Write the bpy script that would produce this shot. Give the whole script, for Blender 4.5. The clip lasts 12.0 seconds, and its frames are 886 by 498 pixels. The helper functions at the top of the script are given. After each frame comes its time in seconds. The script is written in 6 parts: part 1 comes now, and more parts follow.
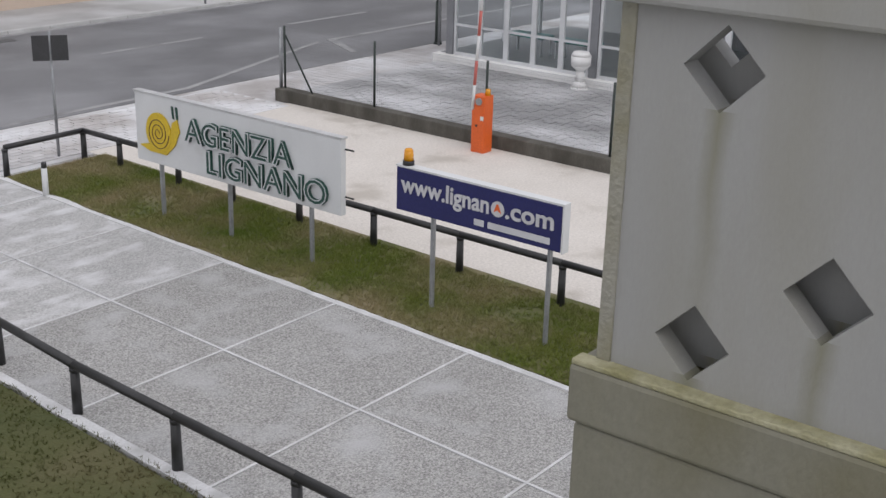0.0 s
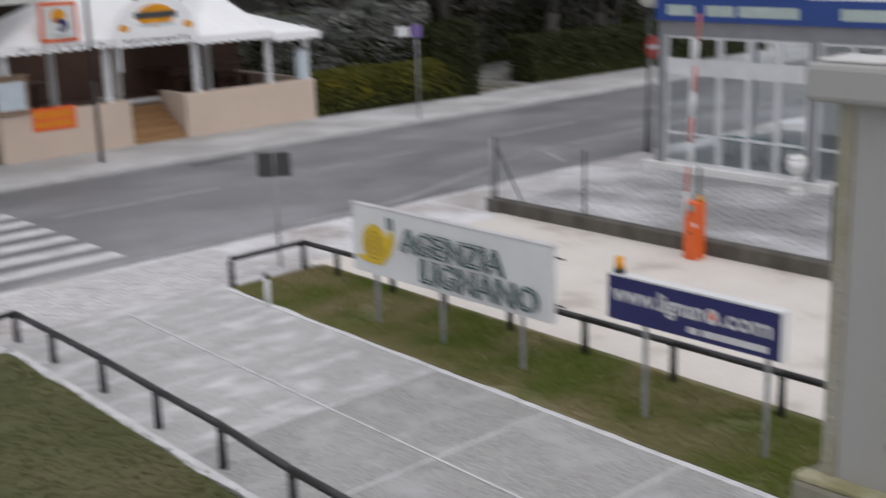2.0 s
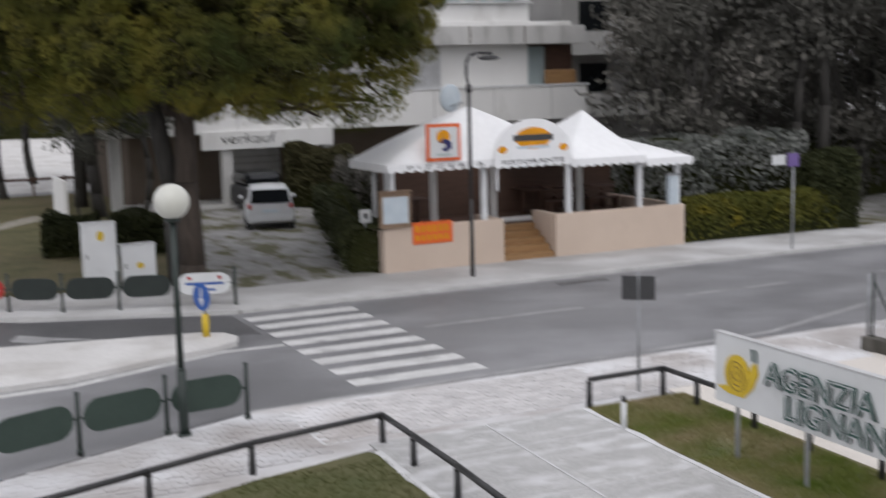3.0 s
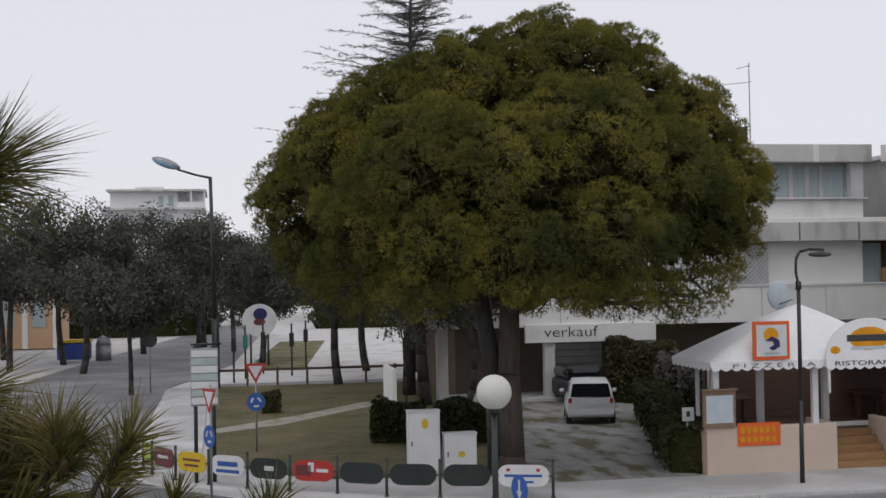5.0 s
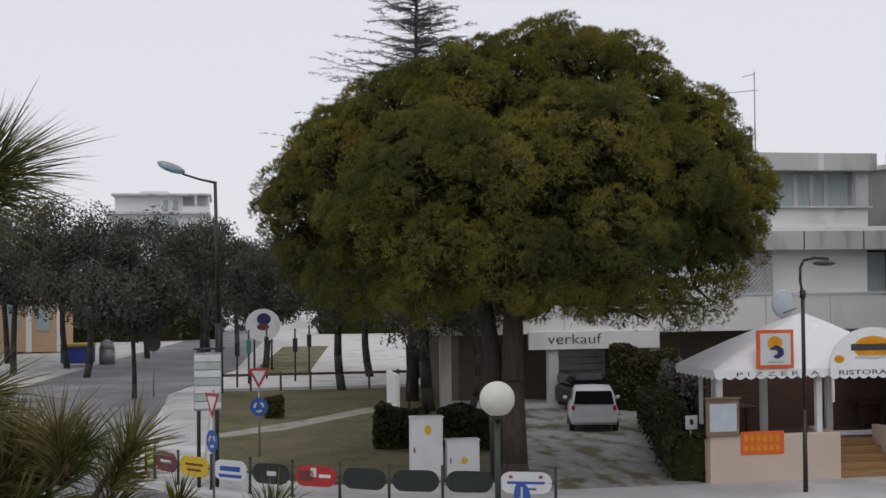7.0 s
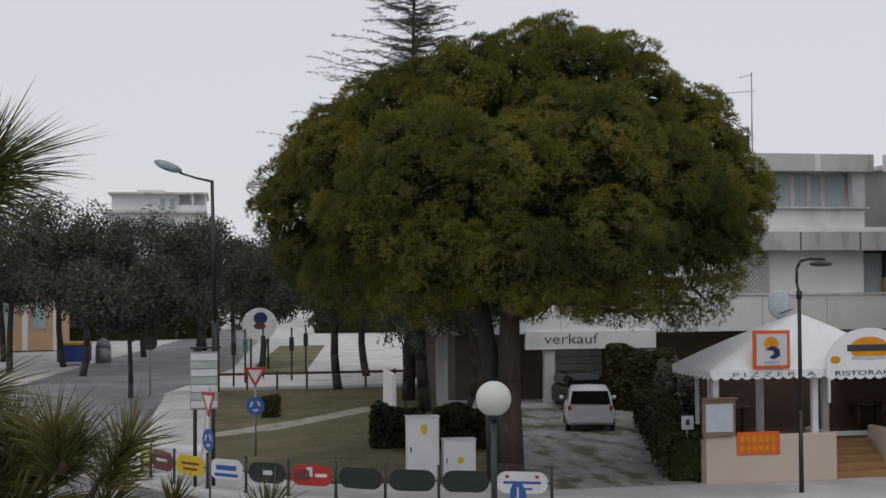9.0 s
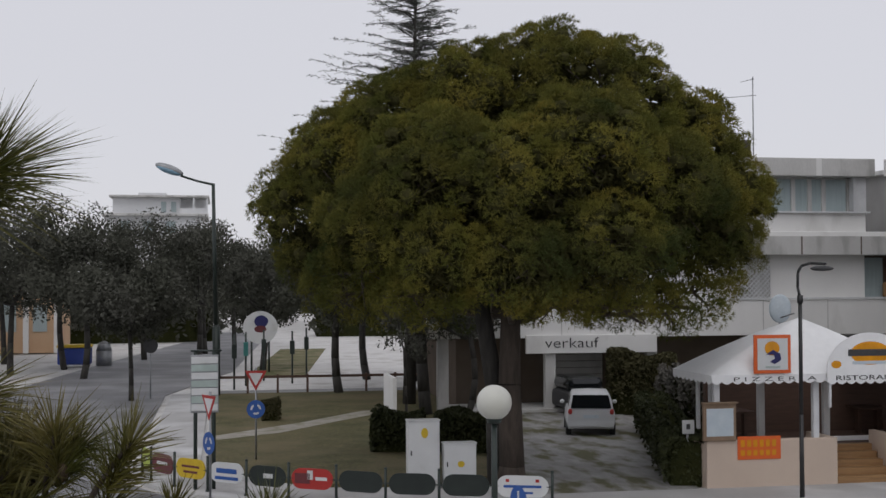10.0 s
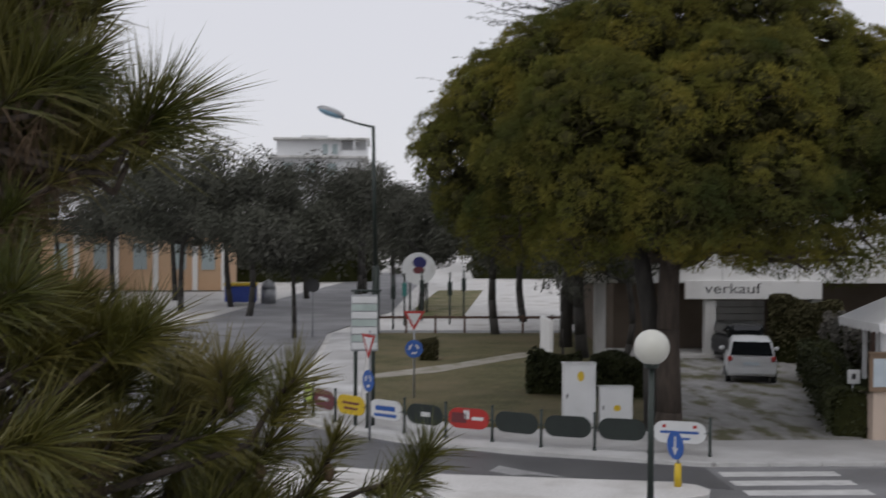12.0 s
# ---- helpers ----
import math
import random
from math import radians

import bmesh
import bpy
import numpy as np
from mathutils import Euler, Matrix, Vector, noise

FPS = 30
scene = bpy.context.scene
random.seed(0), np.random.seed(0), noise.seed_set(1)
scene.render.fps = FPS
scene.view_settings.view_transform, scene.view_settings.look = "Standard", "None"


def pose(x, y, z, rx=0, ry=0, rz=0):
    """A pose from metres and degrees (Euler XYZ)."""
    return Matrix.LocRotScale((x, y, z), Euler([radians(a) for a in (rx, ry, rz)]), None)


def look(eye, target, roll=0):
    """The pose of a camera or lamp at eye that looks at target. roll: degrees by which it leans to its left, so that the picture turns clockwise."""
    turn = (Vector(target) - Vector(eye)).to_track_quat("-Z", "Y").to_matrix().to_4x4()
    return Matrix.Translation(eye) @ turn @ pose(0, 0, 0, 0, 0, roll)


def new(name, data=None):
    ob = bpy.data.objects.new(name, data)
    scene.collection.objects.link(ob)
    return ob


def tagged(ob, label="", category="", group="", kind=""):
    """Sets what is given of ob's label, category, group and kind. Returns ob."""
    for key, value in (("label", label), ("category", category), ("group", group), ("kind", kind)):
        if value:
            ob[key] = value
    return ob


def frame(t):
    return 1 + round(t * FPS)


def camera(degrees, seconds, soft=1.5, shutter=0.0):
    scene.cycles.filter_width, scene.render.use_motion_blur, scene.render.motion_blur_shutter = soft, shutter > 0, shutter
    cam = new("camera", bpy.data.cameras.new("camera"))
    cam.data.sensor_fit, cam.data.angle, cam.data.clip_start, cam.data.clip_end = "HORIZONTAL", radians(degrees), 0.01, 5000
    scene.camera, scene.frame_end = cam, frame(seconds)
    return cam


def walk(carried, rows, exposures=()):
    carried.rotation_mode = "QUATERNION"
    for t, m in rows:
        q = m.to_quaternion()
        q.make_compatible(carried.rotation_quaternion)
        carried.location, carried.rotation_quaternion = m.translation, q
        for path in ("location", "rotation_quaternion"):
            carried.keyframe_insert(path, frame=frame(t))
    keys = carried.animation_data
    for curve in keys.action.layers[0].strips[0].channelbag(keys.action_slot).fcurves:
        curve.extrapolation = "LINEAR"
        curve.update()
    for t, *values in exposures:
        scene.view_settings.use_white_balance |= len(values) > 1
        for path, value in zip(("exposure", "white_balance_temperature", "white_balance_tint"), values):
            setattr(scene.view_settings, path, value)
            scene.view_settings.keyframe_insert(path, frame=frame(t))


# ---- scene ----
cam = camera(39.8, 12.0, soft=1.5, shutter=0.45)
# x runs along the street, y across it, z up; the eye stands on a first-floor balcony
EYE = 5.3
ROWS = [
    (0.0, -51.88, -19.64, -1.50),
    (0.5, -51.94, -19.73, -1.25),
    (1.0, -52.02, -19.27, -0.91),
    (1.2, -52.13, -18.93, -0.38),
    (1.5, -51.27, -18.02, -0.17),
    (1.9, -45.18, -15.75, 1.23),
    (2.0, -42.56, -14.56, 1.64),
    (2.2, -38.33, -14.02, 1.24),
    (2.5, -33.43, -11.89, 1.20),
    (3.0, -25.32, -8.37, 1.42),
    (3.4, -20.75, -5.92, 1.83),
    (3.5, -19.86, -5.54, 1.74),
    (3.7, -17.52, -4.10, 1.95),
    (5.3, -10.11, 1.13, 0.76),
    (5.5, -10.14, 1.13, 0.69),
    (6.0, -9.99, 1.44, 0.57),
    (6.5, -10.09, 1.28, 0.60),
    (7.0, -10.13, 1.31, 0.53),
    (9.0, -10.28, 1.29, 0.36),
    (9.5, -10.32, 1.31, 0.37),
    (10.0, -10.24, 1.46, 0.22),
    (10.5, -10.13, 1.59, 0.30),
    (11.0, -9.74, 1.27, 0.34),
    (11.5, -6.78, 0.22, -0.04),
    (11.7, -5.21, -0.22, -0.04),
    (12.0, -2.88, -1.23, -0.28),
]
walk(cam, [(t, pose(0, 0, EYE, 90 + p, r, y)) for t, y, p, r in ROWS], [(0, 0.3), (2.0, 0.23), (2.5, 0.25), (3.0, 0.4), (3.5, 0.48), (5.2, 0.0), (7.2, 0.0), (8.8, -0.16), (11.5, -0.18), (12, -0.1)])

# ---- world and light: overcast winter day with light snow ----
world = bpy.data.worlds.new("overcast_sky")
scene.world = world
world.use_nodes = True
wn, wl = world.node_tree.nodes, world.node_tree.links
sky = wn.new("ShaderNodeTexSky")
sky.sky_type, sky.sun_disc = "NISHITA", False
sky.sun_elevation, sky.sun_rotation = radians(35), radians(200)
dim = wn.new("ShaderNodeVectorMath")
dim.operation = "SCALE"
dim.inputs["Scale"].default_value = 0.1
wl.new(sky.outputs[0], dim.inputs[0])
cloud = wn.new("ShaderNodeMixRGB")
cloud.inputs[0].default_value = 0.93
cloud.inputs[2].default_value = (0.772, 0.768, 0.825, 1)
wl.new(dim.outputs[0], cloud.inputs[1])
wl.new(cloud.outputs[0], wn["Background"].inputs[0])
wn["Background"].inputs[1].default_value = 1.0
sun = new("sun", bpy.data.lights.new("sun", "SUN"))
sun.data.energy, sun.data.angle, sun.data.color = 0.5, radians(40), (1, 0.97, 0.93)
sun.matrix_world = look((0, 0, 30), (6, 18, 0))


# ---- materials ----
def mat(name, c1, c2=None, scale=3.0, rough=0.8, bump=0.15, bscale=40.0, metal=0.0, c3=None, sscale=0.8, sthr=0.6, swidth=0.1, stretch=(1, 1, 1), spec=0.5, rand=0.0, grain=0.12):
    """Two-tone noise colour, an optional third tone in patches (slush, stains, moss) and a fine relief."""
    m = bpy.data.materials.new(name)
    m.use_nodes = True
    n, l = m.node_tree.nodes, m.node_tree.links
    b = n["Principled BSDF"]
    b.inputs["Roughness"].default_value, b.inputs["Metallic"].default_value = rough, metal
    b.inputs["Specular IOR Level"].default_value = spec
    tc, mp = n.new("ShaderNodeTexCoord"), n.new("ShaderNodeMapping")
    mp.inputs["Scale"].default_value = stretch
    l.new(tc.outputs["Object"], mp.inputs[0])

    def noise_tex(s, d=5):
        t = n.new("ShaderNodeTexNoise")
        t.inputs["Scale"].default_value, t.inputs["Detail"].default_value = s, d
        l.new(mp.outputs[0], t.inputs["Vector"])
        return t
    def mixer(f, a, c):
        x = n.new("ShaderNodeMixRGB")
        l.new(f, x.inputs[0])
        for k, s in ((1, a), (2, c)):
            if isinstance(s, tuple):
                x.inputs[k].default_value = (*s, 1)
            else:
                l.new(s, x.inputs[k])
        return x.outputs[0]
    def ramp(f, lo, hi):
        r = n.new("ShaderNodeMapRange")
        r.inputs[1].default_value, r.inputs[2].default_value = lo, hi
        l.new(f, r.inputs[0])
        return r.outputs[0]
    c2 = c2 or tuple(v * 0.8 for v in c1)
    col = mixer(ramp(noise_tex(scale).outputs[0], 0.3, 0.7), c1, c2)
    fine = noise_tex(bscale, 3).outputs[0]
    if bump:
        gr = n.new("ShaderNodeMapRange")
        gr.inputs[1].default_value, gr.inputs[2].default_value, gr.inputs[3].default_value, gr.inputs[4].default_value = 0.25, 0.75, 1 - grain, 1 + grain
        l.new(fine, gr.inputs[0])
        sc = n.new("ShaderNodeVectorMath")
        sc.operation = "SCALE"
        l.new(gr.outputs[0], sc.inputs["Scale"])
        l.new(col, sc.inputs[0])
        col = sc.outputs[0]
    if c3:
        patch = noise_tex(sscale, 8).outputs[0]
        col = mixer(ramp(patch, sthr - swidth, sthr + swidth), col, c3)
    if rand:
        oi, hs = n.new("ShaderNodeObjectInfo"), n.new("ShaderNodeHueSaturation")
        l.new(ramp(oi.outputs["Random"], 0.0, 1.0), hs.inputs["Value"])
        hs.inputs["Value"].default_value = 1
        mr = n.new("ShaderNodeMapRange")
        mr.inputs[3].default_value, mr.inputs[4].default_value = 1 - rand, 1 + rand
        l.new(oi.outputs["Random"], mr.inputs[0])
        l.new(mr.outputs[0], hs.inputs["Value"])
        l.new(col, hs.inputs["Color"])
        col = hs.outputs[0]
    l.new(col, b.inputs["Base Color"])
    if bump:
        bp = n.new("ShaderNodeBump")
        bp.inputs["Strength"].default_value, bp.inputs["Distance"].default_value = bump, 0.02
        l.new(fine, bp.inputs["Height"])
        l.new(bp.outputs[0], b.inputs["Normal"])
    return m


def glass(name, tint, rough=0.03):
    m = bpy.data.materials.new(name)
    m.use_nodes = True
    b = m.node_tree.nodes["Principled BSDF"]
    b.inputs["Base Color"].default_value = (*tint, 1)
    b.inputs["Transmission Weight"].default_value, b.inputs["Roughness"].default_value, b.inputs["IOR"].default_value = 1.0, rough, 1.2
    return m


m_snow = mat("snowy_ground", (0.53, 0.52, 0.505), (0.63, 0.62, 0.605), 0.6, 0.9, 0.3, 25, c3=(0.40, 0.38, 0.355), sscale=0.5, sthr=0.62)
m_drive = mat("snowy_drive", (0.66, 0.62, 0.57), (0.60, 0.56, 0.51), 0.9, 0.9, 0.4, 30, c3=(0.47, 0.43, 0.38), sscale=0.9, sthr=0.64, swidth=0.06)
m_asphalt = mat("wet_asphalt", (0.140, 0.140, 0.145), (0.185, 0.185, 0.19), 0.3, 0.55, 0.2, 60, c3=(0.29, 0.29, 0.30), sscale=0.35, sthr=0.6, swidth=0.16, stretch=(0.85, 1.1, 1), grain=0.1)
m_lane = mat("fresh_asphalt", (0.075, 0.075, 0.078), (0.10, 0.10, 0.103), 0.8, 0.5, 0.25, 60, c3=(0.2, 0.2, 0.2), sscale=0.6, sthr=0.7)
m_forecourt = mat("slushy_asphalt", (0.24, 0.24, 0.24), (0.34, 0.34, 0.34), 0.7, 0.6, 0.25, 50, c3=(0.62, 0.62, 0.63), sscale=0.55, sthr=0.55, swidth=0.14, stretch=(1.2, 0.8, 1))
m_concrete = mat("exposed_aggregate_slab", (0.315, 0.31, 0.297), (0.36, 0.355, 0.342), 1.0, 0.8, 0.8, 55, c3=(0.46, 0.46, 0.46), sscale=1.6, sthr=0.64, swidth=0.12, rand=0.03, grain=0.62)
m_concrete_snow = mat("slush_dusted_slab", (0.39, 0.387, 0.38), (0.45, 0.447, 0.44), 0.9, 0.85, 0.6, 50, c3=(0.62, 0.62, 0.625), sscale=1.9, sthr=0.60, swidth=0.1, rand=0.03, stretch=(0.8, 1.6, 1), grain=0.45)
m_joint = mat("snow_filled_joint", (0.64, 0.64, 0.645), (0.52, 0.52, 0.52), 3, 0.9, 0.2, c3=(0.40, 0.40, 0.395), sscale=2.5, sthr=0.64)
m_paver = mat("snowy_paver", (0.36, 0.335, 0.32), (0.50, 0.48, 0.47), 0.8, 0.9, 0.3, 50, c3=(0.66, 0.66, 0.67), sscale=0.7, sthr=0.52, swidth=0.12, rand=0.12)
m_pavement = mat("slushy_pavement", (0.36, 0.352, 0.346), (0.455, 0.45, 0.445), 0.5, 0.85, 0.25, 40, c3=(0.58, 0.58, 0.58), sscale=0.4, sthr=0.56, swidth=0.1)
m_kerb = mat("kerb_stone", (0.55, 0.55, 0.54), (0.42, 0.42, 0.41), 2, 0.85, 0.2)
m_line = mat("road_paint", (0.62, 0.62, 0.61), (0.48, 0.48, 0.47), 2.2, 0.7, 0.15, c3=(0.30, 0.30, 0.30), sscale=1.6, sthr=0.68)
m_faint = mat("faded_road_paint", (0.36, 0.36, 0.36), (0.27, 0.27, 0.27), 2.0, 0.7, 0.15, c3=(0.2, 0.2, 0.2), sscale=1.2, sthr=0.6)
m_soil = mat("turf_base", (0.075, 0.090, 0.022), (0.125, 0.115, 0.045), 1.2, 0.95, 0.5, 40, c3=(0.24, 0.20, 0.12), sscale=0.6, sthr=0.55, swidth=0.14)
m_grass = mat("grass_blade", (0.105, 0.165, 0.020), (0.175, 0.195, 0.046), 0.9, 0.8, 0, c3=(0.31, 0.26, 0.145), sscale=0.6, sthr=0.52, swidth=0.12, spec=0.2)
m_grassdull = mat("dull_grass_blade", (0.072, 0.086, 0.024), (0.105, 0.105, 0.038), 0.8, 0.8, 0, c3=(0.14, 0.12, 0.06), sscale=0.6, sthr=0.62, swidth=0.14, spec=0.2)
m_soildull = mat("dull_turf_base", (0.060, 0.070, 0.020), (0.090, 0.088, 0.032), 1.2, 0.95, 0.5, 40, c3=(0.13, 0.115, 0.06), sscale=0.7, sthr=0.64, swidth=0.16)
m_lawnfar = mat("far_turf", (0.054, 0.058, 0.016), (0.108, 0.092, 0.037), 0.9, 0.95, 0.8, 9, c3=(0.15, 0.118, 0.06), sscale=0.35, sthr=0.58, swidth=0.16, grain=0.5)
m_black = mat("black_painted_metal", (0.018, 0.018, 0.019), (0.03, 0.03, 0.03), 8, 0.45, 0.1, 60)
m_dkgreen = mat("dark_green_metal", (0.016, 0.026, 0.022), (0.022, 0.034, 0.028), 5, 0.45, 0.08)
m_panelgreen = mat("green_panel", (0.025, 0.045, 0.035), (0.035, 0.058, 0.045), 3, 0.5, 0.08)
m_panelblack = mat("blackish_green_panel", (0.012, 0.018, 0.016), (0.018, 0.026, 0.022), 3, 0.5, 0.08)
m_galv = mat("galvanised_steel", (0.36, 0.37, 0.38), (0.27, 0.28, 0.29), 6, 0.45, 0.08, metal=0.5)
m_white = mat("white_enamel", (0.66, 0.67, 0.67), (0.58, 0.59, 0.59), 1.5, 0.45, 0.05, c3=(0.50, 0.50, 0.47), sscale=1.5, sthr=0.7, grain=0.02)
m_edge = mat("aluminium_edge", (0.6, 0.6, 0.6), None, 3, 0.4, 0.05, metal=0.3)
m_navy = mat("navy_enamel", (0.014, 0.016, 0.095), (0.018, 0.02, 0.11), 3, 0.4, 0.04)
m_letterwhite = mat("white_lettering", (0.62, 0.62, 0.63), None, 3, 0.5, 0)
m_lettergreen = mat("dark_green_lettering", (0.012, 0.055, 0.042), (0.016, 0.065, 0.05), 3, 0.5, 0)
m_lettergrey = mat("grey_green_lettering", (0.42, 0.50, 0.47), None, 3, 0.5, 0)
m_yellow = mat("yellow_enamel", (0.62, 0.44, 0.02), (0.56, 0.38, 0.02), 5, 0.5, 0.05)
m_amber = mat("amber_plastic", (0.75, 0.32, 0.01), None, 3, 0.25, 0)
m_orange = mat("orange_enamel", (0.72, 0.13, 0.02), (0.66, 0.11, 0.02), 4, 0.4, 0.05)
m_red = mat("red_enamel", (0.42, 0.03, 0.025), (0.36, 0.025, 0.02), 4, 0.45, 0.05)
m_boomred = mat("faded_red_enamel", (0.50, 0.13, 0.11), (0.44, 0.11, 0.09), 4, 0.5, 0.05)
m_blue = mat("blue_enamel", (0.025, 0.10, 0.36), (0.02, 0.08, 0.30), 4, 0.45, 0.05)
m_bandblue = mat("deep_blue_enamel", (0.014, 0.050, 0.21), (0.018, 0.058, 0.24), 2, 0.45, 0.05)
m_dark = mat("dark_sign_back", (0.035, 0.036, 0.038), (0.05, 0.05, 0.052), 5, 0.6, 0.05)
m_pier = mat("painted_render", (0.330, 0.332, 0.318), (0.355, 0.355, 0.34), 1.6, 0.75, 0.10, 90, c3=(0.30, 0.292, 0.245), sscale=1.8, sthr=0.64, swidth=0.16, stretch=(1, 1.6, 0.35), grain=0.02)
m_pierlow = mat("stained_render", (0.205, 0.198, 0.150), (0.255, 0.247, 0.195), 2.2, 0.8, 0.2, 70, c3=(0.165, 0.152, 0.085), sscale=2.2, sthr=0.6, stretch=(1, 1, 0.5), grain=0.06)
m_edgebead = mat("yellowed_corner_render", (0.335, 0.328, 0.285), (0.295, 0.282, 0.21), 7, 0.85, 0.4, 60, c3=(0.22, 0.205, 0.115), sscale=4, sthr=0.64, grain=0.05)
m_moss = mat("mossy_ledge", (0.26, 0.245, 0.12), (0.42, 0.40, 0.27), 12, 0.9, 0.4, 70)
m_kerbwall = mat("mossy_concrete", (0.075, 0.07, 0.058), (0.125, 0.117, 0.10), 3, 0.9, 0.4, 35, c3=(0.06, 0.055, 0.045), sscale=2.0, sthr=0.58, stretch=(1, 1, 0.4))
m_beige = mat("beige_render", (0.60, 0.49, 0.40), (0.54, 0.435, 0.355), 0.9, 0.85, 0.2, 60, c3=(0.42, 0.34, 0.27), sscale=0.8, sthr=0.7)
m_tent = mat("white_tarpaulin", (0.84, 0.845, 0.85), (0.77, 0.775, 0.78), 0.9, 0.55, 0.06, 6, grain=0.03)
m_wood = mat("wood_step", (0.33, 0.19, 0.08), (0.24, 0.13, 0.055), 4, 0.6, 0.2, 30, stretch=(0.4, 4, 4))
m_brown = mat("dark_wood", (0.075, 0.040, 0.027), (0.105, 0.056, 0.037), 4, 0.6, 0.15, stretch=(0.5, 4, 4))
m_frame = mat("wooden_frame", (0.25, 0.17, 0.11), (0.19, 0.13, 0.085), 5, 0.7, 0.1)
m_paper = mat("pale_sheet", (0.45, 0.52, 0.57), (0.52, 0.58, 0.62), 4, 0.4, 0.03)
m_plaster = mat("white_plaster", (0.80, 0.795, 0.78), (0.73, 0.725, 0.71), 0.6, 0.85, 0.12, 40, c3=(0.50, 0.49, 0.46), sscale=0.5, sthr=0.68, stretch=(1, 1, 0.5), grain=0.04)
m_bconc = mat("weathered_concrete", (0.50, 0.495, 0.48), (0.59, 0.585, 0.57), 0.8, 0.9, 0.25, 30, c3=(0.28, 0.275, 0.26), sscale=0.9, sthr=0.6, stretch=(1, 1, 0.3), grain=0.06)
# grey lowered so the house behind the trees reads as standing in shade
m_woodhouse = mat("shade_dimmed_grey_render", (0.28, 0.275, 0.265), (0.34, 0.335, 0.325), 0.7, 0.9, 0.15)
# plain brown on joints and a roof; in recesses it also paints the shade
m_shade = mat("brown_render_and_recess_shade", (0.10, 0.075, 0.055), (0.14, 0.11, 0.085), 1, 0.85, 0.1)
m_curtain = mat("pale_curtain", (0.33, 0.40, 0.41), (0.40, 0.47, 0.48), 2, 0.7, 0.05, stretch=(6, 6, 0.3))
m_pvc = mat("white_plastic_frame", (0.68, 0.69, 0.70), None, 2, 0.4, 0.03)
m_greyframe = mat("grey_aluminium", (0.27, 0.275, 0.29), None, 3, 0.4, 0.03, metal=0.3)
m_glass = glass("clear_glass", (0.90, 0.94, 0.95))
m_tile = mat("veranda_floor", (0.30, 0.31, 0.31), (0.22, 0.23, 0.23), 1.5, 0.4, 0.05)
m_bark = mat("pine_bark", (0.048, 0.038, 0.030), (0.085, 0.066, 0.053), 3, 0.95, 0.8, 14, stretch=(3, 3, 0.6))
m_barkgrey = mat("grey_bark", (0.032, 0.030, 0.027), (0.058, 0.054, 0.048), 3, 0.95, 0.6, 14, stretch=(3, 3, 0.6))
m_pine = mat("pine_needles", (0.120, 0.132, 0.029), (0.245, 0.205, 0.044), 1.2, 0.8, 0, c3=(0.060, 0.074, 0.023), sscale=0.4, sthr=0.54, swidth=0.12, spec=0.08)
# darker than m_pine: the shade inside the crown is put into this colour
m_pineinner = mat("pine_inner_shade_tone", (0.052, 0.052, 0.022), (0.078, 0.074, 0.030), 2, 0.95, 0, spec=0.0)
m_near = mat("near_pine_needles", (0.050, 0.064, 0.013), (0.128, 0.114, 0.024), 5, 0.4, 0, c3=(0.215, 0.18, 0.06), sscale=4, sthr=0.58, spec=0.35)
m_nearbrown = mat("dry_needles", (0.11, 0.07, 0.035), (0.07, 0.045, 0.025), 8, 0.7, 0)
m_cedar = mat("cedar_needles", (0.095, 0.11, 0.095), (0.13, 0.145, 0.125), 1, 0.7, 0)
m_oak = mat("evergreen_leaves", (0.066, 0.069, 0.054), (0.088, 0.09, 0.072), 0.6, 0.7, 0, c3=(0.105, 0.105, 0.09), sscale=0.4, sthr=0.6, spec=0.05)
m_wood_dark = mat("dark_wood_leaves", (0.076, 0.075, 0.065), (0.108, 0.104, 0.092), 0.5, 0.7, 0, c3=(0.15, 0.14, 0.125), sscale=0.35, sthr=0.6, spec=0.05)
m_hedge = mat("hedge_leaves", (0.030, 0.036, 0.016), (0.05, 0.055, 0.024), 1.5, 0.5, 0, spec=0.1)
m_hedgelight = mat("light_hedge_leaves", (0.075, 0.082, 0.018), (0.12, 0.115, 0.025), 1.2, 0.5, 0, c3=(0.26, 0.20, 0.02), sscale=1.5, sthr=0.68, spec=0.1)
m_olive = mat("brown_olive_leaves", (0.055, 0.052, 0.026), (0.085, 0.078, 0.038), 1.2, 0.6, 0, spec=0.1)
m_greybush = mat("frosted_shrub_leaves", (0.13, 0.14, 0.125), (0.20, 0.205, 0.19), 1.2, 0.7, 0, spec=0.1)
# near-black green that paints the shade deep inside the hedges
m_core = mat("foliage_inner_shade", (0.022, 0.025, 0.010), (0.034, 0.036, 0.014), 2, 0.95, 0.5, 8, spec=0.0)
m_car = mat("white_car_paint", (0.62, 0.63, 0.64), (0.58, 0.59, 0.60), 2, 0.25, 0)
m_tyre = mat("rubber", (0.02, 0.02, 0.02), None, 5, 0.8, 0.1)
m_carglass = mat("tinted_car_glass", (0.012, 0.014, 0.016), None, 2, 0.08, 0)
m_globe = mat("opal_globe", (0.62, 0.62, 0.57), (0.56, 0.56, 0.50), 2, 0.3, 0, c3=(0.45, 0.45, 0.38), sscale=1.5, sthr=0.66)
m_bin = mat("blue_plastic", (0.02, 0.05, 0.26), (0.025, 0.06, 0.3), 2, 0.5, 0.05)
m_ochre = mat("salmon_ochre_render", (0.55, 0.36, 0.22), (0.61, 0.42, 0.27), 0.5, 0.85, 0.1)
m_farwhite = mat("far_white_render", (0.74, 0.75, 0.76), (0.66, 0.67, 0.68), 0.3, 0.9, 0.05)
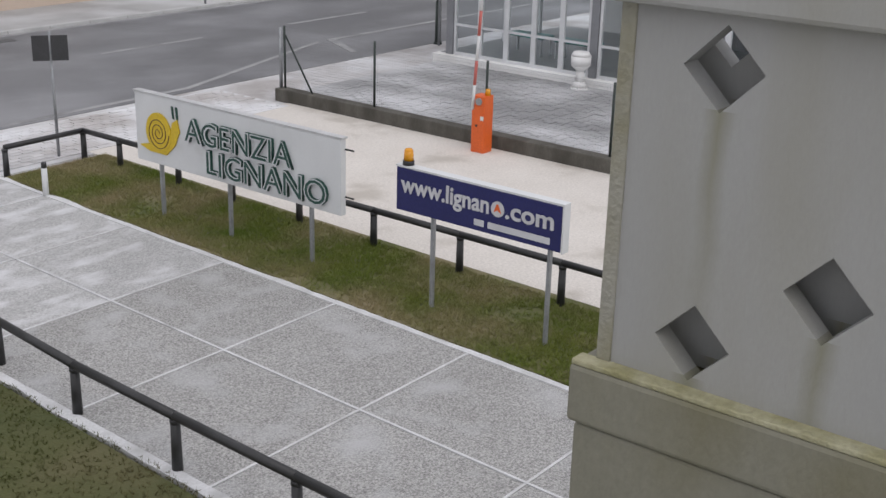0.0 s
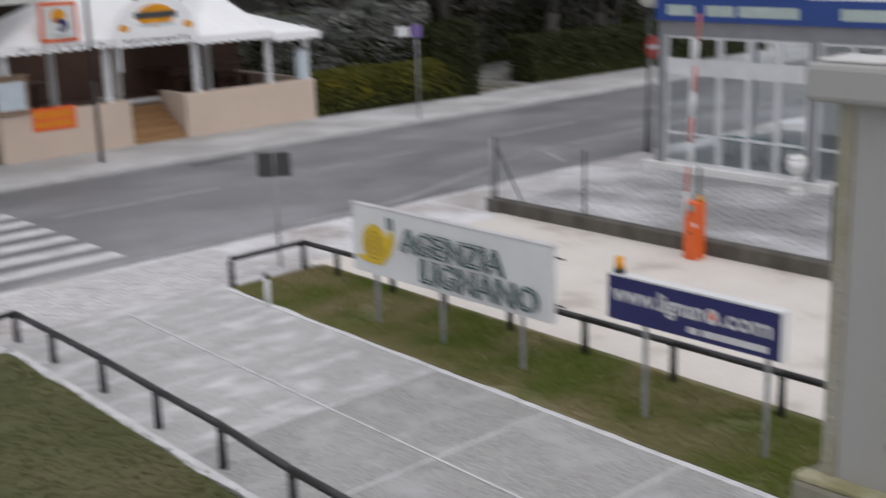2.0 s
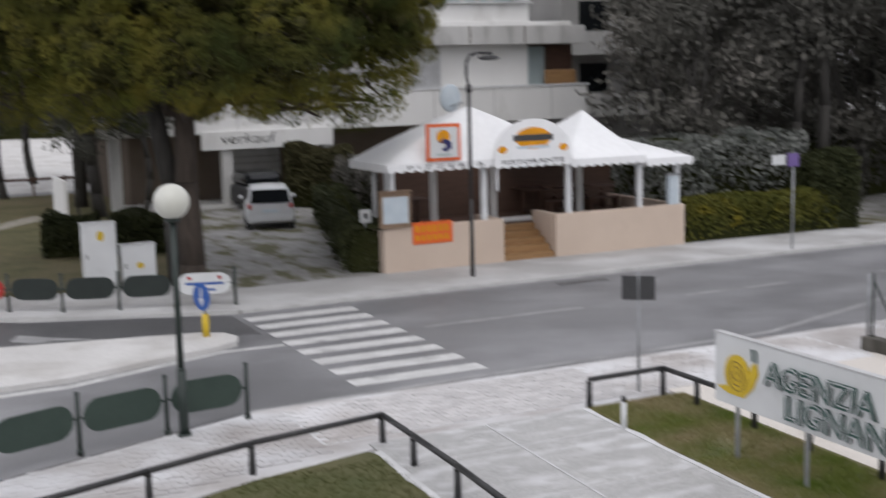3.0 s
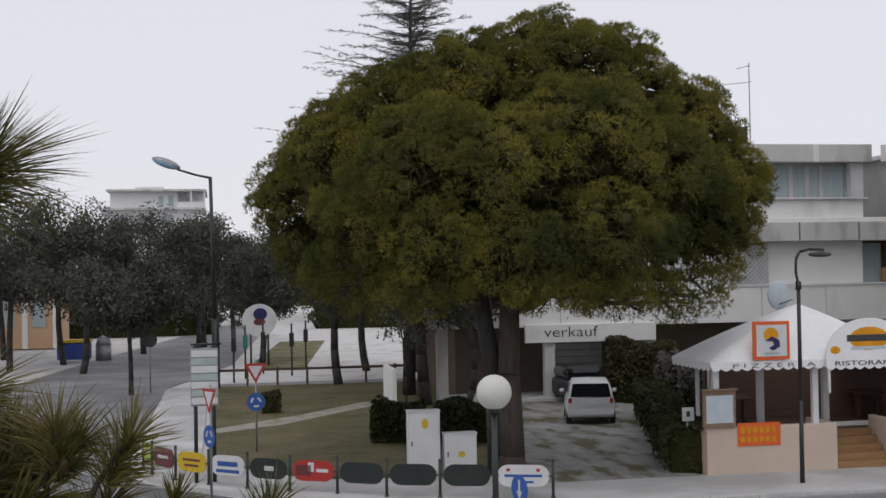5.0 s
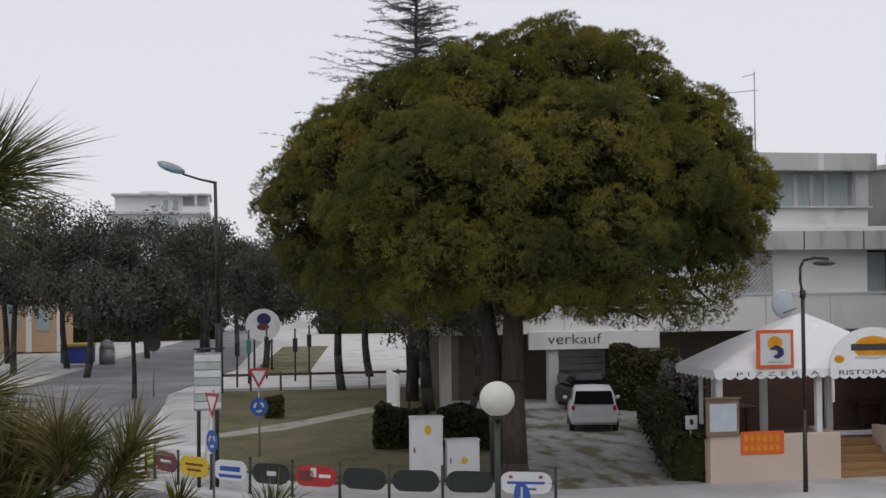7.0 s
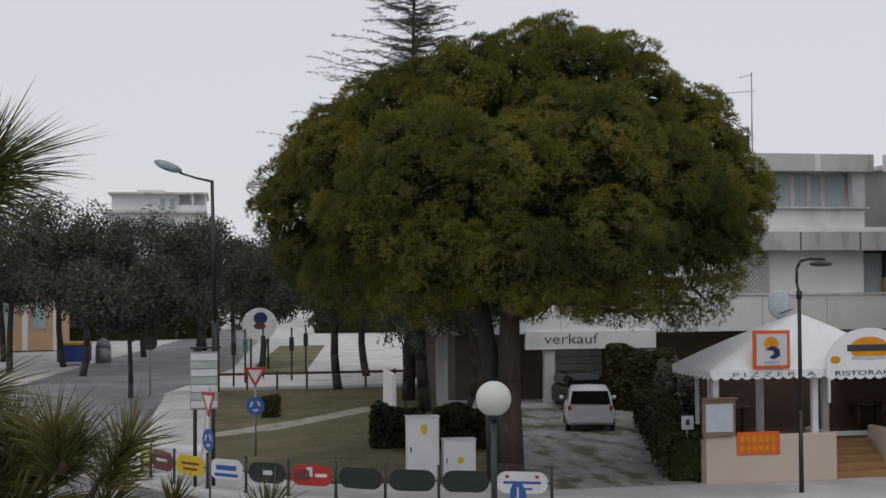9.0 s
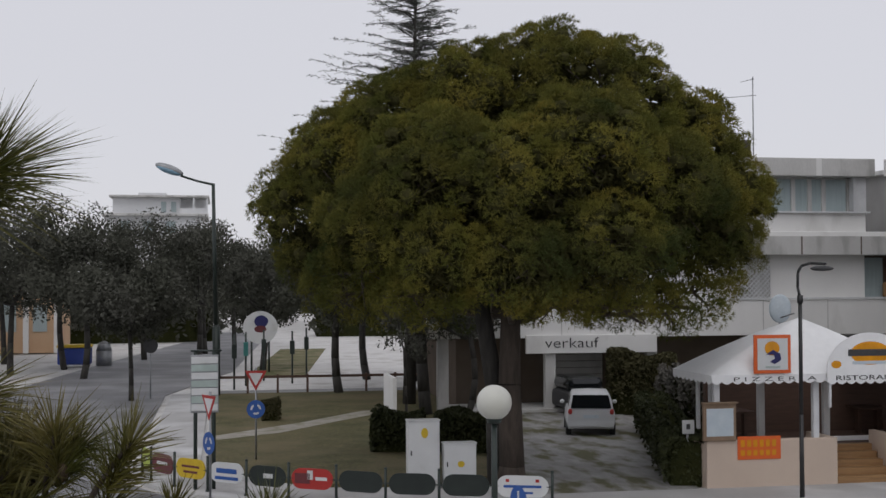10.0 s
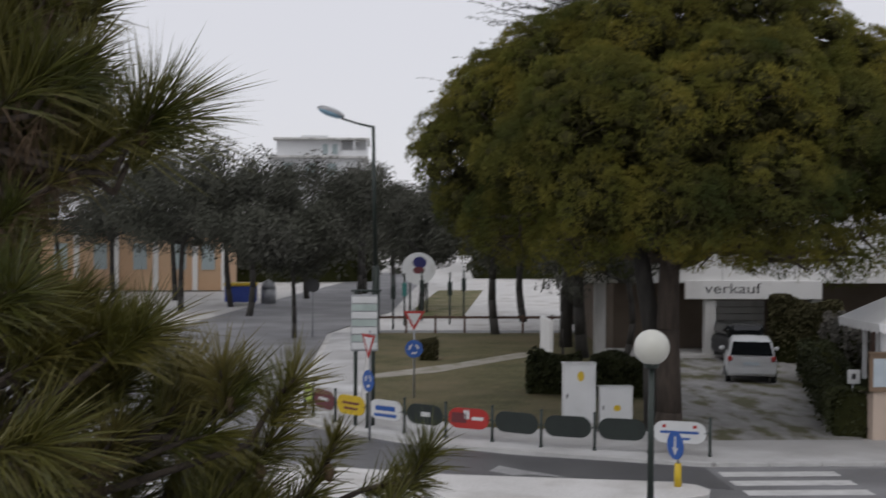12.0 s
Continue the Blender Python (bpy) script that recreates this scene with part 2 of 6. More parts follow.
m_teal = mat("teal_glass", (0.05, 0.22, 0.2), None, 2, 0.3, 0)
m_gravel = mat("mossy_gravel_drive", (0.225, 0.218, 0.207), (0.34, 0.335, 0.325), 1.6, 0.85, 0.5, 30, c3=(0.10, 0.095, 0.042), sscale=0.9, sthr=0.55, swidth=0.07, stretch=(1.5, 0.6, 1))
m_track = mat("trodden_earth_path", (0.27, 0.25, 0.21), (0.34, 0.32, 0.28), 1.5, 0.9, 0.3, 30, c3=(0.16, 0.15, 0.08), sscale=1.2, sthr=0.58)
m_lens = mat("pale_blue_lens", (0.25, 0.42, 0.55), None, 2, 0.2, 0)
m_brownred = mat("maroon_enamel", (0.14, 0.03, 0.035), None, 4, 0.5, 0.05)
m_lime = mat("lime_enamel", (0.42, 0.52, 0.06), None, 4, 0.5, 0.05)
m_purple = mat("violet_enamel", (0.16, 0.10, 0.30), None, 4, 0.5, 0.05)


def streaked(m, places, tint):
    """Run-off stains: narrow uneven streaks below given places (along y, from z downwards)."""
    n, l = m.node_tree.nodes, m.node_tree.links
    b = n["Principled BSDF"]
    src = b.inputs["Base Color"].links[0].from_socket
    tc, sep, wob = n.new("ShaderNodeTexCoord"), n.new("ShaderNodeSeparateXYZ"), n.new("ShaderNodeTexNoise")
    wob.inputs["Scale"].default_value = 9
    l.new(tc.outputs["Object"], sep.inputs[0])
    l.new(tc.outputs["Object"], wob.inputs["Vector"])
    def calc(op, a, c):
        x = n.new("ShaderNodeMath")
        x.operation, x.use_clamp = op, False
        for k, v in ((0, a), (1, c)):
            if isinstance(v, (int, float)):
                x.inputs[k].default_value = v
            else:
                l.new(v, x.inputs[k])
        return x.outputs[0]
    total = None
    for y, z, width, length in places:
        off = calc("ADD", calc("SUBTRACT", sep.outputs[1], y), calc("MULTIPLY", calc("SUBTRACT", wob.outputs[0], 0.5), width))
        across = calc("MAXIMUM", calc("SUBTRACT", 1.0, calc("DIVIDE", calc("ABSOLUTE", off, 0.0), width)), 0.0)
        down = calc("SUBTRACT", z, sep.outputs[2])
        along = calc("MULTIPLY", calc("GREATER_THAN", down, 0.0), calc("MAXIMUM", calc("SUBTRACT", 1.0, calc("DIVIDE", down, length)), 0.0))
        one = calc("MULTIPLY", across, along)
        total = one if total is None else calc("ADD", total, one)
    mix = n.new("ShaderNodeMixRGB")
    l.new(calc("MULTIPLY", total, 0.75), mix.inputs[0])
    l.new(src, mix.inputs[1])
    mix.inputs[2].default_value = (*tint, 1)
    l.new(mix.outputs[0], b.inputs["Base Color"])


streaked(m_pier, ((1.0, 4.77, 0.035, 0.6), (0.74, 4.36, 0.035, 0.5), (1.01, 4.2, 0.04, 0.3)), (0.20, 0.195, 0.125))


# ---- mesh builders ----
def bx(bm, x0, y0, z0, x1, y1, z1, bev=0.0):
    v = [bm.verts.new((x, y, z)) for z in (z0, z1) for x, y in ((x0, y0), (x1, y0), (x1, y1), (x0, y1))]
    fs = [bm.faces.new([v[i] for i in q]) for q in ((3, 2, 1, 0), (4, 5, 6, 7), (0, 1, 5, 4), (1, 2, 6, 5), (2, 3, 7, 6), (3, 0, 4, 7))]
    if bev:
        es = list({e for f in fs for e in f.edges})
        bmesh.ops.bevel(bm, geom=es, offset=bev, segments=2, affect="EDGES", profile=0.5)
    return bm


def cyl(bm, p, q, r0, r1=None, n=12, caps=True):
    p, q = Vector(p), Vector(q)
    r1 = r0 if r1 is None else r1
    d = (q - p).normalized()
    a = d.orthogonal().normalized()
    b = d.cross(a)
    rings = []
    for c, r in ((p, r0), (q, r1)):
        rings.append([bm.verts.new(c + r * (math.cos(2 * math.pi * i / n) * a + math.sin(2 * math.pi * i / n) * b)) for i in range(n)])
    for i in range(n):
        f = bm.faces.new((rings[0][i], rings[0][(i + 1) % n], rings[1][(i + 1) % n], rings[1][i]))
        f.smooth = True
    if caps:
        bm.faces.new(rings[0][::-1])
        bm.faces.new(rings[1])
    return bm


def tube(bm, pts, radii, n=10):
    for i in range(len(pts) - 1):
        cyl(bm, pts[i], pts[i + 1], radii[i], radii[i + 1], n)
    return bm


def ball(bm, c, r, sx=1, sy=1, sz=1, u=20, v=14):
    g = bmesh.ops.create_uvsphere(bm, u_segments=u, v_segments=v, radius=r)
    for w in g["verts"]:
        w.co = Vector((c[0] + w.co.x * sx, c[1] + w.co.y * sy, c[2] + w.co.z * sz))
        for f in w.link_faces:
            f.smooth = True
    return bm


def slab(bm, poly, z0, z1):
    """A flat plate with the outline poly (counter-clockwise in x, y) from z0 to z1."""
    lo, hi = [bm.verts.new((x, y, z0)) for x, y in poly], [bm.verts.new((x, y, z1)) for x, y in poly]
    bm.faces.new(hi)
    bm.faces.new(lo[::-1])
    for i in range(len(poly)):
        j = (i + 1) % len(poly)
        bm.faces.new((lo[i], lo[j], hi[j], hi[i]))
    return bm


def plate(bm, outline, m, t):
    """A plate of thickness t, its outline in the plane of the matrix m, standing out along m's z."""
    lo, hi = [bm.verts.new(m @ Vector((x, y, 0))) for x, y in outline], [bm.verts.new(m @ Vector((x, y, t))) for x, y in outline]
    bm.faces.new(hi)
    bm.faces.new(lo[::-1])
    for i in range(len(outline)):
        j = (i + 1) % len(outline)
        bm.faces.new((lo[i], lo[j], hi[j], hi[i]))
    return bm


def ellipse(cx, cy, rx, ry, n=28, a0=0, a1=360):
    full = a1 - a0 >= 360
    return [(cx + rx * math.cos(radians(a0 + (a1 - a0) * i / (n if full else n - 1))), cy + ry * math.sin(radians(a0 + (a1 - a0) * i / (n if full else n - 1)))) for i in range(n)]


def stadium(w, h, n=10):
    r = h / 2
    right = [(w / 2 - r + r * math.cos(a), r * math.sin(a)) for a in np.linspace(-math.pi / 2, math.pi / 2, n)]
    return right + [(-x, -y) for x, y in right]


def rect(x0, y0, x1, y1):
    return [(x0, y0), (x1, y0), (x1, y1), (x0, y1)]


def axes(o, xa, ya):
    xa, ya = Vector(xa).normalized(), Vector(ya).normalized()
    za = xa.cross(ya)
    return Matrix(((xa.x, ya.x, za.x, o[0]), (xa.y, ya.y, za.y, o[1]), (xa.z, ya.z, za.z, o[2]), (0, 0, 0, 1)))


def facing_west(x, y, z):
    """A sign plane that looks towards -x, its own x running towards -y."""
    return axes((x, y, z), (0, -1, 0), (0, 0, 1))


def facing_south(x, y, z):
    return axes((x, y, z), (1, 0, 0), (0, 0, 1))


def solid(name, bm, material):
    me = bpy.data.meshes.new(name)
    bmesh.ops.recalc_face_normals(bm, faces=bm.faces[:])
    bm.to_mesh(me)
    bm.free()
    me.materials.append(material)
    return me


def part(name, bm, material, parent, label=""):
    ob = new(name, solid(name, bm, material))
    ob.parent = parent
    ob.matrix_parent_inverse = Matrix.Translation(-parent.matrix_basis.translation) if parent.type == "EMPTY" else Matrix.Identity(4)
    return tagged(ob, label)


def thing(name, base, label, category, group=""):
    e = new(name)
    e.location = base
    e.empty_display_size = 0.1
    return tagged(e, label, category, group)


def single(name, bm, material, label, category, group="", kind=""):
    return tagged(new(name, solid(name, bm, material)), label, category, group, kind)


def setting(name, bm, material, label="", category=""):
    return single(name, bm, material, label, category, "", "structure")


def letters(body, size, depth, m, bold=0.0, width=None):
    """Lettering as a mesh, standing on the plane of m; width: squeezed to this length."""
    cu = bpy.data.curves.new("lettering", "FONT")
    cu.body, cu.size, cu.extrude, cu.offset, cu.resolution_u = body, size, depth, bold, 3
    ob = new("lettering", cu)
    bpy.context.view_layer.update()
    me = bpy.data.meshes.new_from_object(ob.evaluated_get(bpy.context.evaluated_depsgraph_get()))
    bpy.data.objects.remove(ob)
    bm = bmesh.new()
    bm.from_mesh(me)
    xs = [v.co.x for v in bm.verts]
    k = width / (max(xs) - min(xs)) if width else 1
    x0 = min(xs)
    for v in bm.verts:
        v.co = m @ Vector(((v.co.x - x0) * k, v.co.y, v.co.z + depth))
    return bm


def raw_mesh(name, verts, faces, material):
    me = bpy.data.meshes.new(name)
    me.from_pydata(verts, [], faces)
    me.materials.append(material)
    return me


def unit(a):
    return a / np.maximum(np.linalg.norm(a, axis=1, keepdims=True), 1e-6)


def needle_mesh(name, at, ways, count, length, width, spread, material, rng):
    """Tufts of needles: one thin blade each, fanned about the tuft's own way."""
    n = len(at) * count
    base = np.repeat(at, count, 0)
    d = unit(np.repeat(ways, count, 0) + spread * rng.normal(size=(n, 3)))
    side = unit(np.cross(d, rng.normal(size=(n, 3)))) * (width / 2)
    ln = length * rng.uniform(0.65, 1.15, (n, 1))
    tip = base + d * ln
    tip[:, 2] -= 0.06 * ln[:, 0]
    v = np.empty((n * 3, 3))
    v[0::3], v[1::3], v[2::3] = base - side, base + side, tip
    return raw_mesh(name, v, np.arange(n * 3).reshape(-1, 3), material)


def leaf_mesh(name, at, size, material, rng, up=0.3):
    n = len(at)
    a = unit(rng.normal(size=(n, 3)) + np.array((0, 0, up)))
    b = unit(np.cross(a, rng.normal(size=(n, 3))))
    s = size * rng.uniform(0.6, 1.3, (n, 1))
    v = np.empty((n * 4, 3))
    v[0::4], v[1::4], v[2::4], v[3::4] = at - a * s, at + b * s * 0.5, at + a * s, at - b * s * 0.5
    return raw_mesh(name, v, np.arange(n * 4).reshape(-1, 4), material)


def mesh_part(name, me, parent, label=""):
    ob = new(name, me)
    ob.parent = parent
    ob.matrix_parent_inverse = Matrix.Translation(-parent.matrix_basis.translation)
    return tagged(ob, label)


def in_ball(rng, n, shell=0.55):
    return unit(rng.normal(size=(n, 3))) * rng.uniform(shell, 1, (n, 1))


# ---- setting: ground, road, pavements ----
def lean(x, y):
    """The forecourt's lines run a little aslant to the street."""
    return x + 0.04 * (y - 10)


KERB = 0.05
setting("ground", slab(bmesh.new(), rect(-400, -400, 400, 500), -0.5, -0.09), m_snow, "snow-dusted open ground reaching to the horizon", "ground")
setting("road", slab(bmesh.new(), [(-60, 12), (1, 16.9), (5.3, 18.6), (120, 18.75), (120, 26.8), (7.2, 26.5), (3.0, 28.1), (0.4, 29.7), (-1.6, 31.8), (-2.7, 34), (-2.6, 59), (2, 80), (8, 130), (0, 130), (-8, 80), (-12, 50), (-60, 40)], -0.3, -KERB), m_asphalt, "wet grey asphalt road with streaks of slush", "road")
setting("turn_lane", slab(bmesh.new(), [(-4, 28.6), (1.5, 25.5), (5.8, 24.75), (7.1, 24.2), (7.1, 26.4), (3.0, 27.95), (0.4, 29.55), (-2, 32)], -0.06, -KERB + 0.006), m_lane, "darker wet asphalt of the turning lane", "road")
setting("pavement_far", slab(bmesh.new(), [(7.2, 26.75), (120, 27.05), (120, 29.6), (7.2, 29.6)], -0.3, 0), m_pavement, "slushy grey pavement along the street", "pavement")
setting("pavement_corner", slab(bmesh.new(), [(7.2, 26.75), (7.2, 31.5), (4.5, 31.2), (2.5, 31.6), (0.9, 33.2), (-0.6, 36), (-0.6, 59), (-2.3, 59), (-2.4, 34.1), (-1.4, 32.0), (0.55, 29.95), (3.1, 28.35)], -0.3, -0.004), m_pavement, "slushy pavement round the street corner", "pavement")
setting("pavement_near", slab(bmesh.new(), [(-30, 6), (2.6, 6), (2.6, 14.7), (6.4, 15.7), (9.9, 16.0), (16.3, 16.2), (16.3, 16.75), (60, 16.75), (60, 18.6), (5.3, 18.4), (1.0, 16.7), (-30, 13)], -0.3, -0.012), m_paver, "snowy block-paved pavement beside the road", "pavement")
setting("drive", slab(bmesh.new(), [(11.2, -6), (16.35, -6), (16.35, 16.4), (11.6, 16.2)], -0.3, -0.006), m_drive, "snow-covered pale drive with a barrier", "drive")
setting("forecourt", slab(bmesh.new(), [(16.5, -6), (60, -6), (60, 16.9), (16.5, 16.9)], -0.3, 0.03), m_forecourt, "slushy asphalt forecourt beside the glazed veranda", "forecourt")

# kerb stones along the far pavement
for i in range(46):
    x0 = 7.4 + i * 1.2
    ob = single("kerb_stone", bx(bmesh.new(), x0 + 0.008, 26.62, -0.2, x0 + 1.192, 26.77, 0.012, 0.012), m_kerb, "pale kerb stone edging the pavement", "kerb", "kerb stones of the far pavement")
bm = bmesh.new()
for i in range(14):
    a, b = i / 14, (i + 1) / 14
    def arc(t, o):
        p = np.array([(7.3, 26.6), (2.6, 28.0), (-2.2, 30.5), (-2.75, 36.0)])
        q = (1 - t) ** 3 * p[0] + 3 * (1 - t) ** 2 * t * p[1] + 3 * (1 - t) * t * t * p[2] + t ** 3 * p[3]
        d = 3 * (1 - t) ** 2 * (p[1] - p[0]) + 6 * (1 - t) * t * (p[2] - p[1]) + 3 * t * t * (p[3] - p[2])
        d = d / np.linalg.norm(d)
        return (q[0] + d[1] * o, q[1] - d[0] * o)
    slab(bm, [arc(a, 0), arc(b, 0), arc(b, 0.18), arc(a, 0.18)], -0.2, 0.015)
setting("kerb_corner", bm, m_kerb, "pale curved kerb round the street corner", "kerb")

# road markings
bm = bmesh.new()
for i in range(8):
    y = 19.15 + i * 0.905
    slab(bm, rect(7.26, y, 9.8, y + 0.45), -0.06, -KERB + 0.008)
setting("zebra_crossing", bm, m_line, "worn white zebra crossing on wet asphalt", "road marking")
bm = bmesh.new()
slab(bm, rect(9.9, 26.3, 120, 26.5), -0.06, -KERB + 0.005)
slab(bm, [(5.2, 18.42), (9.0, 18.62), (16, 18.8), (21.6, 20.6), (21.7, 20.75), (16, 18.95), (9, 18.77), (5.2, 18.57)], -0.06, -KERB + 0.007)
slab(bm, [(21.2, 19.2), (21.35, 19.15), (22.2, 20.6), (60, 20.6), (60, 20.75), (22.0, 20.75)], -0.06, -KERB + 0.009)
for x0, x1 in ((10.3, 14.2), (17, 20), (23, 26), (29, 32), (35, 38), (42, 45)):
    slab(bm, rect(x0, 22.95, x1, 23.09), -0.06, -KERB + 0.005)
slab(bm, [(2.35, 26.2), (2.6, 26.75), (3.1, 26.2), (4.0, 25.42), (3.2, 25.8), (2.85, 25.65)], -0.06, -KERB + 0.01)
setting("road_lines", bm, m_faint, "worn white lines and arrow painted on the road", "road marking")
setting("asphalt_patch", slab(bmesh.new(), [(15.2, 25.7), (16.6, 25.65), (16.65, 25.95), (15.25, 26.0)], -0.06, -KERB + 0.012), m_lane, "dark strip of patched asphalt by the kerb", "road")
setting("traffic_island", slab(bmesh.new(), [(6.5, 23.75), (6.35, 23.3), (5.9, 23.05), (2.9, 21.95), (0.9, 21.85), (-9, 22.9), (-9, 28.5), (-3, 26.9), (1.48, 25.35), (5.9, 24.5), (6.35, 24.2)], -0.2, 0.06), m_snow, "snow-covered raised traffic island", "island")
bm = bmesh.new()
slab(bm, [(7.2, 22.85), (5.9, 22.85), (2.9, 21.6), (0.9, 21.5), (-12, 22.6), (-12, 22.8), (0.9, 21.72), (2.9, 21.82), (5.9, 23.0), (7.2, 23.0)], -0.06, -KERB + 0.006)
setting("island_line", bm, m_line, "white line along the traffic island", "road marking")

# path of concrete slabs with snow in the joints
setting("path_bed", slab(bmesh.new(), [(lean(5.85, 2), 2), (lean(9.62, 2), 2), (lean(9.62, 15.95), 15.95), (lean(6.3, 15.9), 15.9), (lean(5.95, 12), 12)], -0.3, -0.003), m_joint, "snow-filled joints of the path", "path")
path = setting("path", slab(bmesh.new(), [(lean(5.9, 2.5), 2.5), (lean(9.5, 2.5), 2.5), (lean(9.5, 15.9), 15.9), (lean(6.2, 15.9), 15.9)], -0.28, -0.02), m_concrete, "grey concrete slab path with slush in its joints", "path")
for i in range(7):
    for x0, x1 in ((5.95, 7.80), (7.84, 9.50)):
        y0, y1 = 2.98 + i * 1.95, 2.98 + (i + 1) * 1.95 - 0.04
        y1 = min(y1, 15.85)
        q = 0.009 * random.random()
        part("slab", slab(bmesh.new(), [(lean(x0, y0), y0), (lean(x1, y0), y0), (lean(x1, y1), y1), (lean(x0, y1), y1)], -0.05, 0.004 + q), m_concrete_snow if i > 3 else m_concrete, path)

bm = bmesh.new()
for i in range(8):
    y = 2.96 + i * 1.95
    if y < 15.8:
        slab(bm, [(lean(5.93, y - 0.013), y - 0.013), (lean(9.52, y - 0.013), y - 0.013), (lean(9.52, y + 0.013), y + 0.013), (lean(5.93, y + 0.013), y + 0.013)], -0.02, 0.0165)
slab(bm, [(lean(7.807, 2.9), 2.9), (lean(7.834, 2.9), 2.9), (lean(7.834, 15.85), 15.85), (lean(7.807, 15.85), 15.85)], -0.02, 0.0185)
def ragged(x_in, x_out, y0, y1, wild, seed):
    """A strip of drifted snow with one uneven edge."""
    ys = np.arange(y0, y1, 0.06)
    edge = [x_out + wild * (noise.noise((y * 1.3, seed, 0)) + 0.3 * noise.noise((y * 6, seed, 4))) for y in ys]
    for j in range(len(ys) - 1):
        ya, yb = ys[j], ys[j + 1]
        q = [(lean(x_in, ya), ya), (lean(edge[j], ya), ya), (lean(edge[j + 1], yb), yb), (lean(x_in, yb), yb)]
        slab(bm, q if x_out > x_in else q[::-1], -0.02, 0.0205)
ragged(9.5, 9.585, 2.9, 15.85, 0.06, 1)
ragged(5.98, 5.86, 2.9, 15.5, 0.06, 2)
setting("path_joints", bm, m_joint, "lines of packed snow in the slab joints", "snow")

# block pavers at the mouth of the path
pav = setting("paver_bed", slab(bmesh.new(), [(5.6, 16.15), (16.2, 16.25), (16.2, 18.3), (5.6, 18.15)], -0.1, -0.008), m_joint, "snowy bed under the block pavers", "pavement")
brick_mesh = solid("paver", bx(bmesh.new(), -0.098, -0.072, -0.02, 0.098, 0.072, 0.006), m_paver)
rest_v, rest_f = [], []
rng = np.random.default_rng(8)
for i in range(52):
    for j in range(13):
        x, y = 5.75 + i * 0.206 + (0.103 if j % 2 else 0), 16.27 + j * 0.152
        if x > 16.1:
            continue
        h = rng.uniform(-0.006, 0.006)
        if 6.6 < x < 11.1 and rng.random() < 1.05:
            o = new("paver", brick_mesh)
            o.parent, o.location = pav, (x, y, h)
        else:
            b0 = len(rest_v)
            rest_v += [(x + a, y + b, h + c) for c in (-0.02, 0.006) for a, b in ((-0.098, -0.072), (0.098, -0.072), (0.098, 0.072), (-0.098, 0.072))]
            rest_f += [tuple(b0 + k for k in q) for q in ((4, 5, 6, 7), (0, 1, 5, 4), (1, 2, 6, 5), (2, 3, 7, 6), (3, 0, 4, 7))]
tagged(new("paver_rest", raw_mesh("paver_rest", rest_v, rest_f, m_paver)), "", "", "", "stuff").parent = pav

def paver_field(name, x0, y0, nx, ny, sx, sy, z, material, test, label):
    """A joined field of block pavers, each a little uneven."""
    vs, fs = [], []
    for i in range(nx):
        for j in range(ny):
            x, y = x0 + i * sx + (sx / 2 if j % 2 else 0), y0 + j * sy
            if not test(x, y):
                continue
            h, b0 = z + rng.uniform(-0.006, 0.006), len(vs)
            a, b = sx / 2 - 0.008, sy / 2 - 0.008
            vs += [(x + u, y + v, h + c) for c in (-0.03, 0) for u, v in ((-a, -b), (a, -b), (a, b), (-a, b))]
            fs += [tuple(b0 + k for k in q) for q in ((4, 5, 6, 7), (0, 1, 5, 4), (1, 2, 6, 5), (2, 3, 7, 6), (3, 0, 4, 7))]
    tagged(new(name, raw_mesh(name, vs, fs, material)), label, "paving", "", "stuff")


paver_field("forecourt_paving", 16.75, 4.2, 22, 66, 0.24, 0.19, 0.042, m_forecourt, lambda x, y: x < 21.5, "slushy grey block paving of the forecourt")
paver_field("pavement_paving", -3.0, 13.6, 42, 32, 0.205, 0.15, 0.0, m_paver, lambda x, y: x < 5.65 and 16.05 - (6.4 - x) * 0.26 < y < 18.1 - max(0, 5.0 - x) * 0.36, "snowy block paving beside the bollards")

# lawns
lawn_r = setting("lawn_strip", slab(bmesh.new(), [(lean(9.62, 1), 1), (11.2, 1), (11.68, 15.85), (lean(9.62, 15.85), 15.85)], -0.2, 0.012), m_soil, "patchy winter grass strip under the signboards", "lawn")
lawn_l = setting("lawn_corner", slab(bmesh.new(), [(-12, 2), (lean(5.75, 2), 2), (lean(5.9, 15.3), 15.3), (6.0, 15.5), (4.3, 15.1), (2.8, 14.5), (-2, 12.2), (-12, 6)], -0.2, 0.016), m_soildull, "dull green winter lawn inside a low railing", "lawn")
lawn_f = setting("lawn_far", slab(bmesh.new(), [(5.6, 31.6), (8.2, 33), (11, 45), (11, 58.5), (-0.4, 58.5), (-0.4, 36.3), (1.1, 33.5), (2.7, 32)], -0.2, 0.02), m_lawnfar, "wide patchy lawn behind the railing panels", "lawn")
setting("lawn_path", slab(bmesh.new(), [(-0.5, 41.2), (-0.5, 42.3), (3, 46), (5.6, 49.5), (7, 49.5), (4.4, 46.2), (2, 43)], -0.1, 0.03), m_track, "slushy footpath across the lawn", "path")
setting("gravel_drive", slab(bmesh.new(), [(7.7, 29.5), (11.9, 29.5), (14.3, 41.5), (16.5, 50), (11.5, 50), (10.9, 45), (8.0, 32.8)], -0.2, 0.01), m_gravel, "wet mossy gravel drive", "drive")
setting("snowy_yard", slab(bmesh.new(), [(11, 50), (40, 50), (40, 30), (14, 30)], -0.3, -0.02), m_gravel, "wet gravel yard round the building", "yard")
setting("snow_field", slab(bmesh.new(), [(-0.3, 60.5), (30, 60.5), (30, 140), (6, 140), (1.5, 84)], -0.3, -0.02), m_snow, "snow-covered open square", "ground")
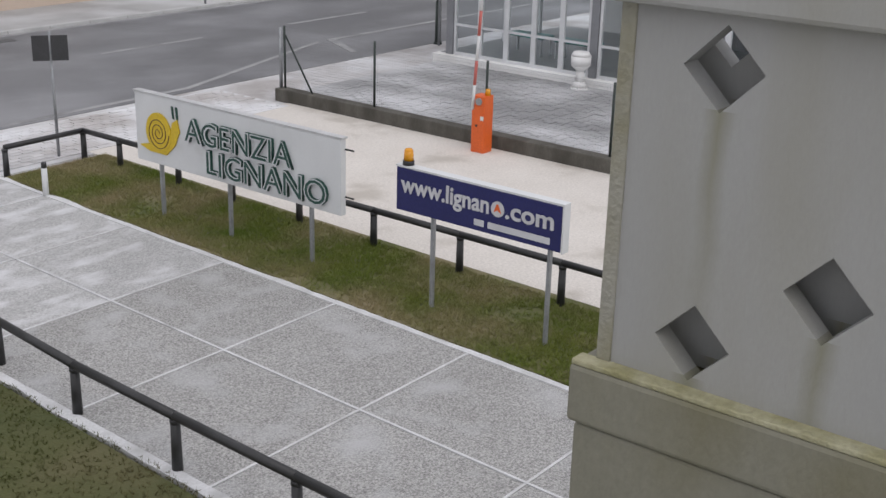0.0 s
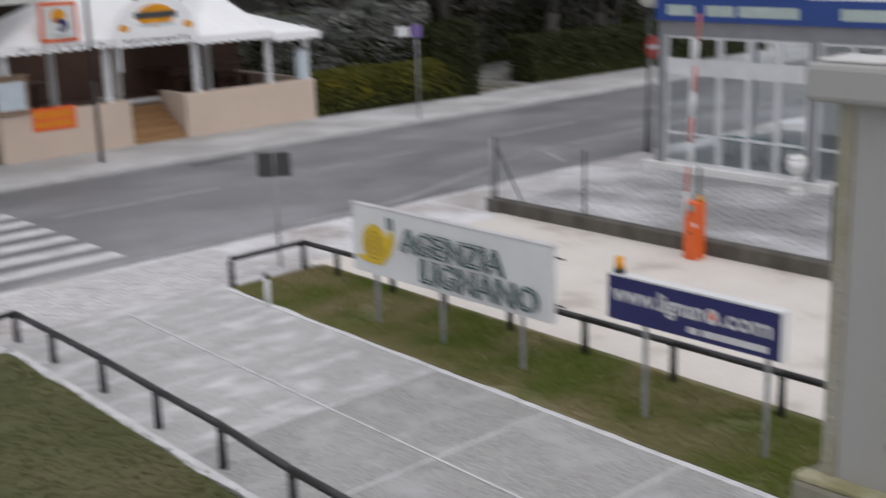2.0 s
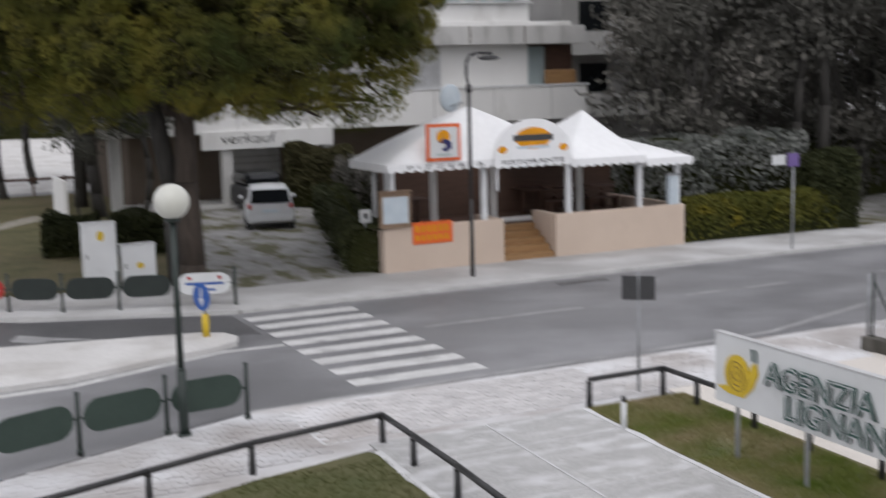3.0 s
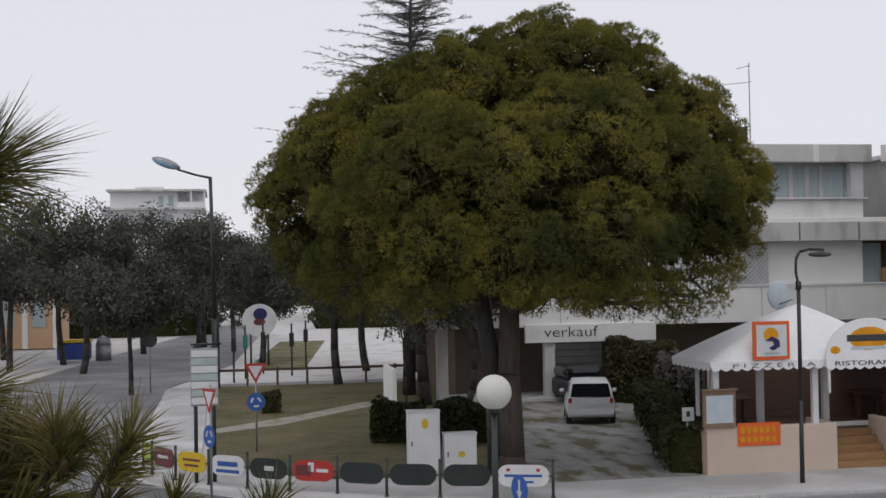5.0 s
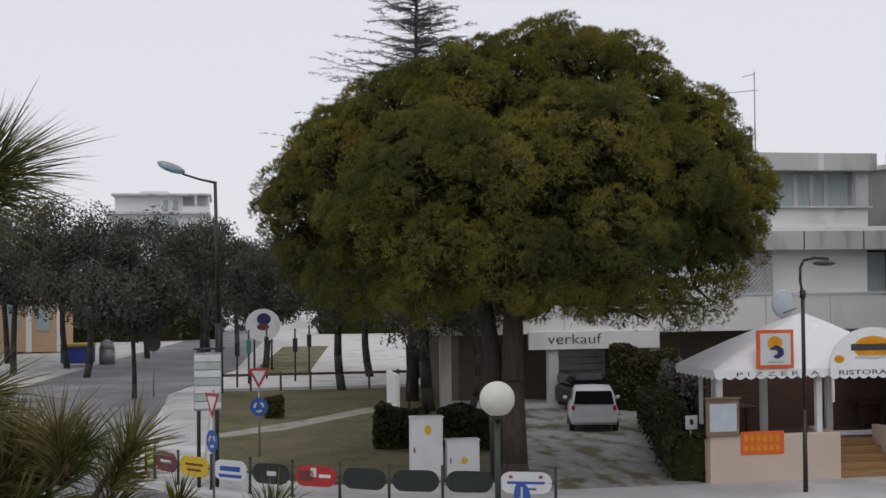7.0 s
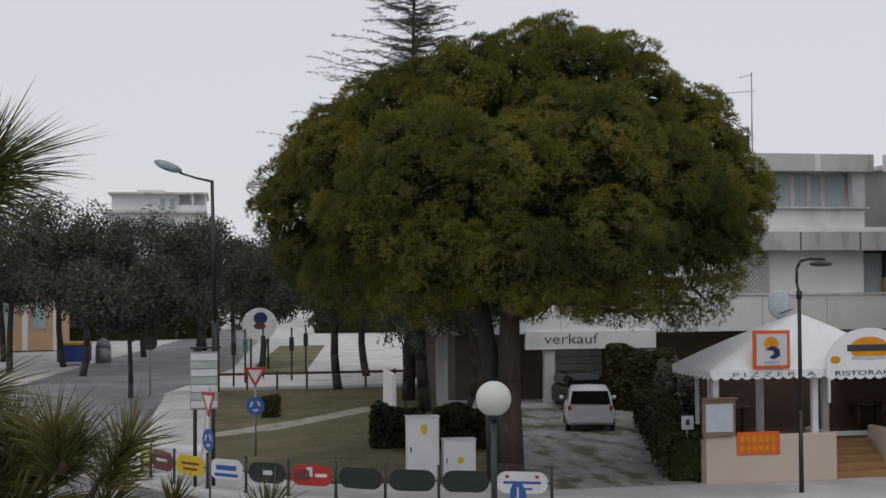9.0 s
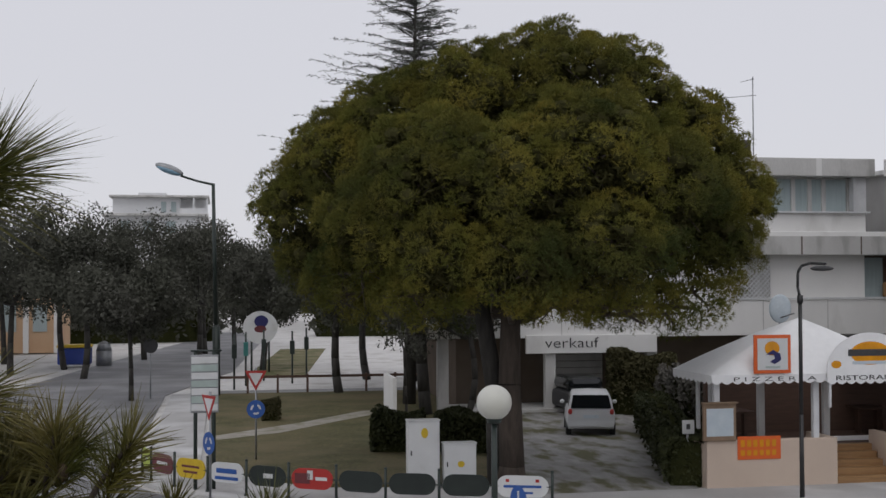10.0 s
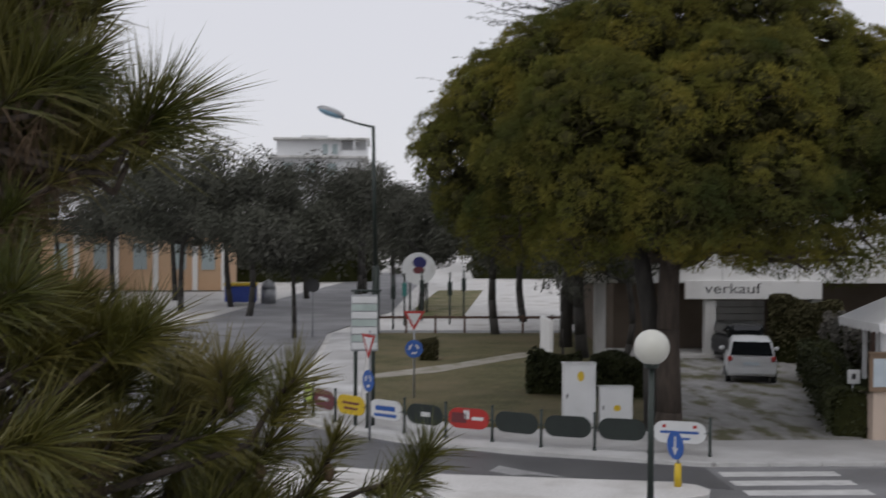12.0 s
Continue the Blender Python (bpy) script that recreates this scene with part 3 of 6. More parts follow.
setting("verge", slab(bmesh.new(), [(1.2, 68), (4.5, 68), (8, 96), (4.5, 96)], -0.2, 0.0), m_soil, "strip of brown winter grass beyond the lane", "lawn")
setting("cross_street", slab(bmesh.new(), [(-0.4, 58.6), (30, 58.6), (30, 60.4), (-0.4, 60.4)], -0.3, -0.03), m_asphalt, "wet side lane beyond the lawn", "road")


def blades(name, material, poly_test, x0, y0, x1, y1, n, label, seed, tall=0.05):
    rng = np.random.default_rng(seed)
    p = np.column_stack((rng.uniform(x0, x1, n), rng.uniform(y0, y1, n), np.full(n, 0.012)))
    p = p[[poly_test(a, b) for a, b in p[:, :2]]]
    me = needle_mesh(name, p, np.tile((0, 0, 1.0), (len(p), 1)), 6, tall, 0.007, 0.75, material, rng)
    tagged(new(name, me), label, "grass", "", "stuff")


blades("grass_strip", m_grass, lambda x, y: lean(9.62, y) < x < lean(11.38, y) and (noise.noise((x * 0.8, y * 0.8, 0)) > -0.35 or random.random() < 0.3), 9, 3, 12, 15.8, 52000, "short patchy winter grass, green and straw-coloured", 3, 0.065)
blades("grass_corner", m_grassdull, lambda x, y: x < lean(5.9, y) and y < 15.1 - max(0, 4.3 - x) * 0.42 and (noise.noise((x * 0.7, y * 0.7, 3)) > -0.4 or random.random() < 0.4), -4, 6, 6.3, 15.5, 36000, "short dull green winter grass", 4)


# ---- low railings ----
def railing(name, posts, label):
    base = (posts[0][0], posts[0][1], 0)
    r = thing(name, base, label, "railing", "low railings of the forecourt")
    tops = [0.475 - 0.012 * (y - 11) for x, y in posts]
    for (x, y), h in zip(posts, tops):
        bm = bmesh.new()
        cyl(bm, (x, y, -0.05), (x, y, h - 0.045), 0.05, 0.042, 12)
        part("post", bm, m_black, r)
        bm = bmesh.new()
        cyl(bm, (x, y, h - 0.065), (x, y, h - 0.025), 0.048, 0.048, 12)
        part("collar", bm, m_black, r)
    for (x0, y0), (x1, y1), h0, h1 in zip(posts, posts[1:], tops, tops[1:]):
        bm = bmesh.new()
        cyl(bm, (x0, y0, h0), (x1, y1, h1), 0.042, 0.042, 14)
        ball(bm, (x1, y1, h1), 0.042, u=12, v=8)
        part("rail", bm, m_black, r)


railing("railing", [(9.98, 16.0), (11.4, 16.03), (11.38, 15.1), (11.35, 13.7), (11.31, 12.5), (11.28, 11.15), (11.25, 9.79), (11.2, 8.36), (11.15, 6.86), (11.1, 5.4), (11.05, 3.9)], "low black tubular railing along the grass strip")
railing("railing", [(-3.0, 12.1), (-1.4, 13.05), (0.1, 13.8), (1.4, 14.4), (2.85, 14.92), (4.33, 15.42), (6.38, 15.82), (6.34, 14.62), (6.28, 13.14), (6.18, 11.66), (6.1, 10.21), (5.95, 8.76), (5.87, 7.28), (5.8, 5.8), (5.74, 4.3)], "low black tubular railing round the corner lawn")


# ---- signboards ----
def sign_post(parent, x, y, z1):
    bm = bx(bmesh.new(), x - 0.03, y - 0.0175, -0.05, x + 0.03, y + 0.0175, z1, 0.008)
    part("post", bm, m_galv, parent)


ws = thing("agency_signboard", (10.2, 11.3, 0), "white agency signboard with green raised lettering on three posts", "sign")
for y in (12.72, 11.38, 9.93):
    sign_post(ws, 10.26, y, 1.55)
SX = 10.13
def board(parent, xs, y0, y1, z0, z1, material, depth=0.09):
    bm = bx(bmesh.new(), xs, y1, z0, xs + depth, y0, z1, 0.01)
    return part("board", bm, material, parent)
board(ws, SX, 13.05, 9.33, 0.78, 1.71, m_white)
bm = bmesh.new()
bx(bm, SX - 0.006, 9.31, 1.71, SX + 0.1, 13.07, 1.735, 0.004)
part("top_trim", bm, m_edge, ws)
for y, z in ((9.30, 1.58), (9.30, 1.0)):
    part("bracket", cyl(bmesh.new(), (SX + 0.08, y + 0.15, z), (SX + 0.08, y - 0.1, z), 0.012, n=8), m_black, ws)
def box_letters(parent, body, y, z, size, width):
    """Deep letters: dark green sides, a white rim and a green face."""
    part("lettering", letters(body, size, 0.022, facing_west(SX - 0.002, y, z), 0.014, width), m_lettergreen, parent, "deep dark green letters")
    part("lettering_rim", letters(body, size, 0.002, facing_west(SX - 0.047, y, z), 0.013, width), m_letterwhite, parent, "white rim of the letters")
    part("lettering_face", letters(body, size, 0.001, facing_west(SX - 0.0515, y - 0.012, z + 0.004), -0.002, width - 0.024), m_lettergreen, parent, "green face of the letters")
box_letters(ws, "AGENZIA", 12.02, 1.22, 0.43, 1.93)
box_letters(ws, "LIGNANO", 11.62, 0.86, 0.43, 2.1)
w = facing_west(SX - 0.003, 12.55, 1.2)
part("emblem_shell", plate(bmesh.new(), ellipse(-0.02, 0.02, 0.25, 0.27, 30), w, 0.02), m_yellow, ws, "round yellow emblem")
bm = bmesh.new()
turns = [(-0.02 + (0.025 + 0.021 * a / 90 * 0.75) * math.cos(radians(a)), 0.02 + (0.025 + 0.021 * a / 90 * 0.8) * math.sin(radians(a))) for a in range(0, 1081, 20)]
for p, q in zip(turns, turns[1:]):
    cyl(bm, w @ Vector((*p, 0.0215)), w @ Vector((*q, 0.0215)), 0.006, n=5, caps=False)
part("emblem_spiral", bm, m_brown, ws, "thin dark spiral line")
part("emblem_body", plate(bmesh.new(), [(-0.42, -0.2), (-0.2, -0.26), (0.12, -0.26), (0.3, -0.1), (0.4, 0.1), (0.36, 0.26), (0.26, 0.2), (0.2, -0.02), (0.05, -0.18), (-0.25, -0.16)], w, 0.016), m_yellow, ws, "yellow curved emblem shape")
bm = bmesh.new()
for dx in (0.27, 0.35):
    plate(bm, [(dx, 0.26), (dx + 0.025, 0.26), (dx + 0.01, 0.42), (dx - 0.02, 0.42)], w, 0.014)
part("emblem_spikes", bm, m_lettergreen, ws, "two small green spikes")

bs = thing("web_signboard", (10.05, 7.2, 0), "navy signboard with white lettering on two grey posts", "sign")
for y in (7.92, 6.38):
    sign_post(bs, 10.105, y, 1.5)
SX = 9.96
board(bs, SX, 8.34, 6.17, 1.13, 1.625, m_navy, 0.11)
part("top_trim", bx(bmesh.new(), SX - 0.004, 6.16, 1.625, SX + 0.115, 8.35, 1.65, 0.004), m_white, bs)
part("side_trim", bx(bmesh.new(), SX - 0.004, 6.145, 1.12, SX + 0.115, 6.167, 1.65, 0.004), m_white, bs)
part("lettering", letters("www.lignan", 0.27, 0.004, facing_west(SX - 0.002, 8.27, 1.355), 0.006, 1.2), m_letterwhite, bs, "white lettering")
part("lettering", letters(".com", 0.27, 0.004, facing_west(SX - 0.002, 6.86, 1.355), 0.006, 0.6), m_letterwhite, bs, "white lettering")
w = facing_west(SX - 0.002, 6.96, 1.425)
part("emblem", plate(bmesh.new(), ellipse(0, 0, 0.085, 0.085, 24), w, 0.006), m_letterwhite, bs, "round white emblem")
part("emblem_mark", plate(bmesh.new(), [(-0.05, -0.04), (0, -0.01), (0.05, -0.04), (0.01, 0.055), (-0.01, 0.055)], w, 0.009), m_orange, bs, "small orange mark")
for x0, x1 in ((1.02, 1.15), (1.2, 1.98)):
    part("small_print", plate(bmesh.new(), rect(x0, 0.055, x1, 0.125), facing_west(SX - 0.002, 8.28, 1.135), 0.004), m_letterwhite, bs, "white bar of small print")
bm = cyl(bmesh.new(), (SX + 0.06, 8.22, 1.65), (SX + 0.06, 8.22, 1.70), 0.065, 0.065, 16)
bcn = thing("beacon", (SX + 0.06, 8.22, 1.65), "amber warning beacon on a black base", "beacon")
part("base", bm, m_black, bcn)
bm = cyl(bmesh.new(), (SX + 0.06, 8.22, 1.70), (SX + 0.06, 8.22, 1.81), 0.055, 0.05, 16)
ball(bm, (SX + 0.06, 8.22, 1.81), 0.05, sz=0.6, u=16, v=8)
part("lens", bm, m_amber, bcn)

# small double sign on a thin pole, seen from the back, and a white marker stub
sp = thing("traffic_sign", (11.1, 16.28, 0), "pair of dark sign backs on a thin grey pole", "sign")
part("pole", cyl(bmesh.new(), (11.1, 16.28, -0.05), (11.1, 16.28, 1.98), 0.025, n=10), m_galv, sp)
for dy in (-0.14, 0.14):
    part("panel", plate(bmesh.new(), rect(dy - 0.125, 0, dy + 0.125, 0.39), axes((11.07, 16.24, 1.54), (0.82, -0.57, 0), (0, 0, 1)), 0.015), m_dark, sp)
st = thing("marker_post", (9.72, 14.64, 0), "short white marker post with a black top", "post")
part("post", cyl(bmesh.new(), (9.72, 14.64, -0.05), (9.72, 14.64, 0.42), 0.045, 0.04, 14), m_white, st)
part("cap", cyl(bmesh.new(), (9.72, 14.64, 0.42), (9.72, 14.64, 0.5), 0.041, 0.035, 14), m_black, st)

# ---- drive: low wall, fence, barrier ----
setting("low_wall", bx(bmesh.new(), 16.32, -6, -0.1, 16.58, 16.75, 0.23, 0.02), m_kerbwall, "low mossy concrete wall beside the drive", "wall")
fc = thing("wire_fence", (16.48, 16.6, 0.23), "thin wire fence with steel posts on the low wall", "fence")
for y in (16.62, 14.35, 11.85, 9.4, 6.9):
    part("post", cyl(bmesh.new(), (16.48, y, 0.2), (16.48, y, 1.42), 0.022, n=8), m_dkgreen, fc)
part("brace", cyl(bmesh.new(), (16.48, 16.6, 1.25), (16.48, 15.9, 0.22), 0.018, n=8), m_dkgreen, fc)
part("end_post", cyl(bmesh.new(), (16.47, 16.72, 0.2), (16.47, 16.72, 1.38), 0.035, n=10), m_galv, fc)
for z in (0.5, 0.85, 1.2, 1.38):
    part("wire", cyl(bmesh.new(), (16.48, 16.6, z), (16.48, 6.9, z), 0.0022, n=4), m_galv, fc)

bm = bmesh.new()
for k in range(195):
    cyl(bm, (16.482, 16.58 - k * 0.05, 0.24), (16.482, 16.58 - k * 0.05, 1.36), 0.0016, n=3, caps=False)
for k in range(22):
    cyl(bm, (16.485, 16.58, 0.27 + k * 0.05), (16.485, 6.88, 0.27 + k * 0.05), 0.0016, n=3, caps=False)
part("wire_mesh", bm, m_galv, fc, "fine square wire mesh")

bar = thing("road_barrier", (16.060, 11.600, 0), "orange barrier cabinet with its striped boom raised", "barrier")
part("cabinet", bx(bmesh.new(), 15.910, 11.470, -0.01, 16.16, 11.730, 0.95, 0.015), m_orange, bar)
part("door_panel", bx(bmesh.new(), 15.904, 11.500, 0.08, 15.912, 11.700, 0.78, 0.003), m_orange, bar)
part("lock", cyl(bmesh.new(), (15.898, 11.620, 0.45), (15.910, 11.620, 0.45), 0.022, n=12), m_black, bar)
part("label_plate", bx(bmesh.new(), 15.898, 11.480, 0.55, 15.906, 11.540, 0.62), m_white, bar)
part("hub", cyl(bmesh.new(), (15.880, 11.580, 0.86), (15.930, 11.580, 0.86), 0.06, n=14), m_galv, bar)
bm = cyl(bmesh.new(), (16.060, 11.520, 0.95), (16.060, 11.520, 1.05), 0.05, 0.04, 14)
part("beacon", bm, m_amber, bar)
p0, p1 = Vector((15.890, 11.700, 0.72)), Vector((15.930, 11.520, 3.95))
for k in range(8):
    a, c = p0.lerp(p1, k / 8), p0.lerp(p1, (k + 1) / 8)
    part("boom", cyl(bmesh.new(), a, c, 0.026, n=10), m_boomred if k % 2 else m_white, bar)

# ---- glazed veranda of the hotel ----
vr = thing("glazed_veranda", (21.7, 14, 0), "white-framed glazed veranda with a blue sign band", "veranda")
part("plinth", bx(bmesh.new(), 21.55, 2.0, -0.05, 27.0, 17.05, 0.2, 0.02), m_plaster, vr, "white rendered plinth")
part("floor", bx(bmesh.new(), 21.75, 2.05, 0.2, 26.9, 16.95, 0.215), m_tile, vr)
part("roof", bx(bmesh.new(), 21.6, 2.0, 3.75, 27.0, 16.85, 3.95, 0.03), m_tent, vr, "white canvas roof")
part("header_beam", bx(bmesh.new(), 21.68, 2.0, 2.98, 21.8, 16.75, 3.3, 0.01), m_greyframe, vr)
part("header_beam", bx(bmesh.new(), 21.8, 16.65, 2.98, 27.0, 16.75, 3.3, 0.01), m_greyframe, vr)
COLS = [16.66, 12.93, 9.2, 5.5]
for y in COLS:
    part("column", bx(bmesh.new(), 21.66, y - 0.09, 0.19, 21.84, y + 0.09, 3.76, 0.01), m_greyframe, vr, "grey metal column")
def window_bay(x, y0, y1, n):
    """Glazing between two columns: frames, a low rail, a wide band and a top row."""
    for i in range(n):
        a, c = y0 + (y1 - y0) * i / n, y0 + (y1 - y0) * (i + 1) / n
        bm = bmesh.new()
        for z0, z1 in ((0.2, 0.27), (0.85, 0.9), (2.15, 2.5), (2.93, 2.98)):
            bx(bm, x, a, z0, x + 0.06, c, z1)
        for yy in (a, c - 0.06):
            bx(bm, x - 0.003, yy, 0.27, x + 0.063, yy + 0.06, 2.93)
        f = part("window_frame", bm, m_pvc, vr)
        for z0, z1 in ((0.27, 0.85), (0.9, 2.15), (2.5, 2.93)):
            g = part("pane", bx(bmesh.new(), x + 0.025, a + 0.06, z0, x + 0.031, c - 0.06, z1), m_glass, f)
            g.visible_shadow = False
for y1, y0 in zip(COLS, COLS[1:]):
    window_bay(21.7, y0 + 0.1, y1 - 0.1, 5)
w = facing_west(21.62, 16.75, 3.3)
outl = [(0, 0), (14, 0), (14, 0.5), (3.6, 0.5)] + [(2.4 + 1.2 * math.cos(radians(a)), 0.5 + 0.3 * math.sin(radians(a))) for a in range(0, 181, 15)] + [(1.2, 0.5), (0, 0.5)]
band = part("sign_band", plate(bmesh.new(), outl, w, 0.05), m_bandblue, vr, "deep blue sign band with an arched top")
for x0, x1 in ((0.3, 1.0), (1.3, 2.0), (2.1, 3.5), (4.4, 5.6), (6.2, 7.4)):
    part("sign_mark", plate(bmesh.new(), rect(x0, 0.12, x1, 0.34), w @ Matrix.Translation((0, 0, 0.05)), 0.004), m_lettergrey, band, "pale bar")
for j in range(3):
    part("star", plate(bmesh.new(), ellipse(2.1 + 0.3 * j, 0.6, 0.08, 0.08, 10), w @ Matrix.Translation((0, 0, 0.05)), 0.004), m_paper, band)
for x0, x1 in ((0.7, 1.6), (3.4, 6.4), (7.5, 11)):
    part("canopy_edge", bx(bmesh.new(), 21.75, 16.75 - x1, 3.8, 22.3, 16.75 - x0, 4.15, 0.06), m_tent, vr, "white canvas fold")
for x in (23.8, 25.2):
    part("back_post", bx(bmesh.new(), x, 16.6, 0.2, x + 0.1, 16.72, 3.0), m_pvc, vr)
for y in (15.4, 14.1, 10.8):
    tb = thing("bench", (23.0, y, 0.215), "pale blue bench inside the glazed veranda", "bench", "veranda benches")
    part("seat", bx(bmesh.new(), 22.75, y - 0.5, 0.6, 23.25, y + 0.5, 0.66, 0.02), m_teal, tb)
    for dx, dy in ((-0.2, -0.45), (0.2, -0.45), (-0.2, 0.45), (0.2, 0.45)):
        part("leg", bx(bmesh.new(), 23 + dx - 0.03, y + dy - 0.017, 0.21, 23 + dx + 0.03, y + dy + 0.017, 0.6), m_pvc, tb)
for i, y in enumerate((16.2, 13.6, 11.0, 8.4)):
    part("back_wall_panel", bx(bmesh.new(), 26.85, y - 2.5, 0.2, 26.98, y, 3.0), m_greyframe if i % 2 else m_plaster, vr)

ur = thing("garden_urn", (21.25, 12.95, 0.03), "white stone urn on a pedestal", "urn")
part("pedestal", tube(bmesh.new(), [(21.25, 12.95, 0.02), (21.25, 12.95, 0.08), (21.25, 12.95, 0.2), (21.25, 12.95, 0.42)], [0.2, 0.17, 0.1, 0.08], 16), m_plaster, ur)
part("bowl", tube(bmesh.new(), [(21.25, 12.95, 0.42), (21.25, 12.95, 0.52), (21.25, 12.95, 0.72), (21.25, 12.95, 0.8)], [0.09, 0.2, 0.21, 0.16], 16), m_plaster, ur)


# ---- street lamps ----
def globe_lamp(x, y, zc, label):
    g = thing("globe_lamp", (x, y, 0), label, "street lamp", "globe lamps")
    part("pole", tube(bmesh.new(), [(x, y, -0.05), (x, y, 1.0), (x, y, 1.04), (x, y, zc - 0.25)], [0.075, 0.07, 0.05, 0.042], 14), m_dkgreen, g)
    part("base", cyl(bmesh.new(), (x, y, -0.02), (x, y, 0.04), 0.11, 0.1, 14), m_dkgreen, g)
    part("holder", cyl(bmesh.new(), (x, y, zc - 0.3), (x, y, zc - 0.21), 0.1, 0.12, 16), m_dkgreen, g)
    part("globe", ball(bmesh.new(), (x, y, zc), 0.26, u=28, v=18), m_globe, g, "opal white globe")


globe_lamp(3.94, 17.62, 3.5, "dark green lamp post with an opal globe on the pavement")
globe_lamp(23.4, 18.35, 3.66, "dark lamp post with an opal globe beside the veranda")
ns = thing("no_entry_sign", (23.25, 18.2, 0), "round red and white road sign on a thin pole", "sign")
part("pole", cyl(bmesh.new(), (23.25, 18.2, -0.05), (23.25, 18.2, 2.8), 0.03, n=8), m_galv, ns)
part("disc", plate(bmesh.new(), ellipse(0, 0, 0.28, 0.28), axes((23.26, 18.16, 2.52), (0.9, 0.1, 0), (0, 0, 1)), 0.012), m_red, ns)
part("bar", plate(bmesh.new(), rect(-0.2, -0.05, 0.2, 0.05), axes((23.26, 18.16, 2.52), (0.9, 0.1, 0), (0, 0, 1)) @ Matrix.Translation((0, 0, 0.012)), 0.006), m_letterwhite, ns)

sl = thing("street_lamp", (13.88, 27.85, 0), "slim black street lamp with a curved arm", "street lamp")
part("pole", tube(bmesh.new(), [(13.88, 27.85, -0.05), (13.88, 27.85, 2.0), (13.88, 27.85, 4.85)], [0.06, 0.05, 0.045], 10), m_black, sl)
part("collar", cyl(bmesh.new(), (13.88, 27.85, 4.7), (13.88, 27.85, 4.9), 0.07, n=10), m_black, sl)
arm = [(13.88, 27.85, 4.85), (13.82, 27.85, 5.1), (13.82, 27.83, 5.45), (13.9, 27.8, 5.62), (14.1, 27.72, 5.68), (14.45, 27.6, 5.66)]
part("arm", tube(bmesh.new(), arm, [0.035] * 6, 8), m_black, sl)
part("head", ball(bmesh.new(), (14.35, 27.63, 5.55), 0.3, 1.0, 0.5, 0.22), m_dark, sl)

tl = thing("tall_street_lamp", (-0.3, 58, 0), "tall dark green street lamp with one long arm", "street lamp")
part("pole", tube(bmesh.new(), [(-0.25, 58, -0.05), (-0.25, 58, 3.2), (-0.27, 58, 3.25), (-0.4, 58, 9.85)], [0.19, 0.18, 0.11, 0.08], 12), m_dkgreen, tl)
part("arm", tube(bmesh.new(), [(-0.4, 58, 9.8), (-1.1, 58, 9.95), (-1.9, 58, 10.2)], [0.06, 0.05, 0.05], 8), m_dkgreen, tl)
def tilted(bm, c, a):
    bmesh.ops.rotate(bm, verts=bm.verts[:], cent=c, matrix=Matrix.Rotation(radians(a), 3, "Y"))
    return bm
hd = part("head", tilted(ball(bmesh.new(), (-2.4, 58, 10.5), 0.68, 1.0, 0.42, 0.3), (-2.4, 58, 10.5), 20), m_galv, tl)
part("lens", tilted(ball(bmesh.new(), (-2.42, 57.96, 10.44), 0.6, 1.0, 0.42, 0.27), (-2.42, 57.96, 10.44), 20), m_lens, hd)

vs = thing("pole_sign", (23.55, 26.9, 0), "small violet and white sign on a thin pole", "sign")
part("pole", cyl(bmesh.new(), (23.55, 26.9, -0.05), (23.55, 26.9, 2.75), 0.03, n=8), m_galv, vs)
part("panel", bx(bmesh.new(), 23.3, 26.84, 2.35, 23.7, 26.86, 2.72, 0.005), m_purple, vs)
part("panel", bx(bmesh.new(), 22.75, 26.84, 2.42, 23.22, 26.86, 2.7, 0.005), m_white, vs)


# ---- bollards with oval panels ----
def bollard(x, y, h=0.87):
    b = thing("bollard", (x, y, 0), "slim dark green bollard with a rounded cap", "bollard", "bollards along the kerb")
    part("shaft", cyl(bmesh.new(), (x, y, -0.05), (x, y, h), 0.036, 0.034, 10), m_dkgreen, b)
    part("cap", ball(bmesh.new(), (x, y, h), 0.042, sz=0.7, u=10, v=8), m_dkgreen, b)
    part("foot", cyl(bmesh.new(), (x, y, -0.02), (x, y, 0.05), 0.055, 0.05, 10), m_dkgreen, b)


def oval_panel(p, q, zc, material, label, marks=()):
    p, q = Vector((*p, 0)), Vector((*q, 0))
    d = (q - p).normalized()
    mid, w = (p + q) / 2, (q - p).length - 0.16
    o = thing("oval_panel", (mid.x, mid.y, 0), label, "sign panel", "oval panels between the bollards")
    m = axes((mid.x, mid.y, zc), d, (0, 0, 1))
    body = part("panel", plate(bmesh.new(), stadium(w, 0.5), m @ Matrix.Translation((0, 0, -0.015)), 0.03), material, o)
    part("bracket", cyl(bmesh.new(), p + Vector((0, 0, zc)), p + d * 0.14 + Vector((0, 0, zc)), 0.018, n=8), m_dkgreen, o)
    part("bracket", cyl(bmesh.new(), q + Vector((0, 0, zc)), q - d * 0.14 + Vector((0, 0, zc)), 0.018, n=8), m_dkgreen, o)
    for (x0, y0, x1, y1), mt in marks:
        part("print", plate(bmesh.new(), rect(x0 * w, y0, x1 * w, y1), m @ Matrix.Translation((0, 0, 0.015)), 0.004), mt, body)


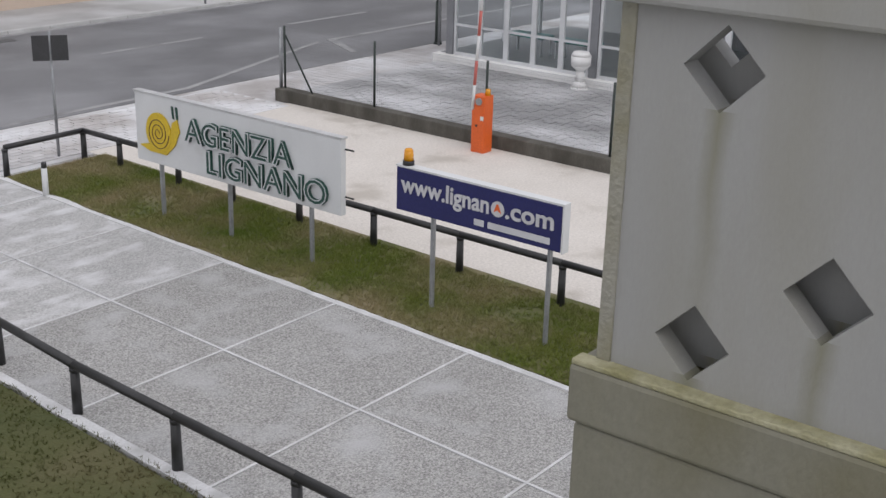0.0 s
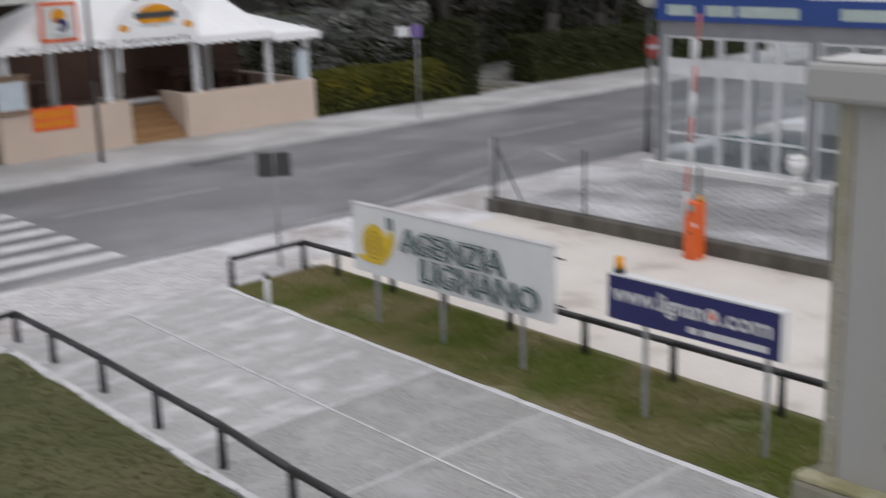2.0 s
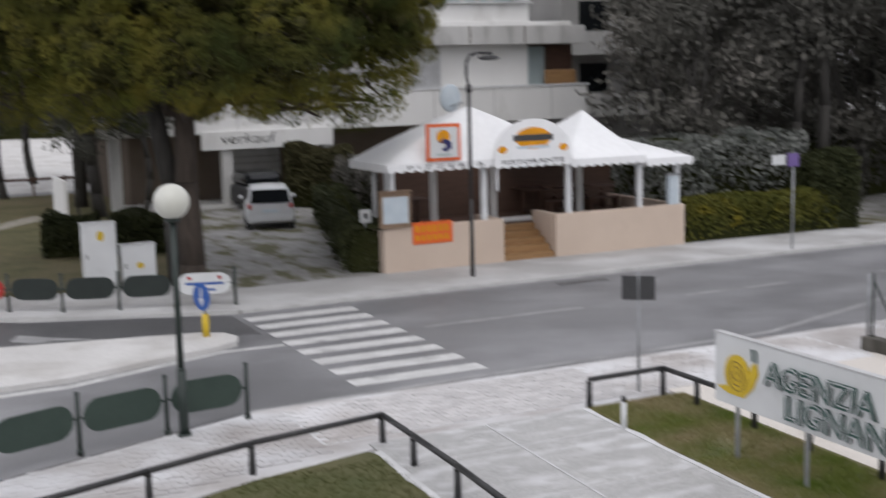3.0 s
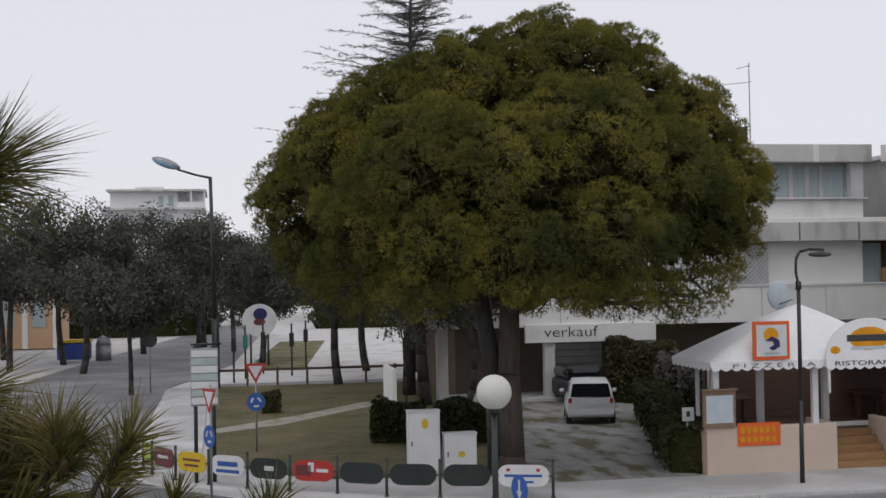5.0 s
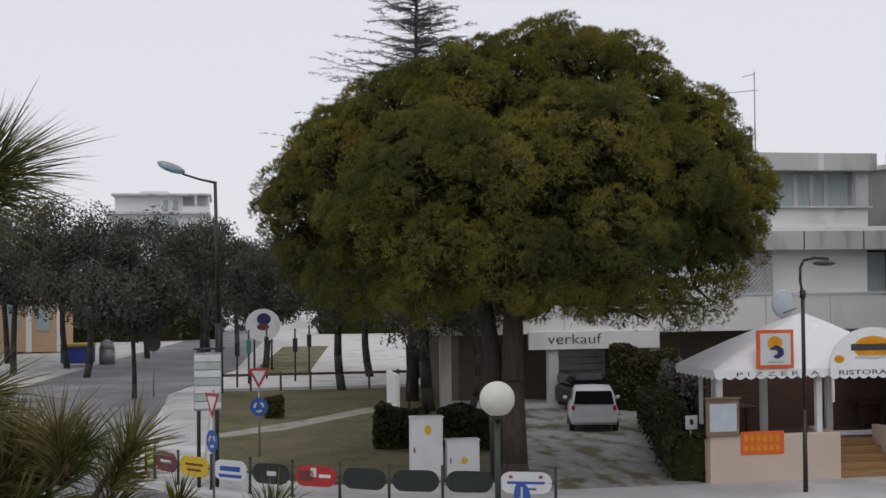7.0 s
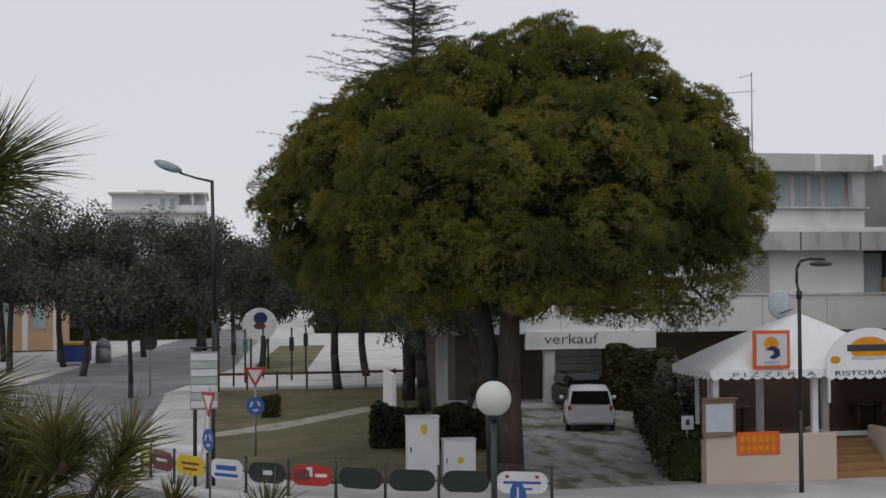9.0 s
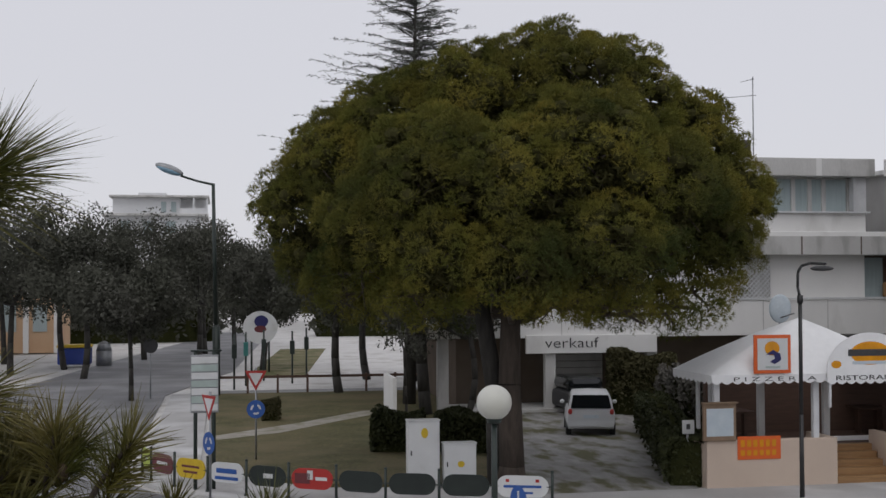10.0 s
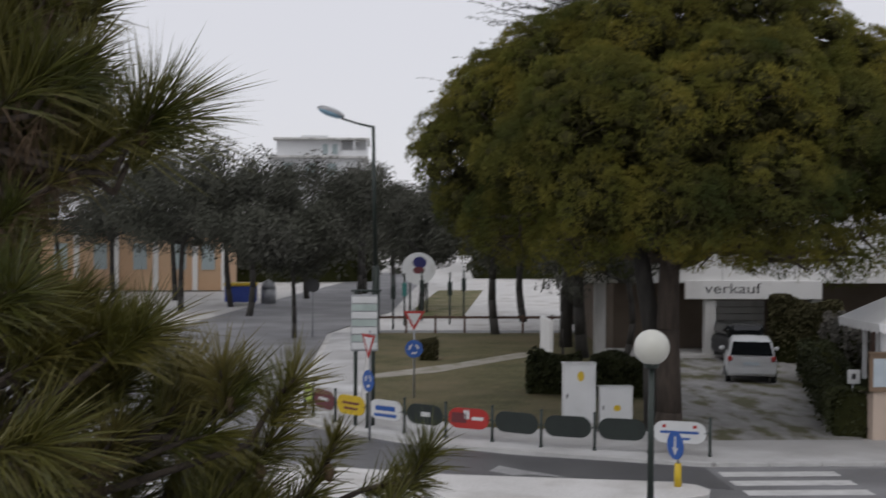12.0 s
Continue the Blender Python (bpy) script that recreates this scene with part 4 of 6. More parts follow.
near = [(5.03, 18.03), (3.75, 17.9), (2.42, 17.55), (1.15, 17.05), (-0.1, 16.5), (-1.4, 15.9)]
for x, y in near:
    bollard(x, y)
for p, q in zip(near[1:], near):
    oval_panel(p, q, 0.5, m_panelgreen, "plain dark green oval panel between bollards")
far = [(7.5, 27.45), (6.2, 27.9), (5.0, 28.3), (3.8, 28.75), (2.7, 29.45), (1.6, 30.05), (0.6, 30.75), (-0.35, 31.55), (-1.2, 32.5), (-1.85, 33.6), (-2.15, 34.8)]
for x, y in far:
    bollard(x, y)
styles = [(m_white, "white oval panel with a red and blue print", (((-0.32, 0.1, -0.25, 0.17), m_red), ((0.25, 0.1, 0.32, 0.17), m_red), ((-0.36, -0.03, 0.36, 0.03), m_blue), ((-0.2, -0.17, 0.2, -0.12), m_blue))),
          (m_panelblack, "plain dark green oval panel between bollards", ()), (m_panelblack, "plain dark green oval panel between bollards", ()), (m_panelblack, "plain dark green oval panel between bollards", ()),
          (m_red, "red oval panel with a maroon and pale print", (((-0.42, -0.12, -0.05, 0.13), m_brownred), ((-0.12, -0.02, 0.02, 0.2), m_white), ((0.08, -0.03, 0.36, 0.05), m_white))),
          (m_panelblack, "black oval panel with a small white label", (((-0.1, -0.05, 0.15, 0.06), m_white),)),
          (m_white, "white oval panel with a blue print", (((-0.3, -0.02, 0.3, 0.1), m_blue), ((-0.34, -0.18, 0.34, -0.1), m_blue))),
          (m_yellow, "yellow oval panel with a dark print", (((-0.3, 0.02, 0.3, 0.08), m_brownred), ((-0.24, -0.12, 0.24, -0.06), m_brownred))),
          (m_brownred, "maroon oval panel with a pale print", (((-0.25, -0.03, 0.25, 0.05), m_white),)),
          (m_lime, "lime and white oval panel", (((-0.2, -0.03, 0.2, 0.05), m_white),))]
for (p, q), (mt, lab, marks) in zip(zip(far[1:], far), styles):
    oval_panel(p, q, 0.52, mt, lab, marks)

ib = thing("keep_left_bollard", (5.93, 24.06, 0.06), "yellow bollard with a blue arrow sign on the island", "bollard")
part("bollard", cyl(bmesh.new(), (5.93, 24.06, 0.05), (5.93, 24.06, 0.52), 0.075, 0.07, 14), m_yellow, ib)
part("post", cyl(bmesh.new(), (5.93, 24.06, 0.5), (5.93, 24.06, 0.7), 0.025, n=8), m_galv, ib)
mm = axes((5.88, 24.06, 0.88), (0.35, -0.9, 0), (0, 0, 1))
disc = part("disc", plate(bmesh.new(), ellipse(0, 0, 0.28, 0.28), mm, 0.015), m_blue, ib)
part("arrow", plate(bmesh.new(), [(-0.03, 0.18), (0.03, 0.18), (0.03, -0.04), (0.1, -0.04), (0, -0.2), (-0.1, -0.04), (-0.03, -0.04)], mm @ Matrix.Translation((0, 0, 0.015)), 0.004), m_letterwhite, disc)


# ---- give-way signs, direction board, cabinets ----
def give_way(x, y, zt, zd, turn, label):
    g = thing("give_way_sign", (x, y, 0), label, "sign", "give-way and roundabout signs")
    part("pole", cyl(bmesh.new(), (x, y, -0.05), (x, y, zt + 0.35), 0.03, n=8), m_galv, g)
    xa = Vector((math.cos(radians(turn)), math.sin(radians(turn)), 0))
    off = xa.cross(Vector((0, 0, 1))) * 0.035
    m = axes((x + off.x, y + off.y, zt), xa, (0, 0, 1))
    t = part("triangle", plate(bmesh.new(), [(-0.33, 0.26), (0, -0.33), (0.33, 0.26)], m, 0.012), m_red, g)
    part("field", plate(bmesh.new(), [(-0.21, 0.19), (0, -0.19), (0.21, 0.19)], m @ Matrix.Translation((0, 0, 0.012)), 0.004), m_white, t)
    m = axes((x + off.x, y + off.y, zd), xa, (0, 0, 1))
    d = part("disc", plate(bmesh.new(), ellipse(0, 0, 0.27, 0.27), m, 0.012), m_blue, g)
    for k in range(3):
        a = 120 * k
        part("arrow", plate(bmesh.new(), [(0.16 * math.cos(radians(a + u)), 0.16 * math.sin(radians(a + u))) for u in range(0, 71, 14)] + [(0.10 * math.cos(radians(a + u)), 0.10 * math.sin(radians(a + u))) for u in range(70, -1, -14)], m @ Matrix.Translation((0, 0, 0.012)), 0.004), m_letterwhite, d)


give_way(-0.27, 29.95, 2.3, 1.42, -60, "give-way triangle and blue roundabout disc on a pole")
give_way(1.0, 36.8, 2.38, 1.5, -10, "give-way triangle and blue roundabout disc on the lawn")
db = thing("direction_board", (-0.4, 31.9, 0), "grey direction board with pale strips on two posts", "sign")
part("back_panel", bx(bmesh.new(), -0.78, 31.84, 1.95, -0.08, 31.9, 3.42, 0.01), m_galv, db)
for k in range(7):
    part("strip", bx(bmesh.new(), -0.76, 31.815, 2.0 + k * 0.2, -0.1, 31.838, 2.17 + k * 0.2, 0.006), m_lettergrey if k % 2 else m_white, db)
for x in (-0.66, -0.2):
    part("post", cyl(bmesh.new(), (x, 31.95, -0.05), (x, 31.95, 3.5), 0.05, n=10), m_dkgreen, db)
part("top_rail", cyl(bmesh.new(), (-0.78, 31.95, 3.52), (0.0, 31.95, 3.52), 0.025, n=8), m_dkgreen, db)


def cabinet(x, y, w, h, label):
    c = thing("utility_cabinet", (x, y, 0), label, "cabinet", "utility cabinets")
    part("plinth", bx(bmesh.new(), x - w / 2 - 0.01, y - 0.19, -0.05, x + w / 2 + 0.01, y + 0.19, 0.22, 0.01), m_kerb, c)
    part("body", bx(bmesh.new(), x - w / 2, y - 0.17, 0.22, x + w / 2, y + 0.17, h, 0.015), m_white, c)
    d = part("door", bx(bmesh.new(), x - w / 2 + 0.03, y - 0.182, 0.27, x + w / 2 - 0.03, y - 0.168, h - 0.05, 0.004), m_white, c)
    part("handle", bx(bmesh.new(), x - w / 2 + 0.07, y - 0.2, h * 0.5, x - w / 2 + 0.1, y - 0.18, h * 0.5 + 0.12), m_black, d)
    part("roof", bx(bmesh.new(), x - w / 2 - 0.02, y - 0.2, h, x + w / 2 + 0.02, y + 0.2, h + 0.035, 0.01), m_white, c)
    part("warning_plate", plate(bmesh.new(), ellipse(0, 0, 0.09, 0.13 if h > 1.3 else 0.08, 16), facing_south(x + 0.02, y - 0.184, h - 0.3 if h > 1.3 else h * 0.55), 0.004), m_yellow, d, "yellow warning plate")


cabinet(5.05, 30.95, 0.82, 1.72, "tall pale grey utility cabinet with a yellow plate")
cabinet(5.98, 30.9, 0.84, 1.12, "low pale grey utility cabinet with a yellow plate")


# ---- balcony and its pier with diamond openings ----
pr = thing("parapet_screen", (2.2, 0.6, 0), "grey rendered parapet screen with diamond openings and mossy ledge", "parapet")
PX, PY0, PY1, Z0, Z1 = 2.165, -0.6, 1.225, 4.17, 4.96
FRONT = ((1.0, 4.85, 0.086), (0.46, 4.85, 0.088), (1.01, 4.275, 0.085), (0.74, 4.44, 0.09), (0.47, 4.27, 0.088), (0.2, 4.44, 0.09))
def pierced_panel(x, t, holes):
    """An upright panel with diamond openings cut through it."""
    bm = bmesh.new()
    rims = []
    loops = [[(PY0, Z0), (PY1, Z0), (PY1, Z1), (PY0, Z1)]]
    for cy, cz, q in holes:
        loops.append([(cy - q, cz), (cy, cz - q), (cy + q, cz), (cy, cz + q)])
    for pts in loops:
        vs = [bm.verts.new((x, y, z)) for y, z in pts]
        rims += [bm.edges.new((vs[i], vs[(i + 1) % len(vs)])) for i in range(len(vs))]
    bmesh.ops.triangle_fill(bm, edges=rims, use_beauty=True)
    ext = bmesh.ops.extrude_face_region(bm, geom=bm.faces[:])
    for v in ext["geom"]:
        if isinstance(v, bmesh.types.BMVert):
            v.co.x += t
    return bm
part("front_panel", pierced_panel(PX, 0.06, FRONT), m_pier, pr, "grey panel with diamond openings")
part("back_panel", pierced_panel(PX + 0.12, 0.05, ((1.04, 4.892, 0.06), (0.5, 4.892, 0.06))), m_pier, pr, "second grey panel behind the first")
part("edge_bead", bx(bmesh.new(), PX - 0.005, PY1 - 0.03, Z0, PX + 0.05, PY1 + 0.005, Z1 - 0.002, 0.003), m_edgebead, pr, "rough yellowed corner bead")
part("cap", bx(bmesh.new(), PX - 0.05, PY0, Z1, PX + 0.1, PY1 + 0.06, Z1 + 0.075, 0.012), m_pier, pr, "overhanging cap slab")
part("cap_snow", bx(bmesh.new(), PX - 0.03, PY0, Z1 + 0.076, PX + 0.085, PY1 + 0.04, Z1 + 0.082, 0.002), m_bconc, pr)
part("ledge", bx(bmesh.new(), PX - 0.045, PY0, Z0 - 0.145, PX + 0.27, PY1 + 0.05, Z0 - 0.004, 0.012), m_pierlow, pr, "stained projecting ledge")
bm = bx(bmesh.new(), PX - 0.042, PY0, Z0 - 0.006, PX + 0.004, PY1 + 0.045, Z0 + 0.008, 0.004)
part("moss_line", bm, m_moss, pr, "mossy edge along the ledge")
part("lower_body", bx(bmesh.new(), PX - 0.035, PY0, 0, PX + 0.26, PY1 + 0.035, Z0 - 0.147, 0.01), m_pierlow, pr)
setting("balcony_floor", bx(bmesh.new(), -4, -3, 3.5, 1.9, 0.5, 3.7), m_bconc, "concrete balcony floor", "floor")
setting("wall_house", bx(bmesh.new(), -4, -3.3, 0, 4, -3, 7.5), m_plaster, "plastered house wall behind the balcony", "wall")

# ---- restaurant: terrace wall, marquees, boards ----
rt = thing("restaurant_terrace", (16.5, 31, 0), "beige rendered terrace with timber steps", "terrace")
YF = 29.45
for x0, x1 in ((12.1, 15.68), (17.32, 21.72)):
    part("front_wall", bx(bmesh.new(), x0, YF, -0.1, x1, YF + 0.2, 1.2, 0.03), m_beige, rt, "low beige rendered wall")
for x0 in (15.48, 17.32):
    part("return_wall", bx(bmesh.new(), x0, YF + 0.2, -0.1, x0 + 0.2, YF + 1.4, 1.2, 0.03), m_beige, rt)
part("side_wall", bx(bmesh.new(), 21.52, YF + 0.2, -0.1, 21.72, 33.4, 1.2, 0.03), m_beige, rt)
part("side_wall", bx(bmesh.new(), 12.1, YF + 0.2, -0.1, 12.3, 31.2, 1.1, 0.03), m_beige, rt)
for i in range(5):
    part("step", bx(bmesh.new(), 15.7, YF + 0.05 + i * 0.28, -0.05, 17.3, YF + 0.05 + (i + 1) * 0.28, 0.17 * (i + 1), 0.012), m_wood, rt, "timber step")
part("deck", bx(bmesh.new(), 12.3, 30.86, 0.0, 21.52, 33.4, 0.85), m_brown, rt, "dark timber deck")
part("back_wall", bx(bmesh.new(), 13.7, 33.42, 0, 21.7, 33.6, 2.9), m_brown, rt, "dark timber wall")
for x in (15.12, 17.79, 20.18, 21.5, 12.4):
    part("column", bx(bmesh.new(), x - 0.08, YF + 0.05, 1.19, x + 0.08, YF + 0.19, 2.75, 0.01), m_pvc, rt, "white marquee post")
for x in (14.4, 16.3, 19.2):
    part("inner_column", bx(bmesh.new(), x - 0.09, 31.2, 0.85, x + 0.09, 31.35, 2.8, 0.01), m_bconc, rt)
part("door_frame", bx(bmesh.new(), 15.9, 31.22, 0.85, 15.98, 31.3, 2.7), m_plaster, rt)
part("door_frame", bx(bmesh.new(), 15.9, 31.22, 0.86, 18.1, 31.3, 0.98), m_plaster, rt)
for x in (14.3, 18.4, 19.6, 20.7):
    tb = thing("table_set", (x, 32.6, 0.85), "dark timber table with benches under the marquee", "table", "terrace tables")
    part("tabletop", bx(bmesh.new(), x - 0.4, 32.2, 1.56, x + 0.4, 33.35, 1.6, 0.01), m_brown, tb)
    for dx in (-0.3, 0.3):
        part("leg", bx(bmesh.new(), x + dx - 0.04, 32.7, 0.85, x + dx + 0.04, 32.9, 1.56), m_brown, tb)
for y in (31.7,):
    for x in (18.9, 20.3):
        bn = thing("bench", (x, y, 0.85), "red-brown timber bench with slatted back", "bench", "terrace benches")
        part("seat", bx(bmesh.new(), x - 0.55, y - 0.2, 1.27, x + 0.55, y + 0.2, 1.31, 0.01), m_brown, bn)
        for k in range(3):
            part("back_slat", bx(bmesh.new(), x - 0.55, y + 0.18, 1.42 + k * 0.13, x + 0.55, y + 0.21, 1.5 + k * 0.13), m_brown, bn)
        for dx in (-0.5, 0.5):
            part("leg", bx(bmesh.new(), x + dx - 0.03, y - 0.18, 0.85, x + dx + 0.03, y + 0.2, 1.27), m_brown, bn)


def marquee(x0, x1, y0, y1, ze, px, py, zp, label, sag=0.32):
    """A tensioned tent roof: a square base, a concave rise to one peak, and a valance."""
    t = thing("marquee", ((x0 + x1) / 2, (y0 + y1) / 2, 0.85), label, "marquee", "restaurant marquees")
    bm = bmesh.new()
    n, rings = 12, []
    for k in range(9):
        f = k / 8
        ring = []
        for cx0, cy0, cx1, cy1 in ((x0, y0, x1, y0), (x1, y0, x1, y1), (x1, y1, x0, y1), (x0, y1, x0, y0)):
            for i in range(n):
                u = i / n
                bx_, by_ = cx0 + (cx1 - cx0) * u, cy0 + (cy1 - cy0) * u
                s = math.sin(math.pi * u) * 0.05
                ring.append(bm.verts.new((bx_ + (px - bx_) * f, by_ + (py - by_) * f, ze + (zp - ze) * (f - sag * f * (1 - f)) + s * (1 - f) * f * 2)))
        rings.append(ring)
    m_ = len(rings[0])
    for a, b in zip(rings, rings[1:]):
        for i in range(m_):
            fc_ = bm.faces.new((a[i], a[(i + 1) % m_], b[(i + 1) % m_], b[i]))
            fc_.smooth = True
    bmesh.ops.remove_doubles(bm, verts=rings[-1], dist=0.01)
    part("canopy", bm, m_tent, t, "white sloping canopy")
    for (ax, ay), (bx2, by2) in (((x0, y0), (x1, y0)), ((x1, y0), (x1, y1)), ((x0, y1), (x0, y0))):
        L = math.hypot(bx2 - ax, by2 - ay)
        k = max(3, round(L / 0.28))
        out = [(0, 0.0)]
        for i in range(k):
            for u in (0.1, 0.3, 0.5, 0.7, 0.9):
                out.append((L * (i + u) / k, -0.17 - 0.07 * math.sin(math.pi * u)))
            out.append((L * (i + 1) / k, -0.17))
        out += [(L, 0.0)]
        part("valance", plate(bmesh.new(), out[::-1], axes((ax, ay, ze + 0.01), (bx2 - ax, by2 - ay, 0), (0, 0, 1)), 0.012), m_tent, t, "scalloped white valance")
    for cx, cy in ((x0, y0), (x1, y0)):
        part("eave_beam", bx(bmesh.new(), min(cx, px), y0 + 0.04, ze - 0.1, max(cx, px), y0 + 0.1, ze - 0.02), m_pvc, t)
    return t


marquee(12.15, 17.75, 29.25, 31.9, 2.86, 15.3, 30.75, 4.26, "large white marquee with a scalloped valance", -0.22)
marquee(17.7, 20.2, 29.25, 33.4, 2.72, 19.3, 31.2, 4.0, "white peaked marquee beside the larger one", 0.1)
marquee(20.22, 21.85, 29.25, 33.0, 2.6, 20.3, 31.2, 3.2, "low white marquee wing at the end", 0.0)
part("lettering", letters("P I Z Z E R I A", 0.15, 0.003, facing_south(12.75, 29.235, 2.71), -0.001, 2.25), m_dark, bpy.data.objects["restaurant_terrace"], "dark letters on the valance")

ar = thing("arched_sign", (16.46, 29.2, 2.6), "white arched sign with an orange oval over the steps", "sign")
w = facing_south(16.46, 29.19, 2.98)
outl = [(-1.2, -0.32)] + [(-1.2 + 2.4 * (i + u) / 9, -0.32 - 0.07 * math.sin(math.pi * u)) for i in range(9) for u in (0.25, 0.5, 0.75, 1.0)] + ellipse(0, 0, 1.2, 0.93, 24, 0, 180)
part("panel", plate(bmesh.new(), outl, w, 0.03), m_tent, ar)
w2 = w @ Matrix.Translation((0, 0, 0.03))
part("oval", plate(bmesh.new(), ellipse(0, 0.4, 0.55, 0.3, 28), w2, 0.006), m_amber, ar, "orange oval")
part("bar", plate(bmesh.new(), rect(-0.62, 0.33, 0.62, 0.5), w2, 0.012), m_dark, ar, "dark bar")
part("bar", plate(bmesh.new(), rect(-0.5, 0.12, 0.5, 0.2), w2, 0.01), m_paper, ar)
for dx in (-0.95, 0.95):
    part("corner_mark", plate(bmesh.new(), ellipse(dx, 0.12, 0.14, 0.1, 14), w2, 0.006), m_amber, ar)
part("lettering", letters("RISTORANTE", 0.17, 0.003, facing_south(15.5, 29.155, 2.70), 0.0, 1.95), m_dark, ar, "dark letters on the scalloped edge")
for dx in (-1.1, 1.1):
    part("support", bx(bmesh.new(), 16.46 + dx - 0.03, 29.2, 2.0, 16.46 + dx + 0.03, 29.26, 3.2), m_pvc, ar)

lg = thing("logo_board", (13.77, 29.2, 2.9), "square sign with red border, orange disc and blue shape", "sign")
part("border", bx(bmesh.new(), 13.27, 29.17, 2.9, 14.27, 29.22, 3.88, 0.01), m_orange, lg, "red-orange border")
part("field", bx(bmesh.new(), 13.36, 29.155, 2.99, 14.18, 29.172, 3.79), m_white, lg)
w = facing_south(13.77, 29.15, 3.4)
part("disc", plate(bmesh.new(), ellipse(-0.02, 0.14, 0.2, 0.18, 20), w, 0.006), m_amber, lg)
part("swirl", plate(bmesh.new(), [(-0.18, -0.02), (0.0, 0.1), (0.2, 0.0), (0.22, -0.16), (0.05, -0.26), (-0.08, -0.2), (0.06, -0.12), (0.02, -0.02)], w, 0.011), m_navy, lg)
part("caption", plate(bmesh.new(), rect(-0.2, -0.36, 0.2, -0.31), w, 0.006), m_lettergrey, lg)
for x in (13.4, 14.1):
    part("strut", bx(bmesh.new(), x - 0.02, 29.22, 2.85, x + 0.02, 29.3, 3.5), m_pvc, lg)

mb = thing("menu_board", (12.4, 29.4, 0), "framed menu board with a pale sheet", "sign")
part("frame", bx(bmesh.new(), 11.98, 29.36, 1.2, 12.86, 29.47, 2.14, 0.015), m_frame, mb)
part("sheet", bx(bmesh.new(), 12.06, 29.35, 1.32, 12.78, 29.362, 2.02), m_paper, mb)
part("hood", bx(bmesh.new(), 11.94, 29.3, 2.14, 12.9, 29.46, 2.18, 0.01), m_frame, mb)
bn = thing("banner", (13.5, 29.44, 0.7), "orange banner with pale print on the wall", "banner")
part("cloth", bx(bmesh.new(), 12.92, 29.425, 0.7, 14.09, 29.446, 1.29, 0.004), m_orange, bn)
for k, (z0, z1) in enumerate(((0.8, 0.94), (1.02, 1.2))):
    for j in range(6):
        part("print", bx(bmesh.new(), 13.0 + j * 0.17, 29.419, z0, 13.11 + j * 0.17, 29.424, z1), m_amber, bn)
ln = thing("wall_lantern", (21.35, 29.5, 1.2), "white-glazed lantern on the terrace wall", "lantern")
part("case", bx(bmesh.new(), 21.17, 29.46, 1.2, 21.5, 29.64, 2.05, 0.015), m_paper, ln)
part("roof", bx(bmesh.new(), 21.12, 29.42, 2.05, 21.55, 29.66, 2.12, 0.02), m_galv, ln)
sg = thing("house_sign", (11.93, 30.3, 0), "small white sign on a post behind the hedge", "sign")
part("panel", bx(bmesh.new(), 11.77, 30.27, 1.28, 12.1, 30.3, 1.64, 0.02), m_white, sg)
part("post", cyl(bmesh.new(), (11.93, 30.33, 0), (11.93, 30.33, 1.45), 0.03, n=8), m_galv, sg)
part("mark", bx(bmesh.new(), 11.88, 30.262, 1.4, 11.98, 30.269, 1.54), m_dark, sg)
ds = thing("satellite_dish", (17.05, 35.6, 2.5), "pale satellite dish on a mast", "dish")
part("mast", cyl(bmesh.new(), (17.05, 35.6, 2.5), (17.05, 35.6, 4.3), 0.03, n=8), m_galv, ds)
bm = ball(bmesh.new(), (17.0, 35.45, 4.38), 0.37, 1, 0.18, 1.2)
part("reflector", bm, m_paper, ds)
part("arm", cyl(bmesh.new(), (17.0, 35.4, 4.1), (17.2, 34.9, 4.25), 0.02, n=6), m_galv, ds)
for x in (12.7, 13.05):
    part("corner_pole", cyl(bmesh.new(), (x, 31.5, 0), (x, 31.5, 2.9), 0.06, n=10), m_pvc, rt)

# ---- apartment building ----
ab = thing("apartment_building", (19, 50, 0), "weathered white three-storey building with concrete bands", "building")
YB = 48.0
# set-back wall, its dark brown carrying the shade under the balcony
part("wall", bx(bmesh.new(), 9.6, YB + 2.2, 0, 27.1, 60, 2.9), m_shade, ab, "ground-floor wall with recess shade put in its brown")
part("wall", bx(bmesh.new(), 8.0, YB + 0.4, 4.42, 27.1, 60, 6.3), m_plaster, ab, "white first-floor wall")
part("wall", bx(bmesh.new(), 10.0, YB + 0.35, 7.2, 27.15, 60, 8.1), m_plaster, ab)
part("balcony_band", bx(bmesh.new(), 8.0, YB - 0.1, 2.96, 29.9, YB + 2.6, 4.42, 0.02), m_plaster, ab, "white balcony parapet")
part("balcony_rail", bx(bmesh.new(), 8.0, YB - 0.16, 4.44, 29.98, YB - 0.02, 4.52, 0.01), m_pvc, ab)
part("band", bx(bmesh.new(), 8.0, YB - 0.2, 6.3, 29.75, 60, 7.1, 0.02), m_bconc, ab, "grey concrete band")
part("ledge", bx(bmesh.new(), 8.0, YB + 0.1, 7.1, 29.2, 60, 7.3, 0.02), m_plaster, ab)
part("sill", bx(bmesh.new(), 10.0, YB + 0.2, 8.08, 27.3, YB + 0.7, 8.16, 0.01), m_pvc, ab)
part("wall", bx(bmesh.new(), 10.0, YB + 1.0, 8.1, 26.5, 60, 9.65), m_plaster, ab)
part("roof", bx(bmesh.new(), 9.8, YB - 0.05, 9.64, 27.4, 60, 10.4, 0.03), m_bconc, ab, "grey concrete roof edge")
part("corner_pillar", bx(bmesh.new(), 26.58, YB + 0.3, 8.16, 27.16, YB + 1.0, 9.64), m_pvc, ab)
